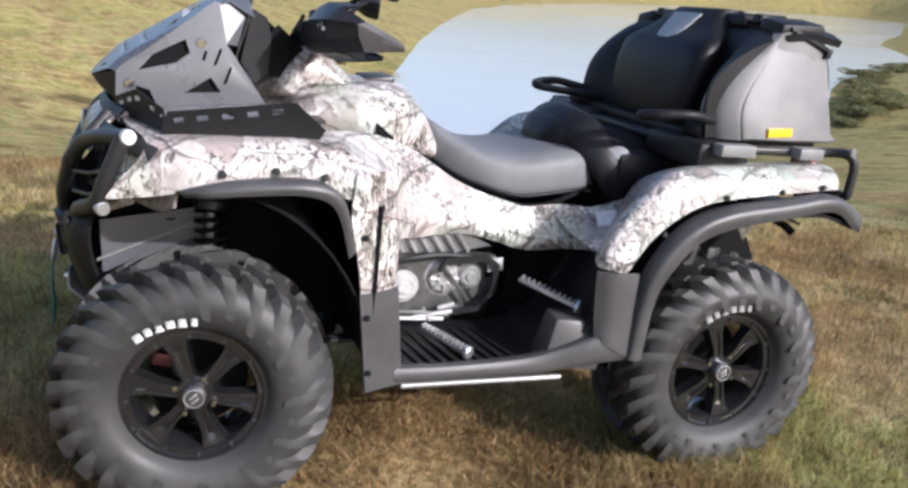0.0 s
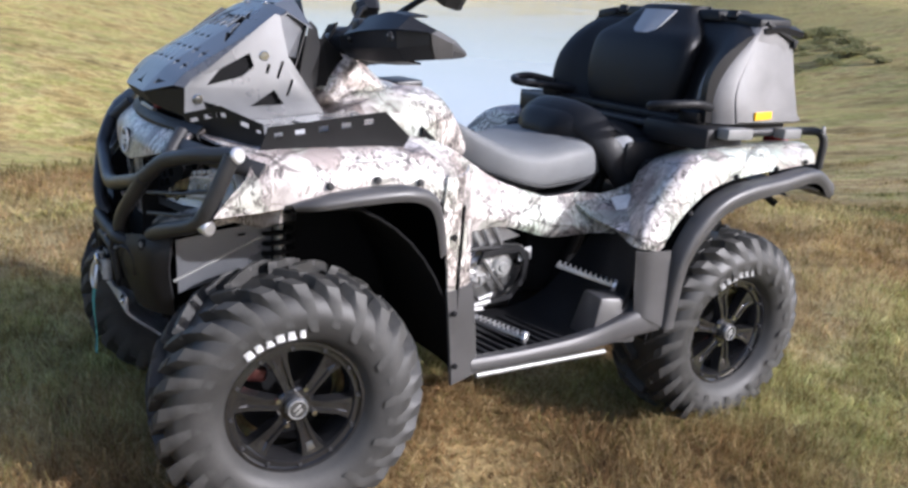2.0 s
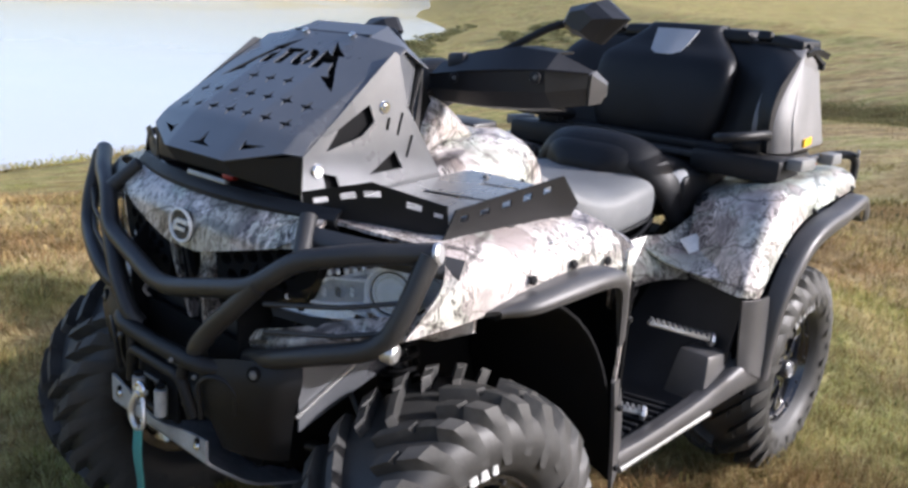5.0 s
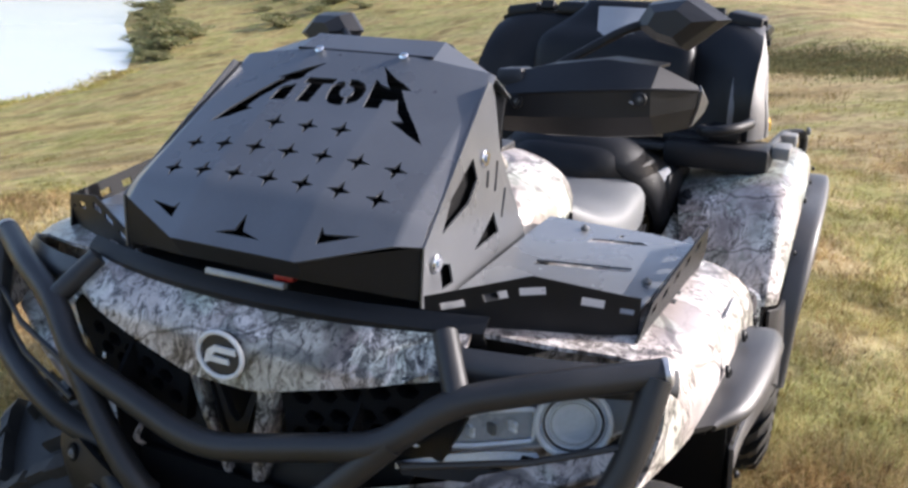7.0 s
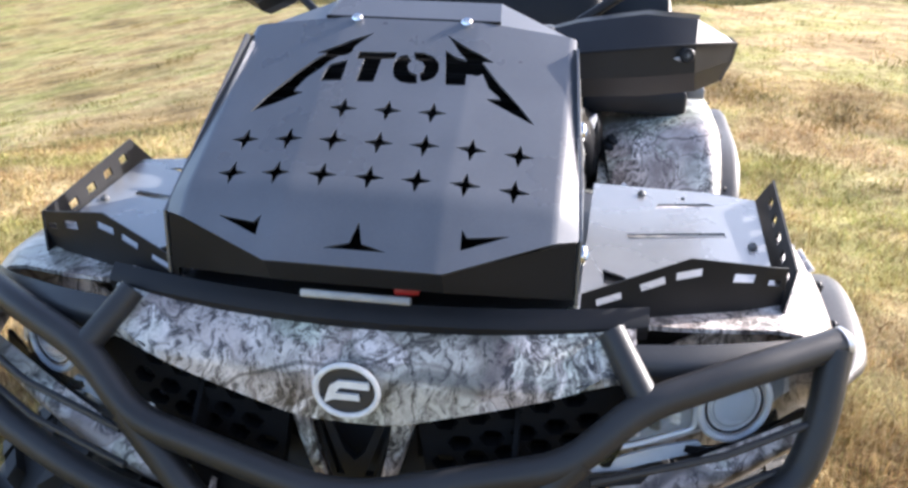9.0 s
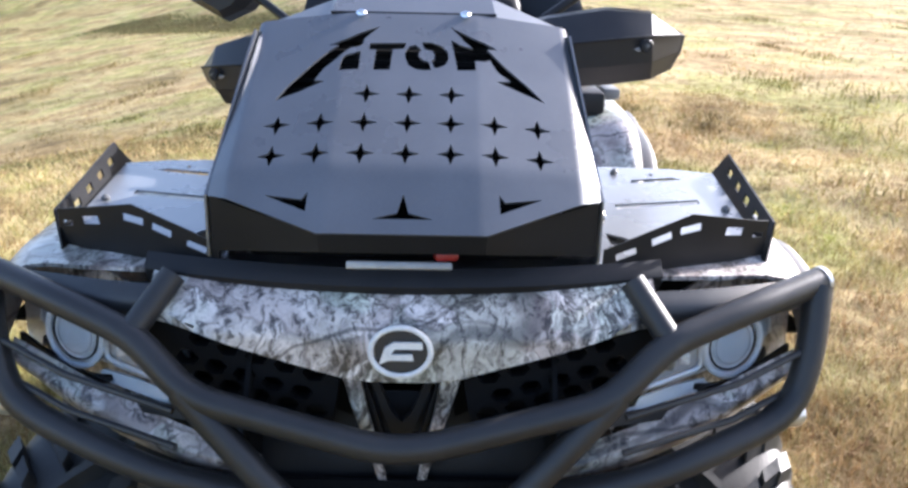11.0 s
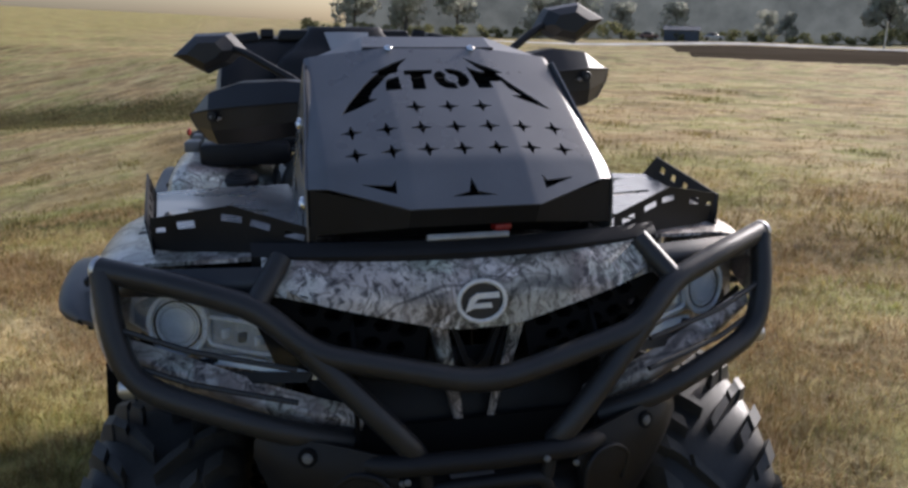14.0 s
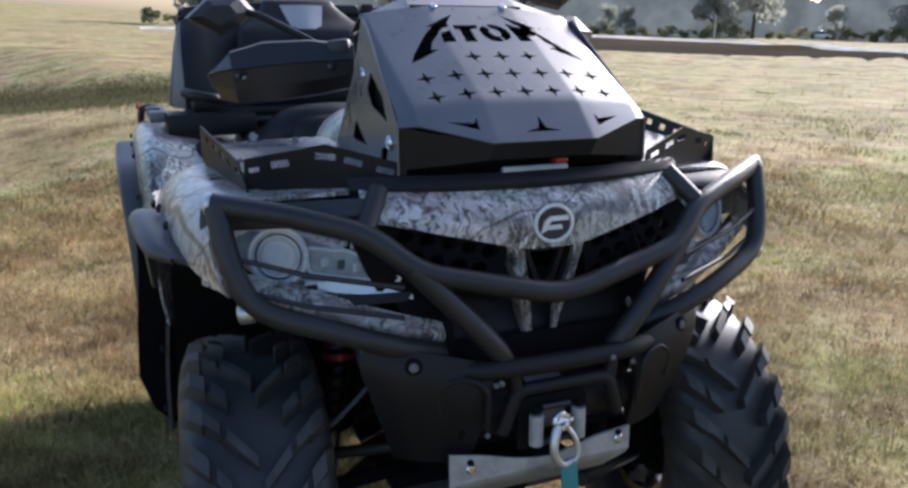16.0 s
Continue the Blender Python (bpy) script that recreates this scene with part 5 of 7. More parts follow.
    part("ignition_panel", boxed((0.09, 0.14, 0.02), (0.225, 0, 1.068), (0, 4, 0), 0.008), MAT_DARK, quad)


bodywork()


def mudguard_badge():
    """Two pale rectangles side by side on the left front mudguard."""
    turn = (-45, 0, -1)
    for x, w in ((0.608, 0.040), (0.562, 0.044)):
        part("badge", boxed((w, 0.004, 0.013), (x, 0.5785, 0.9385), turn, 0.001), MAT_STICKER, quad, "pale rectangular badge")
        part("badge_centre", boxed((w * 0.8, 0.0055, 0.007), (x, 0.5785, 0.9385), turn, 0.001), MAT_INSERT, quad)


mudguard_badge()


def headlamps():
    def side(s):
        def at(a, b, c):
            """Along the lamp's curved front: a sideways, b up, c out."""
            return (1.105 - 0.46 * a + c - 0.10 * (b - 0.85), s * a, b)
        rim = [(0.258, 0.812), (0.30, 0.842), (0.345, 0.870), (0.40, 0.892), (0.48, 0.902), (0.515, 0.888), (0.522, 0.85), (0.475, 0.822), (0.42, 0.812), (0.36, 0.803), (0.30, 0.80)]
        part("headlamp_surround", sheet([(0.27, 0.79), (0.30, 0.90), (0.40, 0.935), (0.53, 0.935), (0.556, 0.90), (0.556, 0.80), (0.50, 0.775), (0.36, 0.77)], [], 0.006, [((0.36, 0), (1, 0)), ((0.45, 0), (1, 0))], lambda a, b, c: at(a, b, c - 0.056)), MAT_CAMO, quad, "camouflage panel round the headlamp")
        body = part("headlamp", sheet(rim, [], 0.012, [((0.3, 0), (1, 0)), ((0.36, 0), (1, 0)), ((0.42, 0), (1, 0)), ((0.48, 0), (1, 0))], lambda a, b, c: at(a, b, c - 0.045)), MAT_REFL, quad, "clear headlamp with a round projector and a strip of lights")
        part("reflector", sheet([(0.268, 0.814), (0.31, 0.842), (0.35, 0.864), (0.40, 0.885), (0.48, 0.895), (0.51, 0.88), (0.512, 0.85), (0.47, 0.828), (0.42, 0.82), (0.36, 0.811), (0.30, 0.807)], [], 0.006, [((0.34, 0), (1, 0)), ((0.42, 0), (1, 0)), ((0.48, 0), (1, 0))], lambda a, b, c: at(a, b, c - 0.034)), MAT_LAMPBACK, body, "grey inside of the headlamp")
        c = Vector(at(0.437, 0.857, -0.030))
        ax = Vector((1, s * 0.38, 0.05))
        e1 = ax.normalized().orthogonal().normalized()
        e2 = ax.normalized().cross(e1)
        part("projector", disc(bmesh.new(), c, ax, 0.047, 0.018, 40, 0.007), MAT_REFL, body, "round silver projector bowl")
        part("projector_bowl", disc(bmesh.new(), c + ax.normalized() * 0.012, ax, 0.035, 0.008, 36, 0.004), MAT_LAMP, body, "blue-grey projector bowl")
        bm = bmesh.new()
        bmesh.ops.create_uvsphere(bm, u_segments=20, v_segments=10, radius=0.026)
        lens = part("projector_lens", bm, MAT_LENS, body, "glass projector lens")
        lens.matrix_basis = Matrix.Translation(c + ax.normalized() * 0.018) @ Matrix.Diagonal((0.5, 1, 0.8, 1))
        for rr, tk, mt in ((0.046, 0.0042, MAT_REFL), (0.037, 0.0016, MAT_DARK), (0.028, 0.0012, MAT_GREY)):
            part("projector_ring", tube(bmesh.new(), [c + ax.normalized() * 0.019 + rr * (math.cos(t) * e1 + math.sin(t) * e2) for t in (2 * math.pi * k / 36 for k in range(36))], tk, 8, closed=True), mt, body, "thin ring round the projector")
        # arm of small lights that tapers towards the grille
        part("light_panel", sheet([(0.395, 0.868), (0.335, 0.862), (0.275, 0.832), (0.262, 0.818), (0.33, 0.822), (0.395, 0.832)], [], 0.004, place=lambda a, b, q: at(a, b, q - 0.024)), MAT_LAMPBACK, body, "grey panel with a row of small lights")
        part("panel_frame", tube(bmesh.new(), rounded([at(0.398, 0.871, -0.018), at(0.335, 0.865, -0.018), at(0.274, 0.834, -0.018), at(0.259, 0.816, -0.018), at(0.33, 0.819, -0.018), at(0.398, 0.829, -0.018)], 0.008, 3, True), 0.0032, 6, closed=True), MAT_REFL, body, "pale frame of the small lights")
        for k in range(4):
            part("light_chip", boxed((0.006, 0.017, 0.016), at(0.300 + 0.024 * k, 0.834 + 0.004 * k, -0.020), (0, 0, s * -24), 0.003), MAT_REFL if k % 2 else MAT_GREY, body)
        for k in range(6):
            part("light_block", boxed((0.008, 0.011, 0.010), at(0.312 + 0.0145 * k, 0.869 + 0.0035 * k, -0.024), (0, 0, s * -24), 0.002), MAT_LAMP, body, "small grey reflector block")
        part("chrome_strip", shell([[at(0.405, 0.815, -0.012), at(0.35, 0.814, -0.012), at(0.29, 0.805, -0.012), at(0.245, 0.793, -0.012)], [at(0.415, 0.800, -0.012), at(0.35, 0.797, -0.010), at(0.29, 0.791, -0.010), at(0.245, 0.786, -0.012)]], 1, 2, 4, 0.005), MAT_LAMP, body, "pale grey strip under the lights")
        part("bowl_shadow", shell([[at(0.50, 0.842, -0.010), at(0.47, 0.816, -0.010), at(0.43, 0.805, -0.010), at(0.39, 0.812, -0.010)], [at(0.505, 0.826, -0.012), at(0.47, 0.800, -0.010), at(0.43, 0.790, -0.010), at(0.385, 0.800, -0.012)]], 1, 2, 4, 0.005), MAT_BLACK, body, "black curved trim under the projector")
        part("lens_cover", sheet(rim, [], 0.004, [((0.3, 0), (1, 0)), ((0.36, 0), (1, 0)), ((0.42, 0), (1, 0)), ((0.48, 0), (1, 0))], lambda a, b, c: at(a, b, c)), MAT_LENS, body, "clear plastic lens")
        part("lamp_trim", shell([[at(0.25, 0.802, 0.0), at(0.36, 0.796, 0.0), at(0.44, 0.808, 0.0), at(0.535, 0.845, 0.0)], [at(0.26, 0.787, 0.004), at(0.36, 0.778, 0.004), at(0.44, 0.780, 0.006), at(0.535, 0.828, 0.0)]], 1, 3, 5, 0.006), MAT_BLACK, body)
    both(side)


headlamps()


def bumper():
    top = [(0.895, 0.547, 0.953), (0.955, 0.435, 0.935), (0.998, 0.325, 0.905), (1.035, 0.25, 0.842)]

    def mirror(p, s):
        return [(a, s * b, c) for a, b, c in p]
    r = 0.0185
    vbar = mirror(top, 1) + [(1.058, 0.03, 0.790), (1.058, -0.03, 0.790)] + mirror(top, -1)[::-1]
    bb = part("bull_bar", tube(bmesh.new(), rounded(vbar, 0.035), r, 14), MAT_STEEL, quad, "black powder-coated tubular bull bar")

    def side(s):
        part("side_hoop", tube(bmesh.new(), rounded(mirror([(0.905, 0.541, 0.95), (0.94, 0.529, 0.86), (0.962, 0.502, 0.79), (1.005, 0.385, 0.755), (1.02, 0.29, 0.72), (1.0, 0.2, 0.69)], s), 0.06), r, 14), MAT_STEEL, bb)
        part("end_cap", disc(bmesh.new(), (0.897, s * 0.545, 0.953), (-0.4, s * 0.9, 0.15), 0.019, 0.010, 20, 0.004), MAT_ALU, bb, "pale round end cap")
        part("end_cap", disc(bmesh.new(), (0.955, s * 0.500, 0.788), (-0.3, s * 0.9, -0.1), 0.017, 0.024, 20, 0.004), MAT_ALU, bb, "pale round end cap")
        part("diagonal", tube(bmesh.new(), rounded(mirror([(1.03, 0.262, 0.85), (1.060, 0.165, 0.748), (1.062, 0.118, 0.695), (1.05, 0.108, 0.675)], s), 0.05), r, 14), MAT_STEEL, bb)
        part("stay", tube(bmesh.new(), mirror([(0.994, 0.33, 0.905), (0.945, 0.287, 0.965)], s), 0.0165, 14), MAT_STEEL, bb)
        for z0, z1 in ((0.88, 0.815), (0.83, 0.765)):
            part("guard_rod", tube(bmesh.new(), mirror([(0.935, 0.530, z0 - 0.005), (0.985, 0.42, z0 - 0.035), (1.026, 0.275, z1 + 0.004)], s), 0.0045, 8), MAT_STEEL, bb, "thin black guard rod")
        # plastic corner of the bumper
        part("bumper_corner", shell([[(0.985, 0.333, 0.72), (1.015, 0.30, 0.716), (1.05, 0.21, 0.702), (1.065, 0.13, 0.678)], [(0.992, 0.342, 0.68), (1.03, 0.30, 0.675), (1.06, 0.21, 0.66), (1.07, 0.14, 0.648)],
                                     [(0.99, 0.322, 0.62), (1.03, 0.28, 0.61), (1.055, 0.20, 0.60), (1.065, 0.15, 0.60)], [(0.965, 0.278, 0.50), (0.995, 0.25, 0.50), (1.02, 0.20, 0.50), (1.03, 0.16, 0.50)]], s, 4, 4, 0.01), MAT_BLACK, quad, "black moulded bumper corner")
        bolts(quad, mirror([(1.038, 0.266, 0.688)], s), (1, s * 0.35, 0.1), 0.008, MAT_GREY)
        bolts(quad, mirror([(1.036, 0.2655, 0.688)], s), (1, s * 0.35, 0.1), 0.015, MAT_WELL, "bolt_recess")
        bolts(quad, mirror([(1.072, 0.135, 0.648)], s), (1, 0, 0), 0.005, MAT_GREY)
        onto = lambda a, b: (1.079 - 0.35 * max(0, a - 0.15) - 0.18 * max(0, 0.62 - b), s * a, b)
        part("bumper_ridge", tube(bmesh.new(), rounded([onto(*p) for p in ((0.226, 0.60), (0.232, 0.645), (0.205, 0.664), (0.172, 0.661), (0.152, 0.642), (0.150, 0.57))], 0.012), 0.005, 8), MAT_BLACK, quad, "raised arched ridge on the bumper corner")
        # aluminium side plate beside the radiator
        part("side_plate", sheet([(0.968, 0.702), (0.715, 0.735), (0.715, 0.625), (0.962, 0.566)], [slot(0.80, 0.70, 0.02, 0.006)], 0.005, place=lambda a, b, c: (a, s * (0.30 + c - 0.1 * (0.985 - a)), b)), MAT_PLATE, quad, "grey metal side plate with a folded crease")
        part("plate_crease", tube(bmesh.new(), mirror([(0.975, 0.306, 0.60), (0.72, 0.278, 0.70)], s), 0.004, 6), MAT_GREY, quad)
    both(side)
    part("bumper_bar", tube(bmesh.new(), rounded([(1.035, -0.20, 0.672), (1.07, -0.145, 0.673), (1.072, 0, 0.670), (1.07, 0.145, 0.673), (1.035, 0.20, 0.672)], 0.04), 0.017, 12), MAT_BLACK, quad, "black cross bar above the winch")
    frame_bar = part("winch_frame", tube(bmesh.new(), rounded([(1.062, -0.118, 0.555), (1.072, -0.094, 0.632), (1.072, 0.084, 0.632), (1.062, 0.112, 0.555)], 0.02), 0.012, 10), MAT_BLACK, quad, "black tubular frame round the winch")
    for y in (-0.104, 0.096):
        part("frame_post", tube(bmesh.new(), [(1.072, y * 0.92, 0.632), (1.07, y, 0.67)], 0.011, 10), MAT_BLACK, frame_bar)
    # near-black sheet added for the shade behind the winch
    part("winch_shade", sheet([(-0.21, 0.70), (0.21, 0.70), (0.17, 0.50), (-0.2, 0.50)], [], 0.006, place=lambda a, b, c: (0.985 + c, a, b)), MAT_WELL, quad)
    bolts(quad, [(1.078, -0.128, 0.652), (1.088, 0.082, 0.668), (1.05, -0.14, 0.55)], (1, 0, 0.1), 0.005, MAT_GREY)
    # skid plate
    ys = (-0.212, -0.136, -0.09, -0.028, 0.023, 0.075, 0.146)
    zs = (0.531, 0.514, 0.501, 0.492, 0.499, 0.510, 0.517)
    part("skid_plate", shell([[(1.058, y, z) for y, z in zip(ys, zs)], [(1.058, y, 0.484) for y in ys], [(1.052, y, 0.464) for y in ys], [(1.0, y, 0.42) for y in ys], [(0.94, y, 0.378) for y in ys], [(0.80, y, 0.333) for y in ys]], 1, 2, 3, 0.006), MAT_SKID, quad, "scuffed grey metal skid plate", angle=25)
    bolts(quad, [(1.058, -0.175, 0.500), (1.058, 0.121, 0.498)], (1, 0, 0.1), 0.009, MAT_CHROME)
    bolts(quad, [(1.0575, -0.175, 0.511), (1.0575, 0.121, 0.509)], (1, 0, 0.1), 0.006, MAT_WELL, "bolt_recess")
    # winch behind the fairlead
    part("winch", tube(bmesh.new(), [(1.0, -0.16, 0.575), (1.0, 0.16, 0.575)], 0.045, 20), MAT_BLACK, quad, "black electric winch")
    part("winch_end", disc(bmesh.new(), (1.0, -0.165, 0.575), (0, -1, 0), 0.05, 0.03, 24, 0.008), MAT_WELL, quad)
    part("winch_rope", tube(bmesh.new(), [(1.0, -0.05, 0.575), (1.0, 0.02, 0.575)], 0.052, 20), MAT_GREY, quad, "grey rope wound on the winch drum")
    fl = part("fairlead", sheet([(-0.085, 0.515), (0.05, 0.515), (0.05, 0.60), (0.035, 0.61), (-0.07, 0.61), (-0.085, 0.60)], [slot(-0.019, 0.558, 0.062, 0.05)], 0.008, place=lambda a, b, c: (1.055 + c, a, b)), MAT_WELL, quad, "black roller fairlead of the winch")
    for y in (-0.0605, 0.0225):
        part("roller", tube(bmesh.new(), [(1.078, y, 0.530), (1.078, y, 0.584)], 0.0125, 14), MAT_SKID, fl, "pale steel roller")
        for z in (0.526, 0.588):
            part("roller_end", disc(bmesh.new(), (1.078, y, z), (0, 0, 1), 0.009, 0.006, 12), MAT_WELL, fl)
    for z in (0.528, 0.592):
        part("roller", tube(bmesh.new(), [(1.070, -0.046, z), (1.070, 0.008, z)], 0.006, 14), MAT_STEEL, fl)
    hook = bmesh.new()
    tube(hook, rounded([(1.096, -0.028, 0.566), (1.104, -0.041, 0.540), (1.106, -0.040, 0.512), (1.106, -0.022, 0.494), (1.106, -0.006, 0.502)], 0.015), 0.0085, 10, taper=0.7)
    tube(hook, rounded([(1.096, -0.014, 0.566), (1.104, 0.004, 0.540), (1.106, 0.008, 0.510), (1.106, -0.002, 0.500)], 0.015), 0.0045, 8)
    hk = part("winch_hook", hook, MAT_ALU, quad, "bright steel winch hook")
    eye = bmesh.new()
    tube(eye, [(1.096, -0.021 + 0.013 * math.cos(t), 0.572 + 0.013 * math.sin(t)) for t in (2 * math.pi * k / 14 for k in range(14))], 0.006, 8, closed=True)
    tube(eye, [(1.096, -0.04, 0.574), (1.096, -0.002, 0.574)], 0.006, 8)
    part("hook_pin", eye, MAT_CHROME, hk)
    part("strap", shell([[(1.108, -0.028, 0.500), (1.109, 0.002, 0.500)], [(1.112, -0.026, 0.44), (1.113, 0.006, 0.44)], [(1.106, -0.022, 0.37), (1.110, 0.010, 0.37)], [(1.11, -0.018, 0.31), (1.112, 0.014, 0.315)]], 1, 4, 2, 0.003), MAT_STRAP, hk, "hanging teal webbing strap")


bumper()


# seats
def seats():
    secs = [(0.085, 0.07, 0.845, 0.955, 0), (0.06, 0.115, 0.825, 0.962, 0), (0.0, 0.165, 0.79, 0.93, 0), (-0.08, 0.21, 0.765, 0.900, 0), (-0.18, 0.235, 0.745, 0.895, 0), (-0.28, 0.24, 0.755, 0.915, 0), (-0.36, 0.236, 0.768, 0.922, 0), (-0.43, 0.205, 0.775, 0.91, 0), (-0.50, 0.16, 0.79, 0.88, 0)]
    seat = part("rider_seat", sections(secs, 5, 44, 3.8), MAT_VINYL, quad, "smooth grey vinyl rider seat with black piping")
    for s in (1, -1):
        pts = [(x, s * (hw - 0.002) * 0.985, zb + 0.028) for x, hw, zb, zt, c in spline(secs[1:-1], 5)]
        part("piping", tube(bmesh.new(), pts, 0.005, 8), MAT_VINYL_D, seat, "black piping")
        part("seat_edge", shell([[(0.07, 0.13, 0.845), (0.0, 0.185, 0.80), (-0.08, 0.225, 0.772), (-0.18, 0.247, 0.752), (-0.28, 0.252, 0.762), (-0.37, 0.245, 0.80)], [(0.07, 0.128, 0.828), (0.0, 0.18, 0.785), (-0.08, 0.22, 0.757), (-0.18, 0.243, 0.738), (-0.28, 0.248, 0.748), (-0.37, 0.242, 0.785)]], s, 2, 4, 0.006), MAT_VINYL_D, seat)
    ps = part("passenger_seat", sections([(-0.295, 0.07, 0.90, 0.94, 0), (-0.325, 0.13, 0.87, 0.985, 0), (-0.37, 0.18, 0.82, 1.008, 0), (-0.43, 0.228, 0.785, 1.004, 0), (-0.51, 0.262, 0.765, 0.978, 0), (-0.62, 0.265, 0.78, 0.962, 0), (-0.76, 0.25, 0.80, 0.965, 0)], 5, 36, 3.0), MAT_VINYL_D, quad, "black vinyl passenger seat raised behind the rider")
    # padded roll along the front of the passenger seat, down both flanks of the rider seat
    arch = spline([(-0.53, 0.250, 0.775), (-0.485, 0.246, 0.835), (-0.44, 0.225, 0.905), (-0.395, 0.165, 0.965), (-0.375, 0.09, 0.985), (-0.37, 0.0, 0.99)], 4)
    arch = np.concatenate([arch, (arch * (1, -1, 1))[-2::-1]])
    rings = []
    for i, p in enumerate(arch):
        d = arch[min(i + 1, len(arch) - 1)] - arch[max(i - 1, 0)]
        d /= np.linalg.norm(d)
        u = np.array((0.75, 0.0, -0.66)) - d * (0.75 * d[0] - 0.66 * d[2])
        u /= np.linalg.norm(u)
        v = np.cross(d, u)
        rings.append([tuple(p + 0.058 * math.cos(t) * u + 0.026 * math.sin(t) * v) for t in (2 * math.pi * k / 14 for k in range(14))])
    part("seat_roll", loft(bmesh.new(), rings), MAT_VINYL_D, ps, "padded black roll round the front of the passenger seat")
    for s in (1, -1):
        part("seat_insert", shell([[(-0.395, 0.10, 1.002), (-0.43, 0.13, 0.998), (-0.46, 0.12, 0.99)], [(-0.40, 0.14, 1.0), (-0.435, 0.165, 0.994), (-0.465, 0.15, 0.987)]], s, 3, 3, 0.005), MAT_INSERT, ps, "pale grey insert")
        part("seat_insert", shell([[(-0.445, 0.243, 0.93), (-0.485, 0.262, 0.94), (-0.525, 0.268, 0.91)], [(-0.455, 0.248, 0.84), (-0.485, 0.262, 0.825), (-0.515, 0.268, 0.84)]], s, 3, 3, 0.004), MAT_INSERT, ps, "pale grey insert")
    for s in (1, -1):
        part("seat_base", boxed((0.30, 0.10, 0.14), (-0.62, s * 0.235, 0.86), (0, 0, 0), 0.04), MAT_BLACK, quad, "black plastic seat base")


seats()


def handlebar():
    m = Matrix.Translation((0.37, -0.006, 1.176)) @ Euler((radians(5.8), 0, radians(-11.1))).to_matrix().to_4x4()
    bar = part("handlebar", tube(bmesh.new(), rounded([(-0.06, -0.42, -0.005), (-0.02, -0.2, 0.0), (0.0, -0.08, -0.04), (0.0, 0.08, -0.04), (-0.02, 0.2, 0.0), (-0.06, 0.42, -0.005)], 0.06), 0.012, 12), MAT_BLACK, quad, "black handlebar turned a little to one side")
    bar.matrix_basis = m
    part("steering_column", tube(bmesh.new(), [(0.0, 0, -0.04), (0.06, 0, -0.16)], 0.022, 14), MAT_DARK, bar)
    part("instrument_pod", sections([(0.10, 0.05, -0.07, 0.01, 0), (0.07, 0.09, -0.08, 0.035, 0), (0.0, 0.10, -0.075, 0.05, 0), (-0.06, 0.08, -0.05, 0.045, 0)], 4, 28, 3), MAT_BLACK, bar, "black instrument pod")
    part("pod_shield", sheet([(-0.07, -0.07), (0.07, -0.07), (0.055, 0.05), (-0.055, 0.05)], [], 0.006, place=lambda a, b, c: (0.13 - 0.5 * (b + 0.07) + c, a, b)), MAT_WELL, bar)
    for s in (1, -1):
        part("grip", tube(bmesh.new(), [(-0.04, s * 0.28, 0.0), (-0.062, s * 0.42, -0.004)], 0.018, 14), MAT_BLACK, bar, "black rubber grip")
        part("switch_box", boxed((0.05, 0.06, 0.045), (-0.02, s * 0.245, 0.0), (0, 0, s * 8), 0.01), MAT_BLACK, bar)
        part("brake_reservoir", boxed((0.06, 0.05, 0.04), (0.02, s * 0.17, 0.035), (0, 0, s * 10), 0.008), MAT_DARK, bar)
        part("lever", tube(bmesh.new(), rounded([(0.02, s * 0.22, 0.005), (0.03, s * 0.30, 0.0), (0.005, s * 0.40, -0.005)], 0.03), 0.006, 8), MAT_ALU, bar, "metal brake lever")
        part("cable", tube(bmesh.new(), rounded([(0.0, s * 0.2, 0.0), (0.07, s * 0.13, 0.0), (0.08, s * 0.06, -0.08), (0.05, s * 0.03, -0.16)], 0.05), 0.005, 8), MAT_BLACK, bar)
        # hand guard: folded faces round the front, wrapped back beside the grip to a point
        ys = (0.12, 0.235, 0.335, 0.412, 0.466, 0.455, 0.40)
        xs = (0.078, 0.062, 0.038, 0.004, -0.066, -0.125, -0.184)
        edge = [(x - 0.036 * min(1, (x + 0.2) / 0.2), y - (0.012 if x < -0.03 else 0), z) for x, y, z in zip(xs, ys, (0.036, 0.058, 0.064, 0.050, 0.016, -0.006, -0.028))]
        crease = [(x, y, z) for x, y, z in zip(xs, ys, (0.006, 0.012, 0.014, 0.013, 0.007, -0.014, -0.033))]
        low = [(x - 0.004, y - (0.007 if x < -0.03 else 0.002), z) for x, y, z in zip(xs, ys, (-0.022, -0.027, -0.029, -0.029, -0.020, -0.030, -0.037))]
        foot = [(x - 0.03 * min(1, (x + 0.2) / 0.2), y - (0.026 if x < -0.03 else 0.004), z) for x, y, z in zip(xs, ys, (-0.048, -0.058, -0.062, -0.061, -0.055, -0.050, -0.043))]
        part("hand_guard", shell([edge, crease, low, foot], s, 1, 1, 0.007), MAT_GUARD, bar, "angular black hand guard", angle=16)
        back = [(x - 0.045, y, z + 0.004) for x, y, z in edge[:4]]
        part("guard_top", shell([edge[:4], back], s, 1, 1, 0.005), MAT_BLACK, bar, angle=16)
        skirt = [(x - 0.04, y - 0.004, z - 0.006) for x, y, z in foot[:4]]
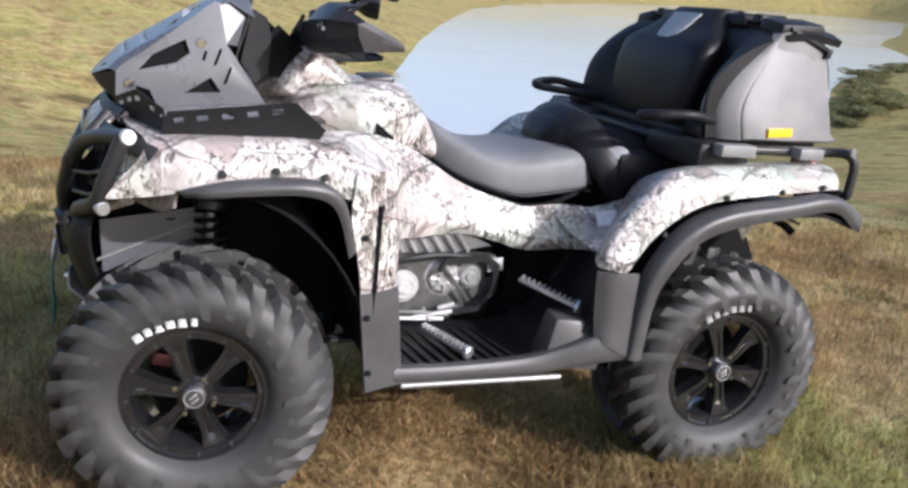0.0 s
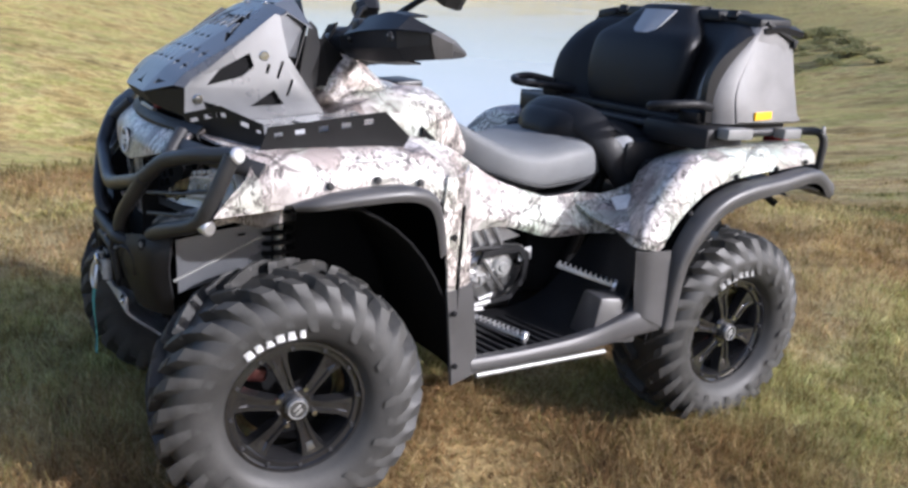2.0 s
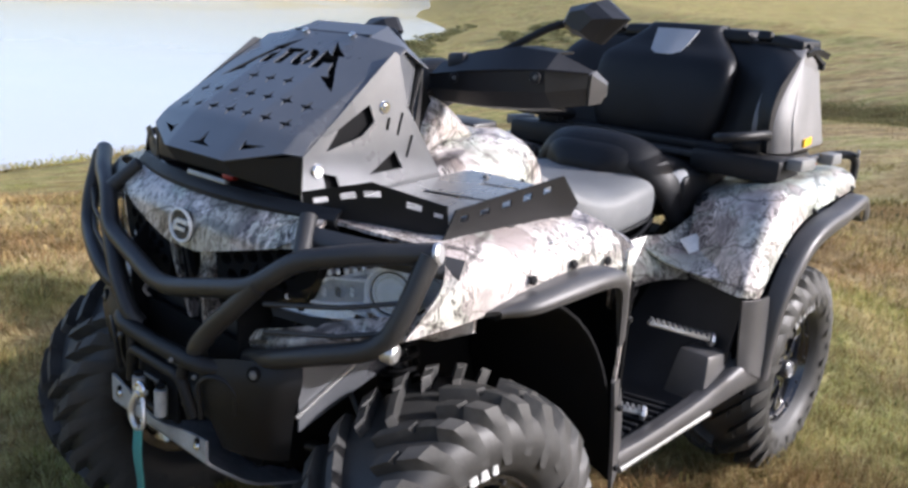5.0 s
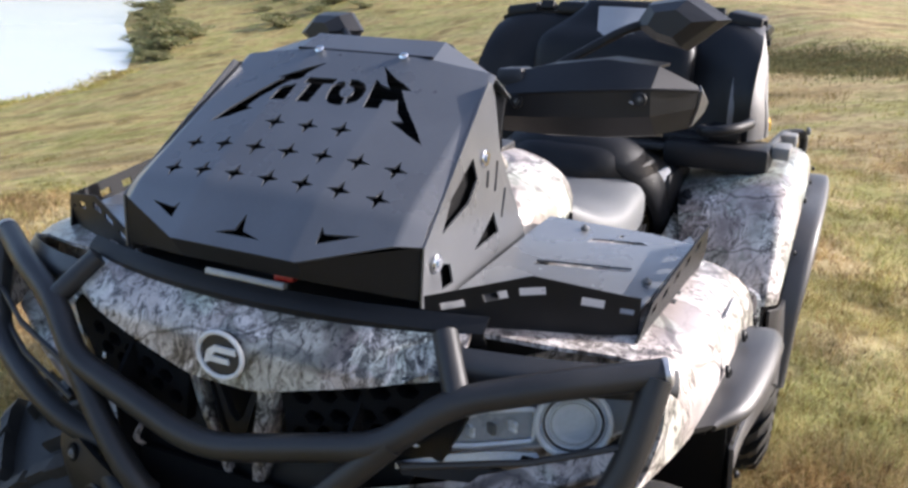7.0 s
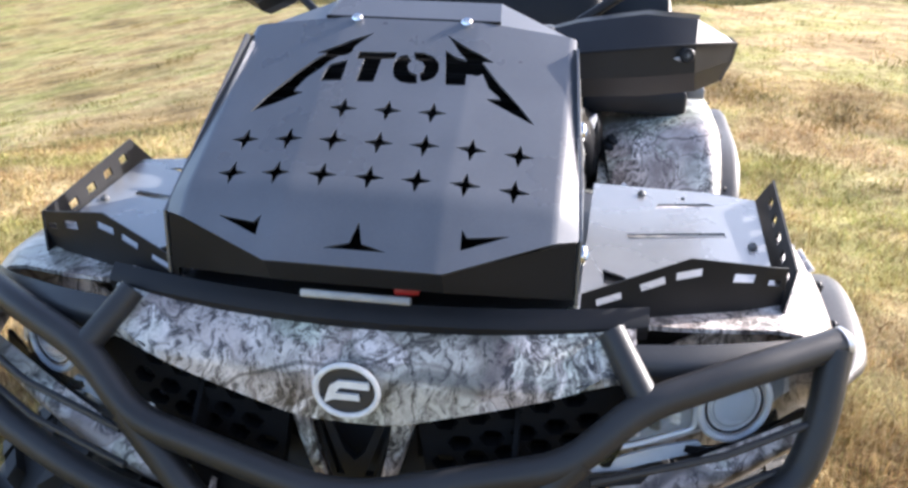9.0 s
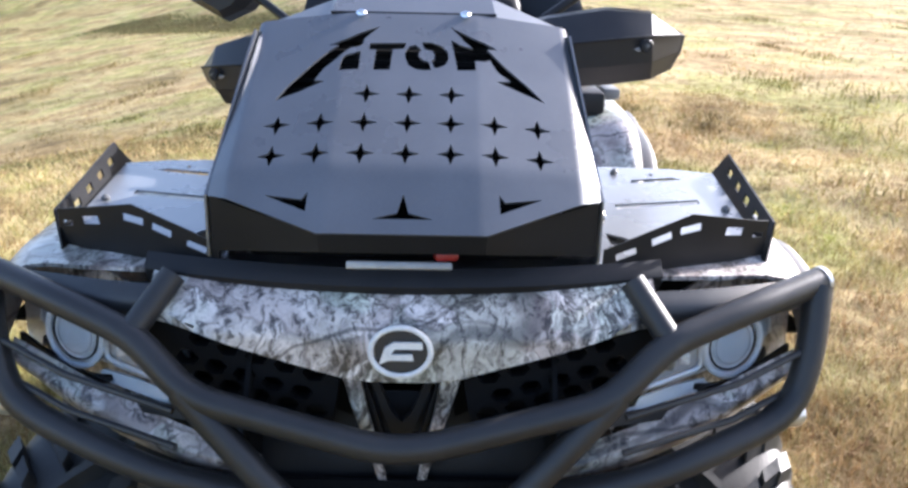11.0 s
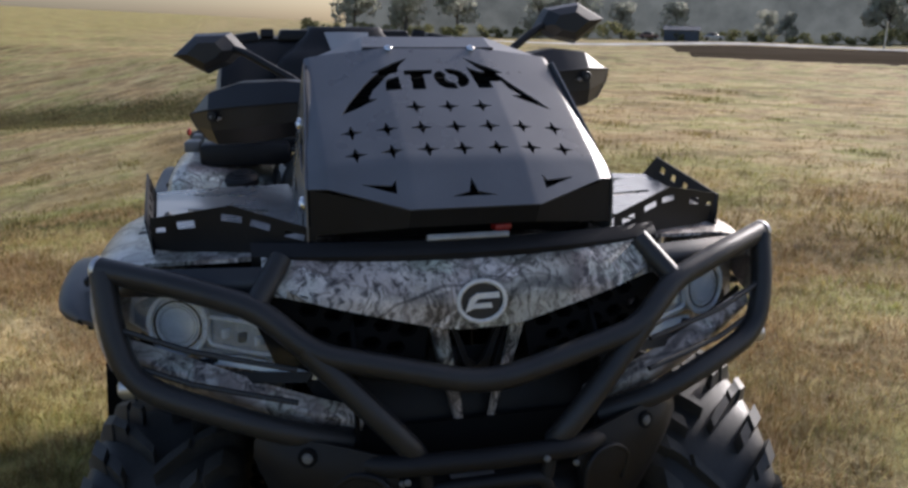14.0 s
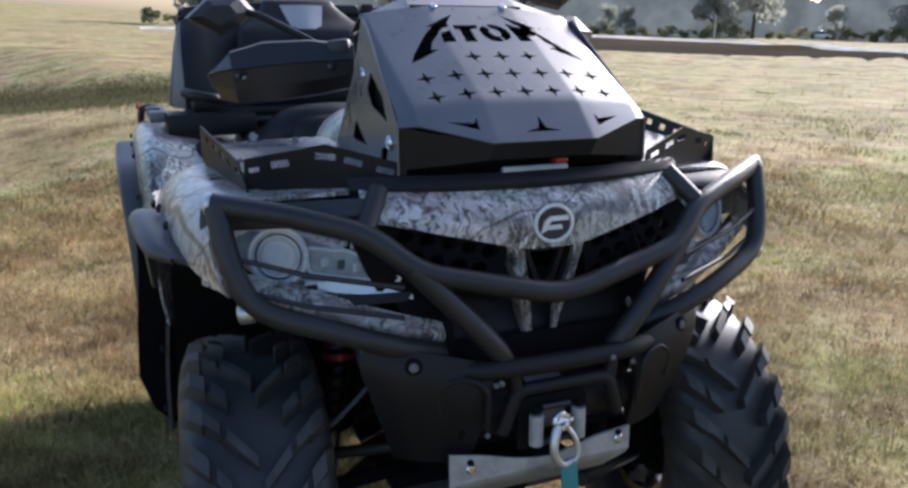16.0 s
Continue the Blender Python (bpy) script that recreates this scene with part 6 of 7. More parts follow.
        part("guard_skirt", shell([foot[:4], skirt], s, 1, 1, 0.005), MAT_BLACK, bar, "black lower edge of the hand guard", angle=16)
        grow = lambda row: [(x - 0.004, y + 0.0045, z) for x, y, z in row[4:]]
        part("guard_end", shell([grow(edge), grow(crease), grow(low), grow(foot)], s, 1, 1, 0.004), MAT_FLARE, bar, "paler grey end of the hand guard", angle=16)
        part("guard_line", tube(bmesh.new(), [V(x + 0.002, s * y, z + 0.002) for x, y, z in crease[:5]], 0.0022, 6), MAT_BLACK, bar)
        bolts(bar, [(0.018, s * 0.400, 0.0), (0.068, s * 0.20, 0.0)], (1, s * 0.40, 0.05), 0.0065, MAT_GREY)
        bolts(bar, [(0.017, s * 0.3995, 0.0), (0.067, s * 0.1995, 0.0)], (1, s * 0.40, 0.05), 0.012, MAT_BLACK, "bolt_recess")
        # mirror on its stalk
        my, mz = (0.400, 0.117) if s > 0 else (0.420, 0.137)
        part("mirror_stalk", tube(bmesh.new(), rounded([(-0.01, s * 0.20, 0.015), (-0.03, s * 0.215, 0.05), (-0.10, s * (my - 0.085), mz - 0.008), (-0.13, s * (my - 0.05), mz + 0.005)], 0.02), 0.0085, 10), MAT_BLACK, bar)
        o = V(-0.135, s * my, mz)
        rings = []
        for x, w, h in ((0.040, 0.040, 0.022), (0.016, 0.074, 0.038), (-0.018, 0.086, 0.046), (-0.03, 0.083, 0.044)):
            rings.append([o + V(x, s * a * w, b * h) for a, b in ((-0.95, 0.0), (-0.62, 0.88), (0.30, 1.0), (1.0, 0.05), (0.15, -1.0), (-0.5, -0.62))])
        part("mirror", loft(bmesh.new(), rings), MAT_GUARD, bar, "faceted black mirror housing", angle=14)


handlebar()


def rear_rack():
    for s in (1, -1):
        part("rear_rack_rail", tube(bmesh.new(), rounded([(-0.60, s * 0.42, 0.965), (-0.66, s * 0.50, 0.982), (-1.02, s * 0.52, 0.99), (-1.05, s * 0.575, 0.998), (-1.075, s * 0.585, 0.97), (-1.075, s * 0.58, 0.875)], 0.03), 0.014, 12), MAT_STEEL, quad, "black rack rail bent down at its end")
        part("rail_cap", disc(bmesh.new(), (-1.045, s * 0.59, 1.003), (-0.3, s * 1, 0), 0.013, 0.01, 14, 0.003), MAT_RED if s < 0 else MAT_GREY, quad)
        for x, ln in ((-0.676, 0.115), (-0.927, 0.085)):
            part("rack_foot", boxed((ln, 0.05, 0.034), (x, s * 0.545, 0.987), (0, 0, 0), 0.006), MAT_GREY, quad, "grey metal rack foot")
        part("trunk_support", boxed((0.17, 0.30, 0.075), (-0.665, s * 0.37, 0.962), (0, 0, 0), 0.018), MAT_BLACK, quad)
        part("tail_lamp", boxed((0.03, 0.10, 0.05), (-1.03, s * 0.42, 0.93), (0, 0, 0), 0.01), MAT_RED, quad)
    part("rear_rack", boxed((0.46, 0.86, 0.02), (-0.83, 0, 0.972), (0, 0, 0), 0.006), MAT_STEEL, quad, "black steel rear rack")
    part("rear_bar", tube(bmesh.new(), rounded([(-1.075, 0.58, 0.885), (-1.075, 0.58, 0.87), (-1.10, 0.3, 0.86), (-1.10, -0.3, 0.86), (-1.075, -0.58, 0.87), (-1.075, -0.58, 0.885)], 0.04), 0.014, 12), MAT_STEEL, quad)
    part("exhaust", tube(bmesh.new(), [(-0.55, -0.24, 0.72), (-0.98, -0.24, 0.74)], 0.06, 20), MAT_GREY, quad, "silencer")
    for s in (1, -1):
        part("tow_bracket", sheet([(-0.80, 0.80), (-0.85, 0.82), (-0.87, 0.74), (-0.845, 0.70), (-0.825, 0.73)], [slot(-0.845, 0.735, 0.012, 0.012)], 0.006, place=lambda a, b, c: (a, s * (0.44 + c), b)), MAT_SKID, quad, "pale metal bracket behind the rear wheel")
        part("rear_bracket", tube(bmesh.new(), rounded([(-0.80, s * 0.35, 0.80), (-0.92, s * 0.50, 0.775), (-0.95, s * 0.53, 0.745)], 0.05), 0.012, 10), MAT_WELL, quad)


rear_rack()

# front rack under the housing
def front_rack():
    part("front_rack", sheet([(0.42, -0.30), (0.42, 0.30), (0.84, 0.31), (0.925, 0.22), (0.95, 0.0), (0.925, -0.22), (0.84, -0.31)], [slot(0.6, 0, 0.16, 0.3)], 0.008, place=lambda a, b, c: (a, b, 0.9705 + c)), MAT_STEEL, quad, "black steel front rack")
    ys = (0.33, 0.26, 0.14, 0, -0.14, -0.26, -0.33)
    part("rack_lip", shell([[(0.962 - 0.5 * y * y, y, 0.983) for y in ys], [(0.979 - 0.5 * y * y, y, 0.965) for y in ys], [(0.968 - 0.5 * y * y, y, 0.944) for y in ys]], 1, 3, 4, 0.006), MAT_BLACK, quad, "black plastic edge along the nose")


front_rack()

# ---- radiator housing bolted on the front rack ----
house = thing("radiator_housing", "folded graphite sheet-metal radiator housing with star cut-outs", "radiator cover")
TOP, FOLD, LOW = V(0.669, 0, 1.270), V(0.930, 0, 1.1035), V(0.995, 0, 1.035)
D1, D2 = (FOLD - TOP), (LOW - FOLD)
L1 = D1.length


BEND = 0.014


def eased(x, r):
    """Grows from nought like x, with a rounded start r to either side."""
    return 0 if x < -r else x if x > r else (x + r) ** 2 / (4 * r)


def on_plate(u, v, w):
    """Place on the folded cover: u to the quad's left, v down from the top edge, w out of the plate."""
    k = min(max((v - L1 + BEND) / (2 * BEND), 0), 1)
    a1, a2 = D1.normalized() * (min(v, L1 - BEND) - L1), D2.normalized() * (max(v, L1 + BEND) - L1)
    base = FOLD + a1 * (1 - k) ** 2 + a2 * k * k
    d = D1.normalized() * (1 - k) + D2.normalized() * k
    n = V(-d.z, 0, d.x).normalized()
    a = abs(u)
    drop = 0.115 * eased(a - 0.092, 0.006) + 0.5 * eased(a - 0.216, 0.006)
    return base + V(0, u, 0) + n * (w - drop)


def star(u, v, r=0.0185, q=0.0042):
    return [(u, v - r), (u + q, v - q), (u + r, v), (u + q, v + q), (u, v + r), (u - q, v + q), (u - r, v), (u - q, v - q)]


# the cut-out letters, drawn on the plate
word = [
    [(-0.177, 0.184), (-0.163, 0.155), (-0.142, 0.124), (-0.13, 0.106), (-0.115, 0.087), (-0.102, 0.074), (-0.116, 0.074), (-0.089, 0.059), (-0.074, 0.047), (-0.046, 0.031), (-0.058, 0.047), (-0.067, 0.061), (-0.068, 0.071), (-0.072, 0.077), (-0.084, 0.081), (-0.093, 0.091), (-0.099, 0.1), (-0.109, 0.113), (-0.118, 0.124), (-0.128, 0.147), (-0.114, 0.15), (-0.132, 0.16), (-0.148, 0.17), (-0.164, 0.177)],
    [(-0.094, 0.103), (-0.09, 0.097), (-0.07, 0.088), (-0.07, 0.127), (-0.097, 0.13), (-0.096, 0.117)],
    [(-0.058, 0.07), (-0.008, 0.068), (-0.01, 0.081), (-0.026, 0.083), (-0.028, 0.127), (-0.051, 0.128), (-0.049, 0.084), (-0.059, 0.085)],
    [(0.006, 0.072), (-0.003, 0.075), (-0.009, 0.087), (-0.008, 0.101), (-0.003, 0.117), (0.007, 0.125), (0.019, 0.127), (0.028, 0.126), (0.025, 0.109), (0.017, 0.106), (0.012, 0.1), (0.01, 0.092), (0.012, 0.086), (0.014, 0.084)],
    [(0.014, 0.066), (0.027, 0.066), (0.041, 0.073), (0.05, 0.085), (0.052, 0.101), (0.048, 0.114), (0.037, 0.122), (0.032, 0.121), (0.028, 0.107), (0.032, 0.102), (0.032, 0.092), (0.028, 0.085), (0.018, 0.081)],
    [(0.055, 0.06), (0.064, 0.126), (0.089, 0.125), (0.088, 0.105), (0.103, 0.105), (0.108, 0.1), (0.118, 0.124), (0.135, 0.141), (0.117, 0.145), (0.141, 0.158), (0.171, 0.174), (0.18, 0.178), (0.16, 0.15), (0.131, 0.115), (0.118, 0.097), (0.105, 0.078), (0.12, 0.076), (0.102, 0.064), (0.087, 0.056), (0.053, 0.029), (0.064, 0.046), (0.073, 0.062), (0.085, 0.078), (0.07, 0.072)],
]
holes = [star((k - 1) * 0.056, 0.177) for k in range(3)] + [star((k - 3) * 0.0557, 0.2325) for k in range(7)] + [star((k - 3) * 0.0557, 0.288) for k in range(7)]
holes += [[(-0.036, 0.382), (-0.007, 0.374), (0.0, 0.348), (0.007, 0.374), (0.036, 0.382)]]
for s in (1, -1):
    holes.append([(s * 0.115, 0.346), (s * 0.122, 0.356), (s * 0.168, 0.348), (s * 0.116, 0.372)])
holes += word
folds = [((0, L1 + BEND * k / 2), (0, 1)) for k in range(-2, 3)]
folds += [((s * (a + r * k / 2), 0), (1, 0)) for s in (1, -1) for a, r in ((0.092, 0.006), (0.216, 0.006)) for k in range(-2, 3)]
cover = part("cover_plate", sheet([(-0.222, 0.006), (-0.12, 0), (0.12, 0), (0.222, 0.006), (0.243, 0.338), (0.10, 0.402), (-0.10, 0.402), (-0.243, 0.338)], holes, 0.003, folds, on_plate), MAT_PLATE, house, "graphite plate cut with stars and a jagged four-letter word", angle=5)
# turned-down front edge
part("front_flange", loft(bmesh.new(), [[on_plate(u, v, 0), on_plate(u, v, -0.004), V(x, u, z), V(x + 0.004, u, z)] for u, v, x, z in ((-0.241, 0.338, 0.925, 0.992), (-0.10, 0.401, 0.968, 1.006), (0.10, 0.401, 0.968, 1.006), (0.241, 0.338, 0.925, 0.992))]), MAT_BLACK, house, "black front flange", angle=10)
# back cap behind the hinge line
bm = loft(bmesh.new(), [[on_plate(-0.222, 0.008, 0.001), on_plate(-0.222, 0.008, -0.002), V(0.60, -0.222, 1.215), V(0.60, -0.222, 1.218)], [on_plate(-0.12, 0.001, 0.001), on_plate(-0.12, 0.001, -0.002), V(0.615, -0.115, 1.290), V(0.615, -0.115, 1.293)],
                        [on_plate(0.12, 0.001, 0.001), on_plate(0.12, 0.001, -0.002), V(0.615, 0.115, 1.290), V(0.615, 0.115, 1.293)], [on_plate(0.222, 0.008, 0.001), on_plate(0.222, 0.008, -0.002), V(0.60, 0.222, 1.215), V(0.60, 0.222, 1.218)]])
part("back_cap", bm, MAT_PLATE, house, "graphite cap behind the hinge line", angle=6)
for s in (1, -1):
    part("rear_wing", loft(bmesh.new(), [[V(0.604, s * 0.214, 1.236), V(0.566, s * 0.17, 1.217), V(0.552, s * 0.16, 1.172), V(0.560, s * 0.165, 1.070), V(0.592, s * 0.20, 1.05), V(0.632, s * 0.225, 1.105)], [V(0.600, s * 0.208, 1.236), V(0.562, s * 0.164, 1.217), V(0.548, s * 0.154, 1.172), V(0.556, s * 0.159, 1.070), V(0.588, s * 0.194, 1.05), V(0.626, s * 0.218, 1.105)]]), MAT_STEEL, house, "black folded wing behind the housing", angle=10)
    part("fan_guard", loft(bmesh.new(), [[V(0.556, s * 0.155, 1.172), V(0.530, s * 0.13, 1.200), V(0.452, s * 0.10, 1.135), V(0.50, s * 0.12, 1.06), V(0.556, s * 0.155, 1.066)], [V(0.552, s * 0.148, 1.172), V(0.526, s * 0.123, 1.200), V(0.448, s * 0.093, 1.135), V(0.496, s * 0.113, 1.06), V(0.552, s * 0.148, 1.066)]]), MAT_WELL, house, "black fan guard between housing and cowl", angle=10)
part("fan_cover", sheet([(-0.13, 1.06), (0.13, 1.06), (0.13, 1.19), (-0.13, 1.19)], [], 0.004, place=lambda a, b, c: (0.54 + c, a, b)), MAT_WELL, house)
part("back_wall", sheet([(-0.23, 0.99), (0.23, 0.99), (0.222, 1.215), (0.115, 1.289), (-0.115, 1.289), (-0.222, 1.215)], [], 0.003, [((0, 1.215), (0, 1)), ((0, 1.10), (0, 1))], lambda a, b, c: ((0.575 + 0.667 * (b - 0.99) if b < 1.10 else 0.648 - 0.30 * (b - 1.10)) + c, a * 0.985, b)), MAT_STEEL, house)
part("hinge_rod", tube(bmesh.new(), [on_plate(-0.12, -0.003, 0.003), on_plate(0.12, -0.003, 0.003)], 0.0022, 8), MAT_BLACK, house)
bolts(house, [on_plate(-0.075, 0.004, 0.002), on_plate(0.075, 0.004, 0.002)], (0.59, 0, 0.81), 0.0075)
core = part("radiator_core", boxed((0.05, 0.40, 0.34), (0.79, 0, 1.10), (0, -52, 0), 0.01), MAT_WELL, house, "dark radiator core behind the cut-outs")
for k in range(16):
    part("core_fin", boxed((0.004, 0.36, 0.005), tuple(on_plate(0, 0.03 + 0.021 * k, -0.03)), (0, 0, 0), 0), MAT_WELL, core)
for s in (1, -1):
    prof = [(0.930, 0.985), (0.929, 1.063), (0.700, 1.247), (0.688, 1.243), (0.668, 1.145), (0.575, 1.012), (0.545, 0.965), (0.90, 0.968)]
    cut = [[(0.878, 1.068), (0.845, 1.108), (0.768, 1.150), (0.757, 1.118), (0.79, 1.092)], [(0.77, 1.019), (0.706, 1.062), (0.682, 1.026)], [(0.885, 1.03), (0.852, 1.022), (0.838, 0.992), (0.872, 0.992)], slot(0.722, 1.113, 0.008, 0.024, 0.3), slot(0.690, 1.112, 0.007, 0.045, 0.35), slot(0.665, 1.068, 0.007, 0.045, 0.35)]
    sd = part("side_wall", sheet(prof, cut, 0.003, place=lambda a, b, c: (a, s * (0.2455 + c - 0.117 * max(0, b - 1.063)), b)), MAT_PLATE, house, "graphite side wall with angular cut-outs")
    bolts(sd, [(0.731, s * 0.236, 1.144), (0.898, s * 0.247, 1.036)], (0, s, 0), 0.013, MAT_CHROME, "bolt", "bright domed bolt")
    # near-black sheet added behind the cut-outs, in place of the shade inside
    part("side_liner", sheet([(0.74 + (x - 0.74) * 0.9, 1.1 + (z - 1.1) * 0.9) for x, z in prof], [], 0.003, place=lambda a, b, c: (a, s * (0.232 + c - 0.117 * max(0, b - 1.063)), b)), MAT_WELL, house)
    part("rear_facet", loft(bmesh.new(), [[V(0.690, s * 0.224, 1.2435), V(0.606, s * 0.196, 1.240), V(0.634, s * 0.210, 1.140), V(0.669, s * 0.2365, 1.146)], [V(0.688, s * 0.220, 1.2435), V(0.604, s * 0.192, 1.240), V(0.632, s * 0.206, 1.140), V(0.667, s * 0.2325, 1.146)]]), MAT_PLATE, house, "graphite facet closing the rear corner")
    part("foot_flange", boxed((0.36, 0.05, 0.004), (0.73, s * 0.272, 0.967), (0, 0, 0), 0.001), MAT_PLATE, house)
part("front_strip", boxed((0.012, 0.13, 0.010), (0.958, -0.005, 0.986), (0, -20, 0), 0.002), MAT_ENGINE, house, "bright metal strip below the flange")
part("red_clamp", boxed((0.02, 0.03, 0.012), (0.945, 0.052, 0.996), (0, 0, 12), 0.004), MAT_RED, house)

# ---- shelves either side of it ----
def shelf(s):
    sh = thing("side_shelf", "graphite sheet-metal shelf with slotted upturned edges on the front rack", "rack shelf")
    tagged(sh, group="front rack shelves")

    def flat(a, b, c):
        return (a, s * b * 0.98 + 0.008, 0.975 + 0.09 * (0.88 - a) + c)
    part("tray", sheet([(0.91, 0.245), (0.865, 0.36), (0.81, 0.49), (0.52, 0.512), (0.50, 0.44), (0.49, 0.262)], [[(0.702, 0.31), (0.672, 0.448), (0.655, 0.448), (0.682, 0.31)], [(0.580, 0.355), (0.556, 0.448), (0.547, 0.435), (0.562, 0.36)], slot(0.535, 0.40, 0.012, 0.006), [(0.84, 0.275), (0.862, 0.33), (0.815, 0.30), (0.80, 0.275)]], 0.003, place=flat), MAT_TRAY, sh, "flat tray with two long slots")
    # front lip
    o, e = V(0.925, 0.245, 0.958), V(0.815, 0.495, 0.958)
    w = (e - o).length
    f = lambda a, b, c: ((o + (e - o) * (a / w)).x + c + 0.15 * b, s * (o + (e - o) * (a / w)).y * 0.985 + 0.009, 0.958 + b)
    part("front_lip", sheet([(0, -0.012), (w, 0.004), (w, 0.055), (w * 0.94, 0.057), (w * 0.5, 0.079), (w * 0.0, 0.044)], [slot(w * 0.13, 0.034, 0.032, 0.010, 0.22), slot(w * 0.33, 0.049, 0.032, 0.011, 0.25), slot(w * 0.50, 0.058, 0.034, 0.011, 0.1), slot(w * 0.78, 0.046, 0.030, 0.012, -0.12), slot(w * 0.94, 0.036, 0.018, 0.008, -0.12)], 0.003, place=f), MAT_BLACK, sh, "black slotted front edge")
    part("outer_lip", sheet([(0.83, 0.955), (0.815, 1.008), (0.535, 1.047), (0.462, 0.985), (0.475, 0.958)], [slot(0.575, 1.022, 0.024, 0.013, -0.15), slot(0.63, 1.013, 0.024, 0.013, -0.15), slot(0.685, 1.005, 0.024, 0.013, -0.15), slot(0.74, 0.997, 0.024, 0.012, -0.15), slot(0.79, 0.990, 0.02, 0.011, -0.15)], 0.003, place=lambda a, b, c: (a, s * (0.487 + 0.045 * (0.82 - a) + c + 0.2 * (b - 0.955)) + 0.011, b)), MAT_BLACK, sh, "black slotted outer edge rising to a point")
    bolts(sh, [(0.53, s * 0.33 + 0.008, 1.0085), (0.70, s * 0.47 + 0.008, 0.993)], (0, 0, 1), 0.0065, MAT_GREY)
    for x in (0.62, 0.66):
        part("bracket", boxed((0.02, 0.03, 0.02), (x, s * 0.50, 0.952), (0, 0, 0), 0.003), MAT_STEEL, sh)


shelf(1)
shelf(-1)

# ---- cargo trunk with the passenger's backrest ----
trunk = thing("cargo_trunk", "grey and black plastic cargo trunk with passenger backrest on rear rack", "cargo box")


def trunk_profile(y):
    """Outline (x, z) of the trunk at a distance y from its middle."""
    k = max(0.0, (abs(y) - 0.36) / 0.15)
    mid = min(1.0, max(0.0, (0.41 - abs(y)) / 0.08))
    f, t = (-0.055 if y > 0 else 0.03) * k, 0.05 * k * k
    return [(-0.665 - f * 0.6 - 0.06 * mid, 1.0 + 0.01 * k), (-0.67 - f - 0.08 * mid, 1.13), (-0.72 - f - 0.07 * mid, 1.225 - t * 0.4), (-0.80 - f * 0.5 - 0.03 * mid, 1.295 - t * 0.7), (-0.875, 1.325 - t), (-1.0, 1.322 - t), (-1.05, 1.275 - t), (-1.078, 1.15), (-1.09, 1.0 + 0.01 * k)]


ys = [-0.475, -0.44, -0.38, -0.30, -0.2, -0.1, 0, 0.1, 0.2, 0.30, 0.38, 0.44, 0.475]
rings = []
for y in ys:
    rings.append([(x, y * 0.985 * (1 - 0.26 * max(0, -0.72 - x)), z) for x, z in spline(trunk_profile(y), 3)])
part("body", loft(bmesh.new(), rings), MAT_BLACK, trunk, "black plastic trunk body with rounded front corners")
for s in (1, -1):
    # grey side moulding: rounded edge, face leaning in towards the top
    face = [(-0.635, 1.004), (-0.622, 1.06), (-0.625, 1.11), (-0.655, 1.172), (-0.70, 1.215), (-0.752, 1.254), (-0.85, 1.312), (-0.93, 1.322), (-1.02, 1.30), (-1.06, 1.15), (-1.09, 1.03), (-1.085, 1.004)]
    face = [tuple(p) for p in spline(face + face[:1], 2)[:-1]]
    c = np.mean(face, 0)

    def ring(y, k, lean, back=0.0):
        return [(c[0] + (x - c[0]) * k - back * min(1, max(0, (x + 0.86) / 0.2)) - (0.07 * min(1, max(0, (x + 0.95) / 0.3)) if s < 0 else 0), s * (y - lean * max(0, z - 1.04) - 0.11 * max(0, -0.72 - x)), c[1] + (z - c[1]) * k) for x, z in face]
    part("corner_moulding", loft(bmesh.new(), [ring(0.40, 0.99, 0.02, 0.03), ring(0.435, 1.0, 0.04, 0.03), ring(0.462, 1.0, 0.06, 0.04), ring(0.485, 0.995, 0.09, 0.06), ring(0.502, 0.985, 0.13, 0.088), ring(0.507, 0.975, 0.15, 0.096)]), MAT_TRUNK, trunk, "grey rounded corner of the trunk side")
    part("side_panel", loft(bmesh.new(), [ring(0.49, 0.97, 0.16, 0.094), ring(0.512, 0.962, 0.18, 0.096), ring(0.517, 0.935, 0.19, 0.10)]), MAT_TRUNK, trunk, "grained grey plastic side of the trunk")
    part("latch", boxed((0.16, 0.018, 0.014), (-0.955, s * 0.445, 1.300), (0, -19, 0), 0.004), MAT_BLACK, trunk, "black latch strap")
    part("latch_end", boxed((0.018, 0.02, 0.028), (-1.028, s * 0.447, 1.268), (0, -19, 0), 0.004), MAT_BLACK, trunk)
    ob = part("reflector", boxed((0.095, 0.010, 0.026), (-0.868, s * 0.504, 1.034), (0, 2, s * 8), 0.003), MAT_YELLOW, trunk, "amber side reflector")
    # grab handle and armrest
    part("grab_handle", tube(bmesh.new(), rounded([(-0.72, s * 0.35, 1.03), (-0.52, s * 0.345, 1.044), (-0.455, s * 0.39, 1.050), (-0.485, s * 0.45, 1.060), (-0.58, s * 0.485, 1.068), (-0.68, s * 0.45, 1.05)], 0.035), 0.0145, 12), MAT_BLACK, trunk, "padded black grab handle")
    part("armrest_bracket", boxed((0.12, 0.10, 0.045), (-0.68, s * 0.40, 1.025), (0, 8, 0), 0.015), MAT_BLACK, trunk)
part("base", boxed((0.40, 0.90, 0.03), (-0.85, 0, 0.997), (0, 0, 0), 0.01), MAT_BLACK, trunk)
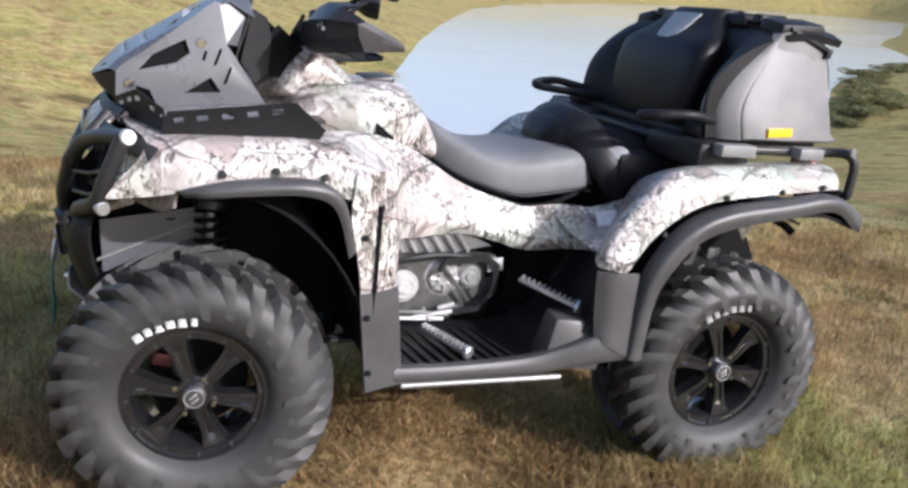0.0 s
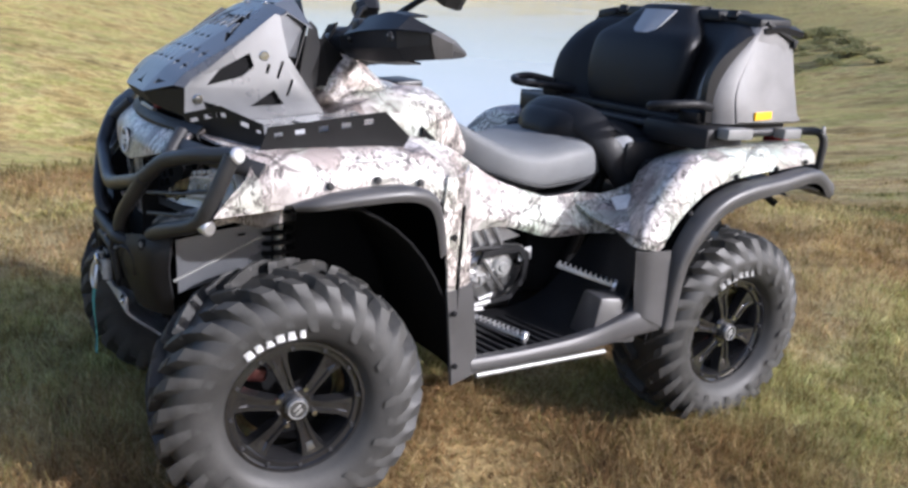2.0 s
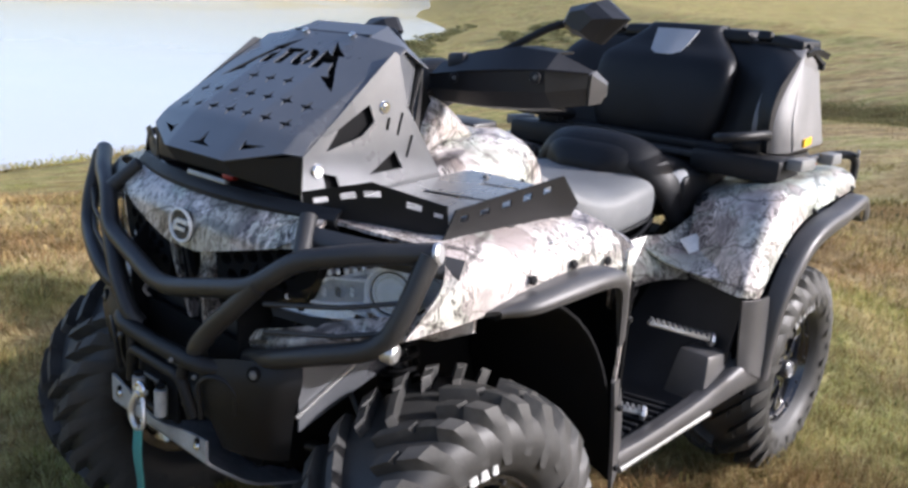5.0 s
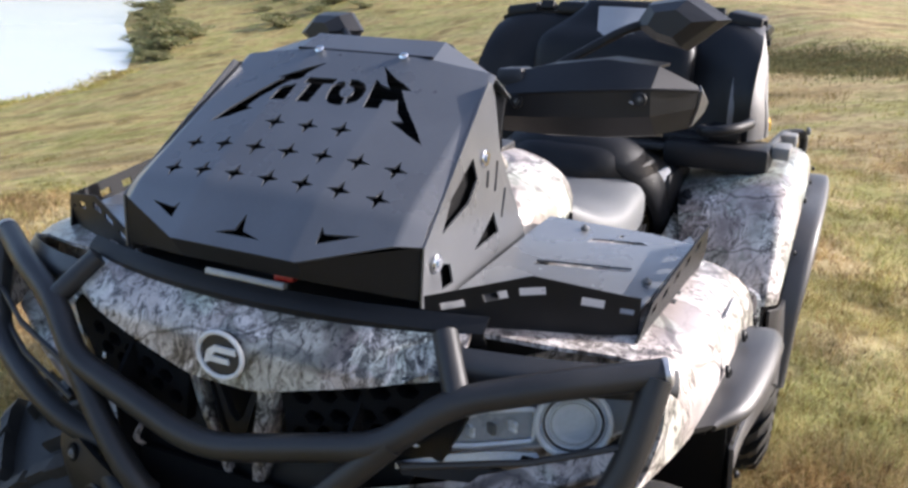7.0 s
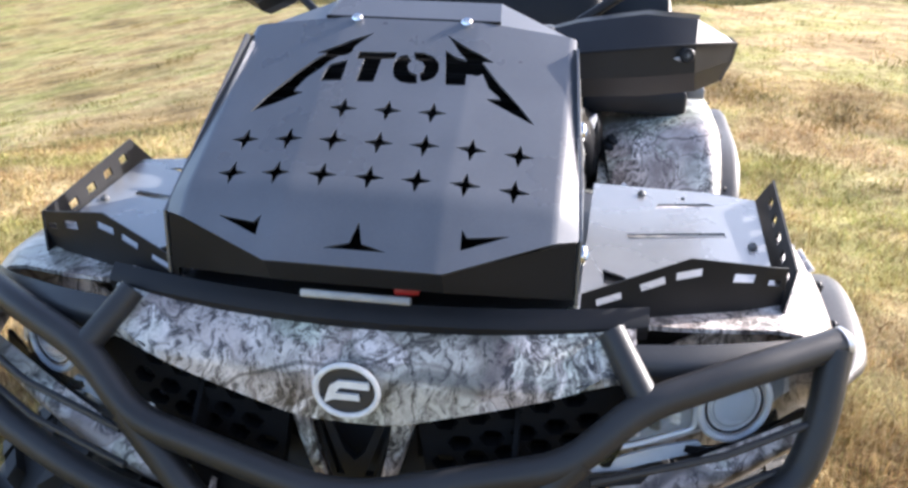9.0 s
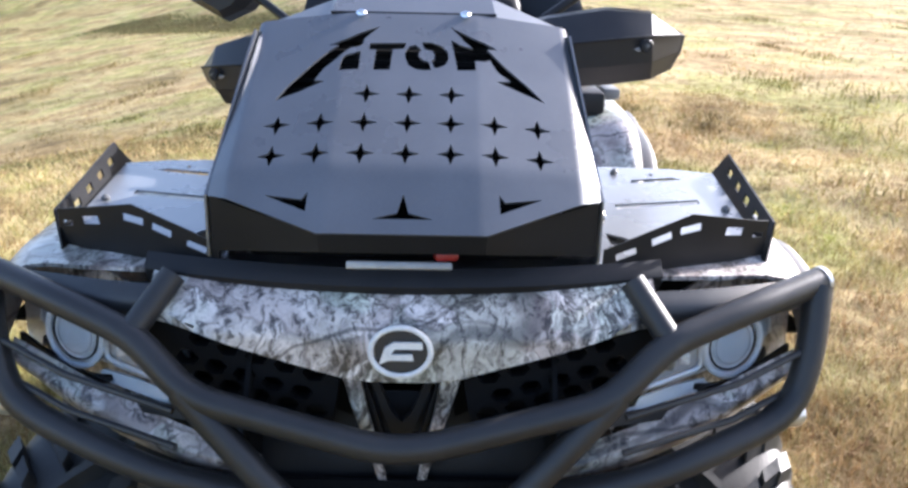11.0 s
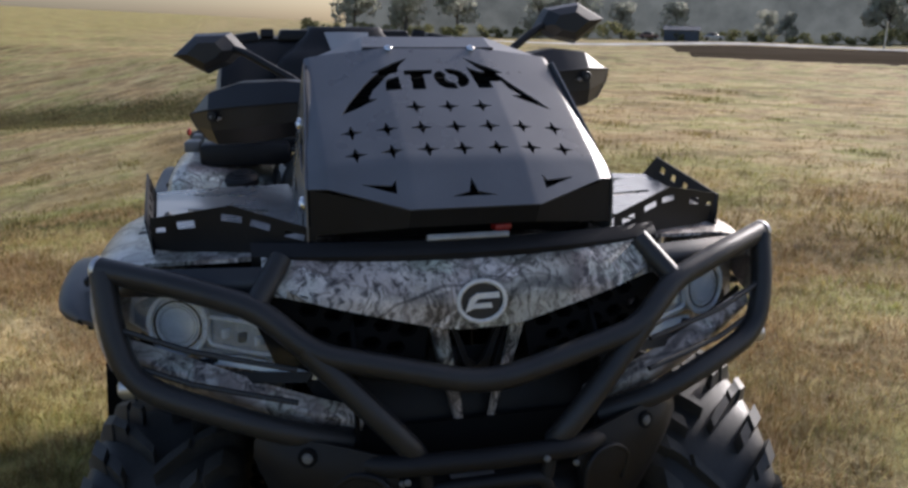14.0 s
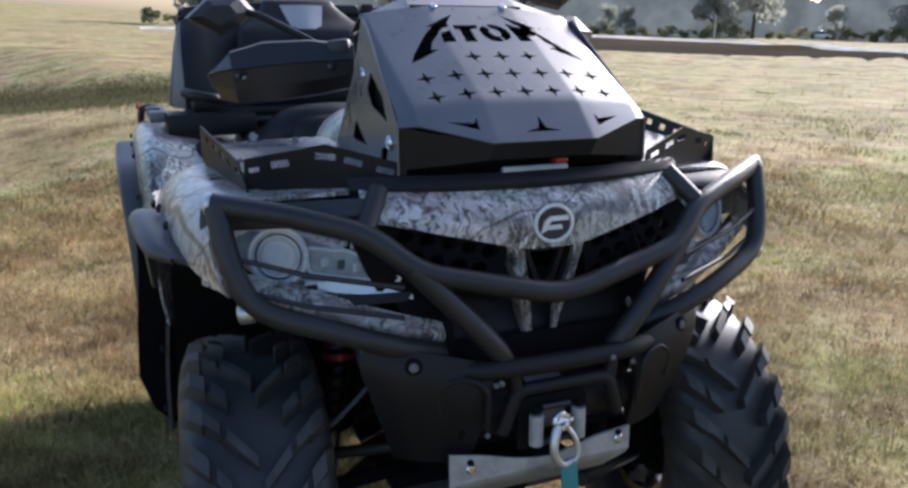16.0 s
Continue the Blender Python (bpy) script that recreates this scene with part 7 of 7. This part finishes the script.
lid = part("lid", shell([[(-0.86, y, 1.328 - 0.3 * max(0, abs(y) - 0.38)) for y in (-0.46, -0.38, -0.2, 0, 0.2, 0.38, 0.46)], [(-0.95, y, 1.342 - 0.3 * max(0, abs(y) - 0.38)) for y in (-0.46, -0.38, -0.2, 0, 0.2, 0.38, 0.46)], [(-1.06, y, 1.33 - 0.3 * max(0, abs(y) - 0.38)) for y in (-0.46, -0.38, -0.2, 0, 0.2, 0.38, 0.46)]], 1, 3, 3, 0.02), MAT_BLACK, trunk, "black trunk lid")
part("lid_panel", boxed((0.17, 0.52, 0.036), (-0.93, 0.0, 1.345), (0, 3, 0), 0.008, 0.94), MAT_BLACK, lid)
for s in (1, -1):
    part("lid_panel", boxed((0.16, 0.12, 0.032), (-0.93, s * 0.385, 1.333), (s * -8, 3, 0), 0.008, 0.92), MAT_BLACK, lid)
    part("lid_hinge", boxed((0.05, 0.05, 0.03), (-0.885, s * 0.295, 1.342), (0, -20, 0), 0.006), MAT_BLACK, lid)
# backrest pad
rows = []
for z, x, w in ((0.985, -0.70, 0.20), (1.03, -0.680, 0.245), (1.11, -0.678, 0.265), (1.19, -0.688, 0.268), (1.255, -0.712, 0.258), (1.300, -0.765, 0.205), (1.345, -0.805, 0.152), (1.37, -0.835, 0.14), (1.365, -0.875, 0.12)):
    rows.append([(x - 0.075, -w * 0.97, z), (x - 0.045, -w, z), (x - 0.012, -w * 0.93, z), (x, -w * 0.6, z), (x + 0.004, 0, z), (x, w * 0.6, z), (x - 0.012, w * 0.93, z), (x - 0.045, w, z), (x - 0.075, w * 0.97, z)])
pad = part("backrest", shell(rows, 1, 3, 3, 0.05), MAT_VINYL_D, trunk, "black vinyl passenger backrest")
part("head_patch", shell([[(-0.724, -0.056, 1.268), (-0.716, 0, 1.268), (-0.724, 0.056, 1.268)], [(-0.760, -0.070, 1.306), (-0.752, 0, 1.306), (-0.760, 0.070, 1.306)], [(-0.800, -0.084, 1.350), (-0.793, 0, 1.351), (-0.800, 0.084, 1.350)]], 1, 3, 3, 0.008), MAT_INSERT, pad, "pale grey patch at the top")


def settle():
    """The tail of the quad is narrower than its nose and set a little to its left."""
    def moved(x, y):
        f = min(max((0.74 - x) / 1.48, 0.0), 1.2)
        return y * (1 - 0.05 * f) + 0.033 * f
    same = Matrix.Identity(4)

    def visit(ob, slim=1.0):
        for c in ob.children:
            if c.matrix_basis == same:
                if c.data:
                    for v in c.data.vertices:
                        v.co.y = moved(v.co.x, v.co.y * slim)
                visit(c, slim)
            else:
                c.location.y = moved(c.location.x, c.location.y)
    visit(quad)
    visit(trunk, 0.955)


settle()

# ---- far field, road, trees and shore bushes ----
def ring_strip(name, label, category, bearings, near, far, mat, lift, n=80, m=10, ragged=0.0):
    """A strip of land between two distances, given bearing by bearing, following the ground."""
    b = np.linspace(bearings[0], bearings[-1], n)
    lo, hi = np.interp(b, bearings, near), np.interp(b, bearings, far)
    lo = lo + ragged * (np.sin(b * 2.3) + 0.6 * np.sin(b * 6.1 + 1.0))
    a, k = np.radians(b), np.linspace(0, 1, m)[:, None]
    d = lo * (1 - k) + hi * k
    x, y = 2.2 + d * np.cos(a), -0.6 + d * np.sin(a)
    over = np.full(m, lift)
    over[0] = over[-1] = -0.05
    z = height(x, y) + over[:, None]
    bm = bmesh.new()
    vs = [[bm.verts.new((x[i, k], y[i, k], z[i, k])) for k in range(n)] for i in range(m)]
    for i in range(m - 1):
        for k in range(n - 1):
            bm.faces.new((vs[i][k], vs[i + 1][k], vs[i + 1][k + 1], vs[i][k + 1]))
    return tagged(part(name, bm, mat, label=label), category=category, kind="structure")


BEARINGS = (104, 120, 128, 133, 137, 141, 147, 150, 153)
ROAD_AT = (60, 66, 74, 88, 113, 131, 133, 132, 131)
ring_strip("ground_field", "brown fallow field beyond the meadow", "field", BEARINGS, (48, 50, 52, 53, 53, 53, 54, 57, 118), [d - 1 for d in ROAD_AT], MAT_FIELD, 0.06, 160, 22, 2.0)
ring_strip("road", "pale gravel road along the trees", "road", BEARINGS + (176,), ROAD_AT + (128,), [d + 5 for d in ROAD_AT + (128,)], MAT_ROAD, 0.2, 90, 4)


def leaf_cloud(g, centres, radii, n, size):
    """Many small leaf clumps round the limbs, uneven and with gaps."""
    k = g.integers(0, len(centres), n)
    d = g.normal(0, 1, (n, 3))
    d /= np.linalg.norm(d, axis=1)[:, None]
    p = centres[k] + d * (radii[k] * g.uniform(0.35, 1.08, n) ** 0.6)[:, None] * np.array([1, 1, 0.85])
    u = g.normal(0, 1, (n, 3))
    u /= np.linalg.norm(u, axis=1)[:, None]
    v = np.cross(u, g.normal(0, 1, (n, 3)))
    v /= np.linalg.norm(v, axis=1)[:, None]
    s = size * g.uniform(0.5, 1.4, n)[:, None]
    q = np.stack([p - u * s, p - v * s * 0.5, p + u * s, p + v * s * 0.5], 1)
    return q.reshape(-1, 3).tolist(), [(4 * i, 4 * i + 1, 4 * i + 2, 4 * i + 3) for i in range(n)]


def make_tree(tall, seed, leaves=2200):
    g = np.random.default_rng(seed)
    tree = new("tree")
    tagged(tree, "tall leafy tree at the edge of the wood", "tree", "far trees")
    bm = bmesh.new()
    top = V(g.normal(0, 0.3), g.normal(0, 0.3), tall * 0.8)
    tube(bm, [(0, 0, -0.4), (0.05, 0.03, tall * 0.25), top * 0.6, top], 0.035 * tall ** 0.9, 8, taper=0.2)
    centres, radii = [np.array(top)], [tall * 0.16]
    for k in range(15):
        z = tall * g.uniform(0.08, 0.85)
        a, r = g.uniform(0, 2 * math.pi), tall * g.uniform(0.12, 0.30) * (1.15 - 0.55 * z / tall)
        e = V(r * math.cos(a), r * math.sin(a), z + r * 0.4)
        tube(bm, [(0, 0, z * 0.8), e * 0.6 + V(0, 0, z * 0.25), e], 0.02 * tall ** 0.7, 6, taper=0.3)
        centres.append(np.array(e))
        radii.append(tall * g.uniform(0.10, 0.19))
    part("trunk", bm, MAT_BARK, tree)
    vs, fs = leaf_cloud(g, np.array(centres), np.array(radii), leaves, 0.034 * tall)
    me = bpy.data.meshes.new("crown")
    me.from_pydata(vs, [], fs)
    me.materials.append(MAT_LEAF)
    crown = new("crown", me)
    crown.parent = tree
    return tree


def plant(kinds, n, a0, a1, d0, d1, seed, gaps=()):
    g = np.random.default_rng(seed)
    used = {i for i, kind in enumerate(kinds) if kind.location.length > 0}
    for k in range(n):
        a = radians(a0 + (a1 - a0) * (k + g.uniform(-0.4, 0.4)) / n)
        d = g.uniform(d0, d1)
        i = int(g.integers(0, len(kinds)))
        sc, rot = g.uniform(0.75, 1.25), g.uniform(0, 360)
        if any(lo < math.degrees(a) < hi for lo, hi in gaps):
            sc *= 0.55
        x, y = 2.2 + d * math.cos(a), -0.6 + d * math.sin(a)
        m = pose(x, y, float(height(x, y)) - 0.2, 0, 0, rot)
        if i in used:
            ob = copy_thing(kinds[i], m)
        else:
            used.add(i)
            ob = kinds[i]
            ob.matrix_basis = m
        ob.scale = (sc, sc, sc * g.uniform(0.9, 1.1))


KINDS = [make_tree(14.0, 3), make_tree(12.5, 5), make_tree(15.5, 9), make_tree(11.0, 12)]
plant(KINDS, 20, 104, 176, 192, 206, 4, gaps=((131, 136), (143.5, 148)))


def make_bush(tall, seed, leaves=900):
    g = np.random.default_rng(seed)
    bush = new("bush")
    tagged(bush, "rounded green and tan bush by the lake", "bush", "lakeside bushes")
    bm = bmesh.new()
    centres, radii = [], []
    for k in range(7):
        a, r = g.uniform(0, 2 * math.pi), tall * g.uniform(0.1, 0.75)
        e = V(r * math.cos(a), r * math.sin(a), tall * g.uniform(0.25, 0.75))
        tube(bm, [(0, 0, -0.2), e * 0.5, e], 0.03 * tall, 6, taper=0.3)
        centres.append(np.array(e))
        radii.append(tall * g.uniform(0.2, 0.38))
    part("stem", bm, MAT_BARK, bush)
    vs, fs = leaf_cloud(g, np.array(centres), np.array(radii), leaves, 0.065 * tall)
    me = bpy.data.meshes.new("foliage")
    me.from_pydata(vs, [], fs)
    me.materials.append(MAT_BUSH)
    ob = new("foliage", me)
    ob.parent = bush
    return bush


def lakeside():
    g = np.random.default_rng(31)
    kinds = [make_bush(2.6, 1), make_bush(1.9, 2), make_bush(3.4, 6)]
    spots = []
    for (ax, ay), (bx, by), n, off in (((-48, -49), (-56, -57), 9, 1.5), ((-56, -57), (-90, -92), 26, 3.0), ((-90, -92), (-145, -131), 16, 4), ((-60, -52), (-105, -88), 34, 9)):
        for k in range(n):
            t = (k + g.uniform(0.1, 0.9)) / n
            nx, ny = -(by - ay), bx - ax
            q = math.hypot(nx, ny)
            o = off * g.uniform(0.5, 1.6)
            spots.append((ax + (bx - ax) * t - nx / q * o, ay + (by - ay) * t - ny / q * o))
    used = set()
    for x, y in spots:
        if shore_distance(np.array([x]), np.array([y]))[0] < 0.3:
            x, y = x - 4.0, y + 4.0
        i = int(g.integers(0, 3))
        m = pose(x, y, float(height(x, y)) - 0.1, 0, 0, g.uniform(0, 360))
        if i in used:
            ob = copy_thing(kinds[i], m)
        else:
            used.add(i)
            ob = kinds[i]
            ob.matrix_basis = m
        sc = g.uniform(0.35, 0.8)
        ob.scale = (sc * 1.4, sc * 1.4, sc * 0.6)


lakeside()
# reeds and greener grass along the near shore
g0 = np.random.default_rng(41)
t = g0.uniform(0, 1, 16000)
p = np.array(SHORE + SHORE[:1], float)
leg = np.concatenate([np.full(2500, 0), np.full(1500, 1), np.full(1500, 2), np.full(1500, 3), np.full(1500, 4), np.full(1500, 5), np.full(2500, 6), np.full(1500, 25), np.full(2000, 26)])
x = p[leg, 0] + (p[leg + 1, 0] - p[leg, 0]) * t + g0.normal(0, 0.7, len(t))
y = p[leg, 1] + (p[leg + 1, 1] - p[leg, 1]) * t + g0.normal(0, 0.7, len(t))
blades("shore_reeds", "green and tan reeds along the lake shore", x, y, g0.uniform(0.05, 0.22, len(t)), MAT_MEADOW, 0.04, 1.2, 17, zs=np.maximum(height(x, y), LAKE_Z))


# the wood going on behind, pale with haze that is put into its colour
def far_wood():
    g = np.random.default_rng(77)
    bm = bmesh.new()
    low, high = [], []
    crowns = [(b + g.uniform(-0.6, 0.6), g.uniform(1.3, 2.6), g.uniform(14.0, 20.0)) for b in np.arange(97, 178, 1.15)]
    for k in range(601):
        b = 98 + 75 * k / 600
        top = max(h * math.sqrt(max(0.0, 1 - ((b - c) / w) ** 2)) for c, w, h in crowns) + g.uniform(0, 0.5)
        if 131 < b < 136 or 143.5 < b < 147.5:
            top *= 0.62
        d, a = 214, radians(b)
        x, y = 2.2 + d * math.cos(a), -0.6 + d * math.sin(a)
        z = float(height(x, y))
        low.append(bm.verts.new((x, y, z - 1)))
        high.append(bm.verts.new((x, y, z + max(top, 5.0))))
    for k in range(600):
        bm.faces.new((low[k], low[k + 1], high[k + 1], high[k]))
    tagged(part("backdrop", bm, MAT_HAZE, label="far wood, grey-green, haze painted into its pale colour", smooth=False), category="backdrop", kind="structure")


far_wood()

# low scrub along the foot of the trees
scrub = [make_bush(3.2, 21), make_bush(2.4, 22)]
for b0 in scrub:
    tagged(b0, "hazy green bush at the foot of the wood", "bush", "bushes under the trees")
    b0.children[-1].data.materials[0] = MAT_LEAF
plant(scrub, 60, 104, 176, 183.5, 190, 24)


def far_things():
    a, d = radians(139.4), 146
    x, y = 2.2 + d * math.cos(a), -0.6 + d * math.sin(a)
    z = float(height(x, y))
    post = thing("road_post", "slim pale post beside the gravel road", "post", pose(x, y, z - 0.3))
    part("shaft", tube(bmesh.new(), [(0, 0, 0), (0, 0, 4.4)], 0.16, 10, taper=0.7), MAT_POLE, post)
    part("cap", disc(bmesh.new(), (0, 0, 4.4), (0, 0, 1), 0.17, 0.1, 10), MAT_POLE, post)
    for deg, paint, turn, lab in ((133.2, MAT_WHITE, 40, "small pale car parked under the far trees"), (149.2, MAT_POLE, 62, "pale car parked beside the far shed"), (153.2, MAT_RUST, 60, "dull brown car parked beside the far shed")):
        a, d = radians(deg), 184
        x, y = 2.2 + d * math.cos(a), -0.6 + d * math.sin(a)
        car = thing("parked_car", lab, "car", pose(x, y, float(height(x, y)) + 0.35, 0, 0, turn))
        tagged(car, group="cars under the trees")
        part("body", sections([(2.1, 0.7, 0.35, 0.7, 0), (1.7, 0.82, 0.25, 0.85, 0), (0.5, 0.85, 0.22, 0.95, 0), (-1.5, 0.85, 0.22, 0.95, 0), (-2.0, 0.8, 0.3, 0.85, 0)], 3, 20, 4), paint, car)
        part("cabin", sections([(0.9, 0.6, 0.85, 0.95, 0), (0.3, 0.7, 0.85, 1.42, 0), (-0.9, 0.7, 0.85, 1.45, 0), (-1.6, 0.62, 0.85, 1.0, 0)], 3, 20, 4), MAT_DARK, car)
        for cx in (1.3, -1.3):
            for cy in (0.78, -0.78):
                part("wheel", disc(bmesh.new(), (cx, cy - 0.1, 0.3), (0, 1, 0), 0.31, 0.2, 20), MAT_BLACK, car)
    a, d = radians(151.2), 186
    x, y = 2.2 + d * math.cos(a), -0.6 + d * math.sin(a)
    shed = thing("shed", "low slate-blue shed at the edge of the wood", "shed", pose(x, y, float(height(x, y)), 0, 0, 62))
    part("wall", boxed((7.0, 4.0, 2.4), (0, 0, 1.2), (0, 0, 0), 0.03), MAT_SLATE, shed)
    part("roof", loft(bmesh.new(), [[(-3.8, -2.4, 2.35), (-3.8, 2.4, 2.35), (-3.8, 0, 3.2)], [(3.8, -2.4, 2.35), (3.8, 2.4, 2.35), (3.8, 0, 3.2)]]), MAT_SLATE, shed, angle=20)
    part("door", boxed((1.0, 0.06, 2.0), (1.2, 2.02, 1.0), (0, 0, 0), 0.01), MAT_POLE, shed)


far_things()
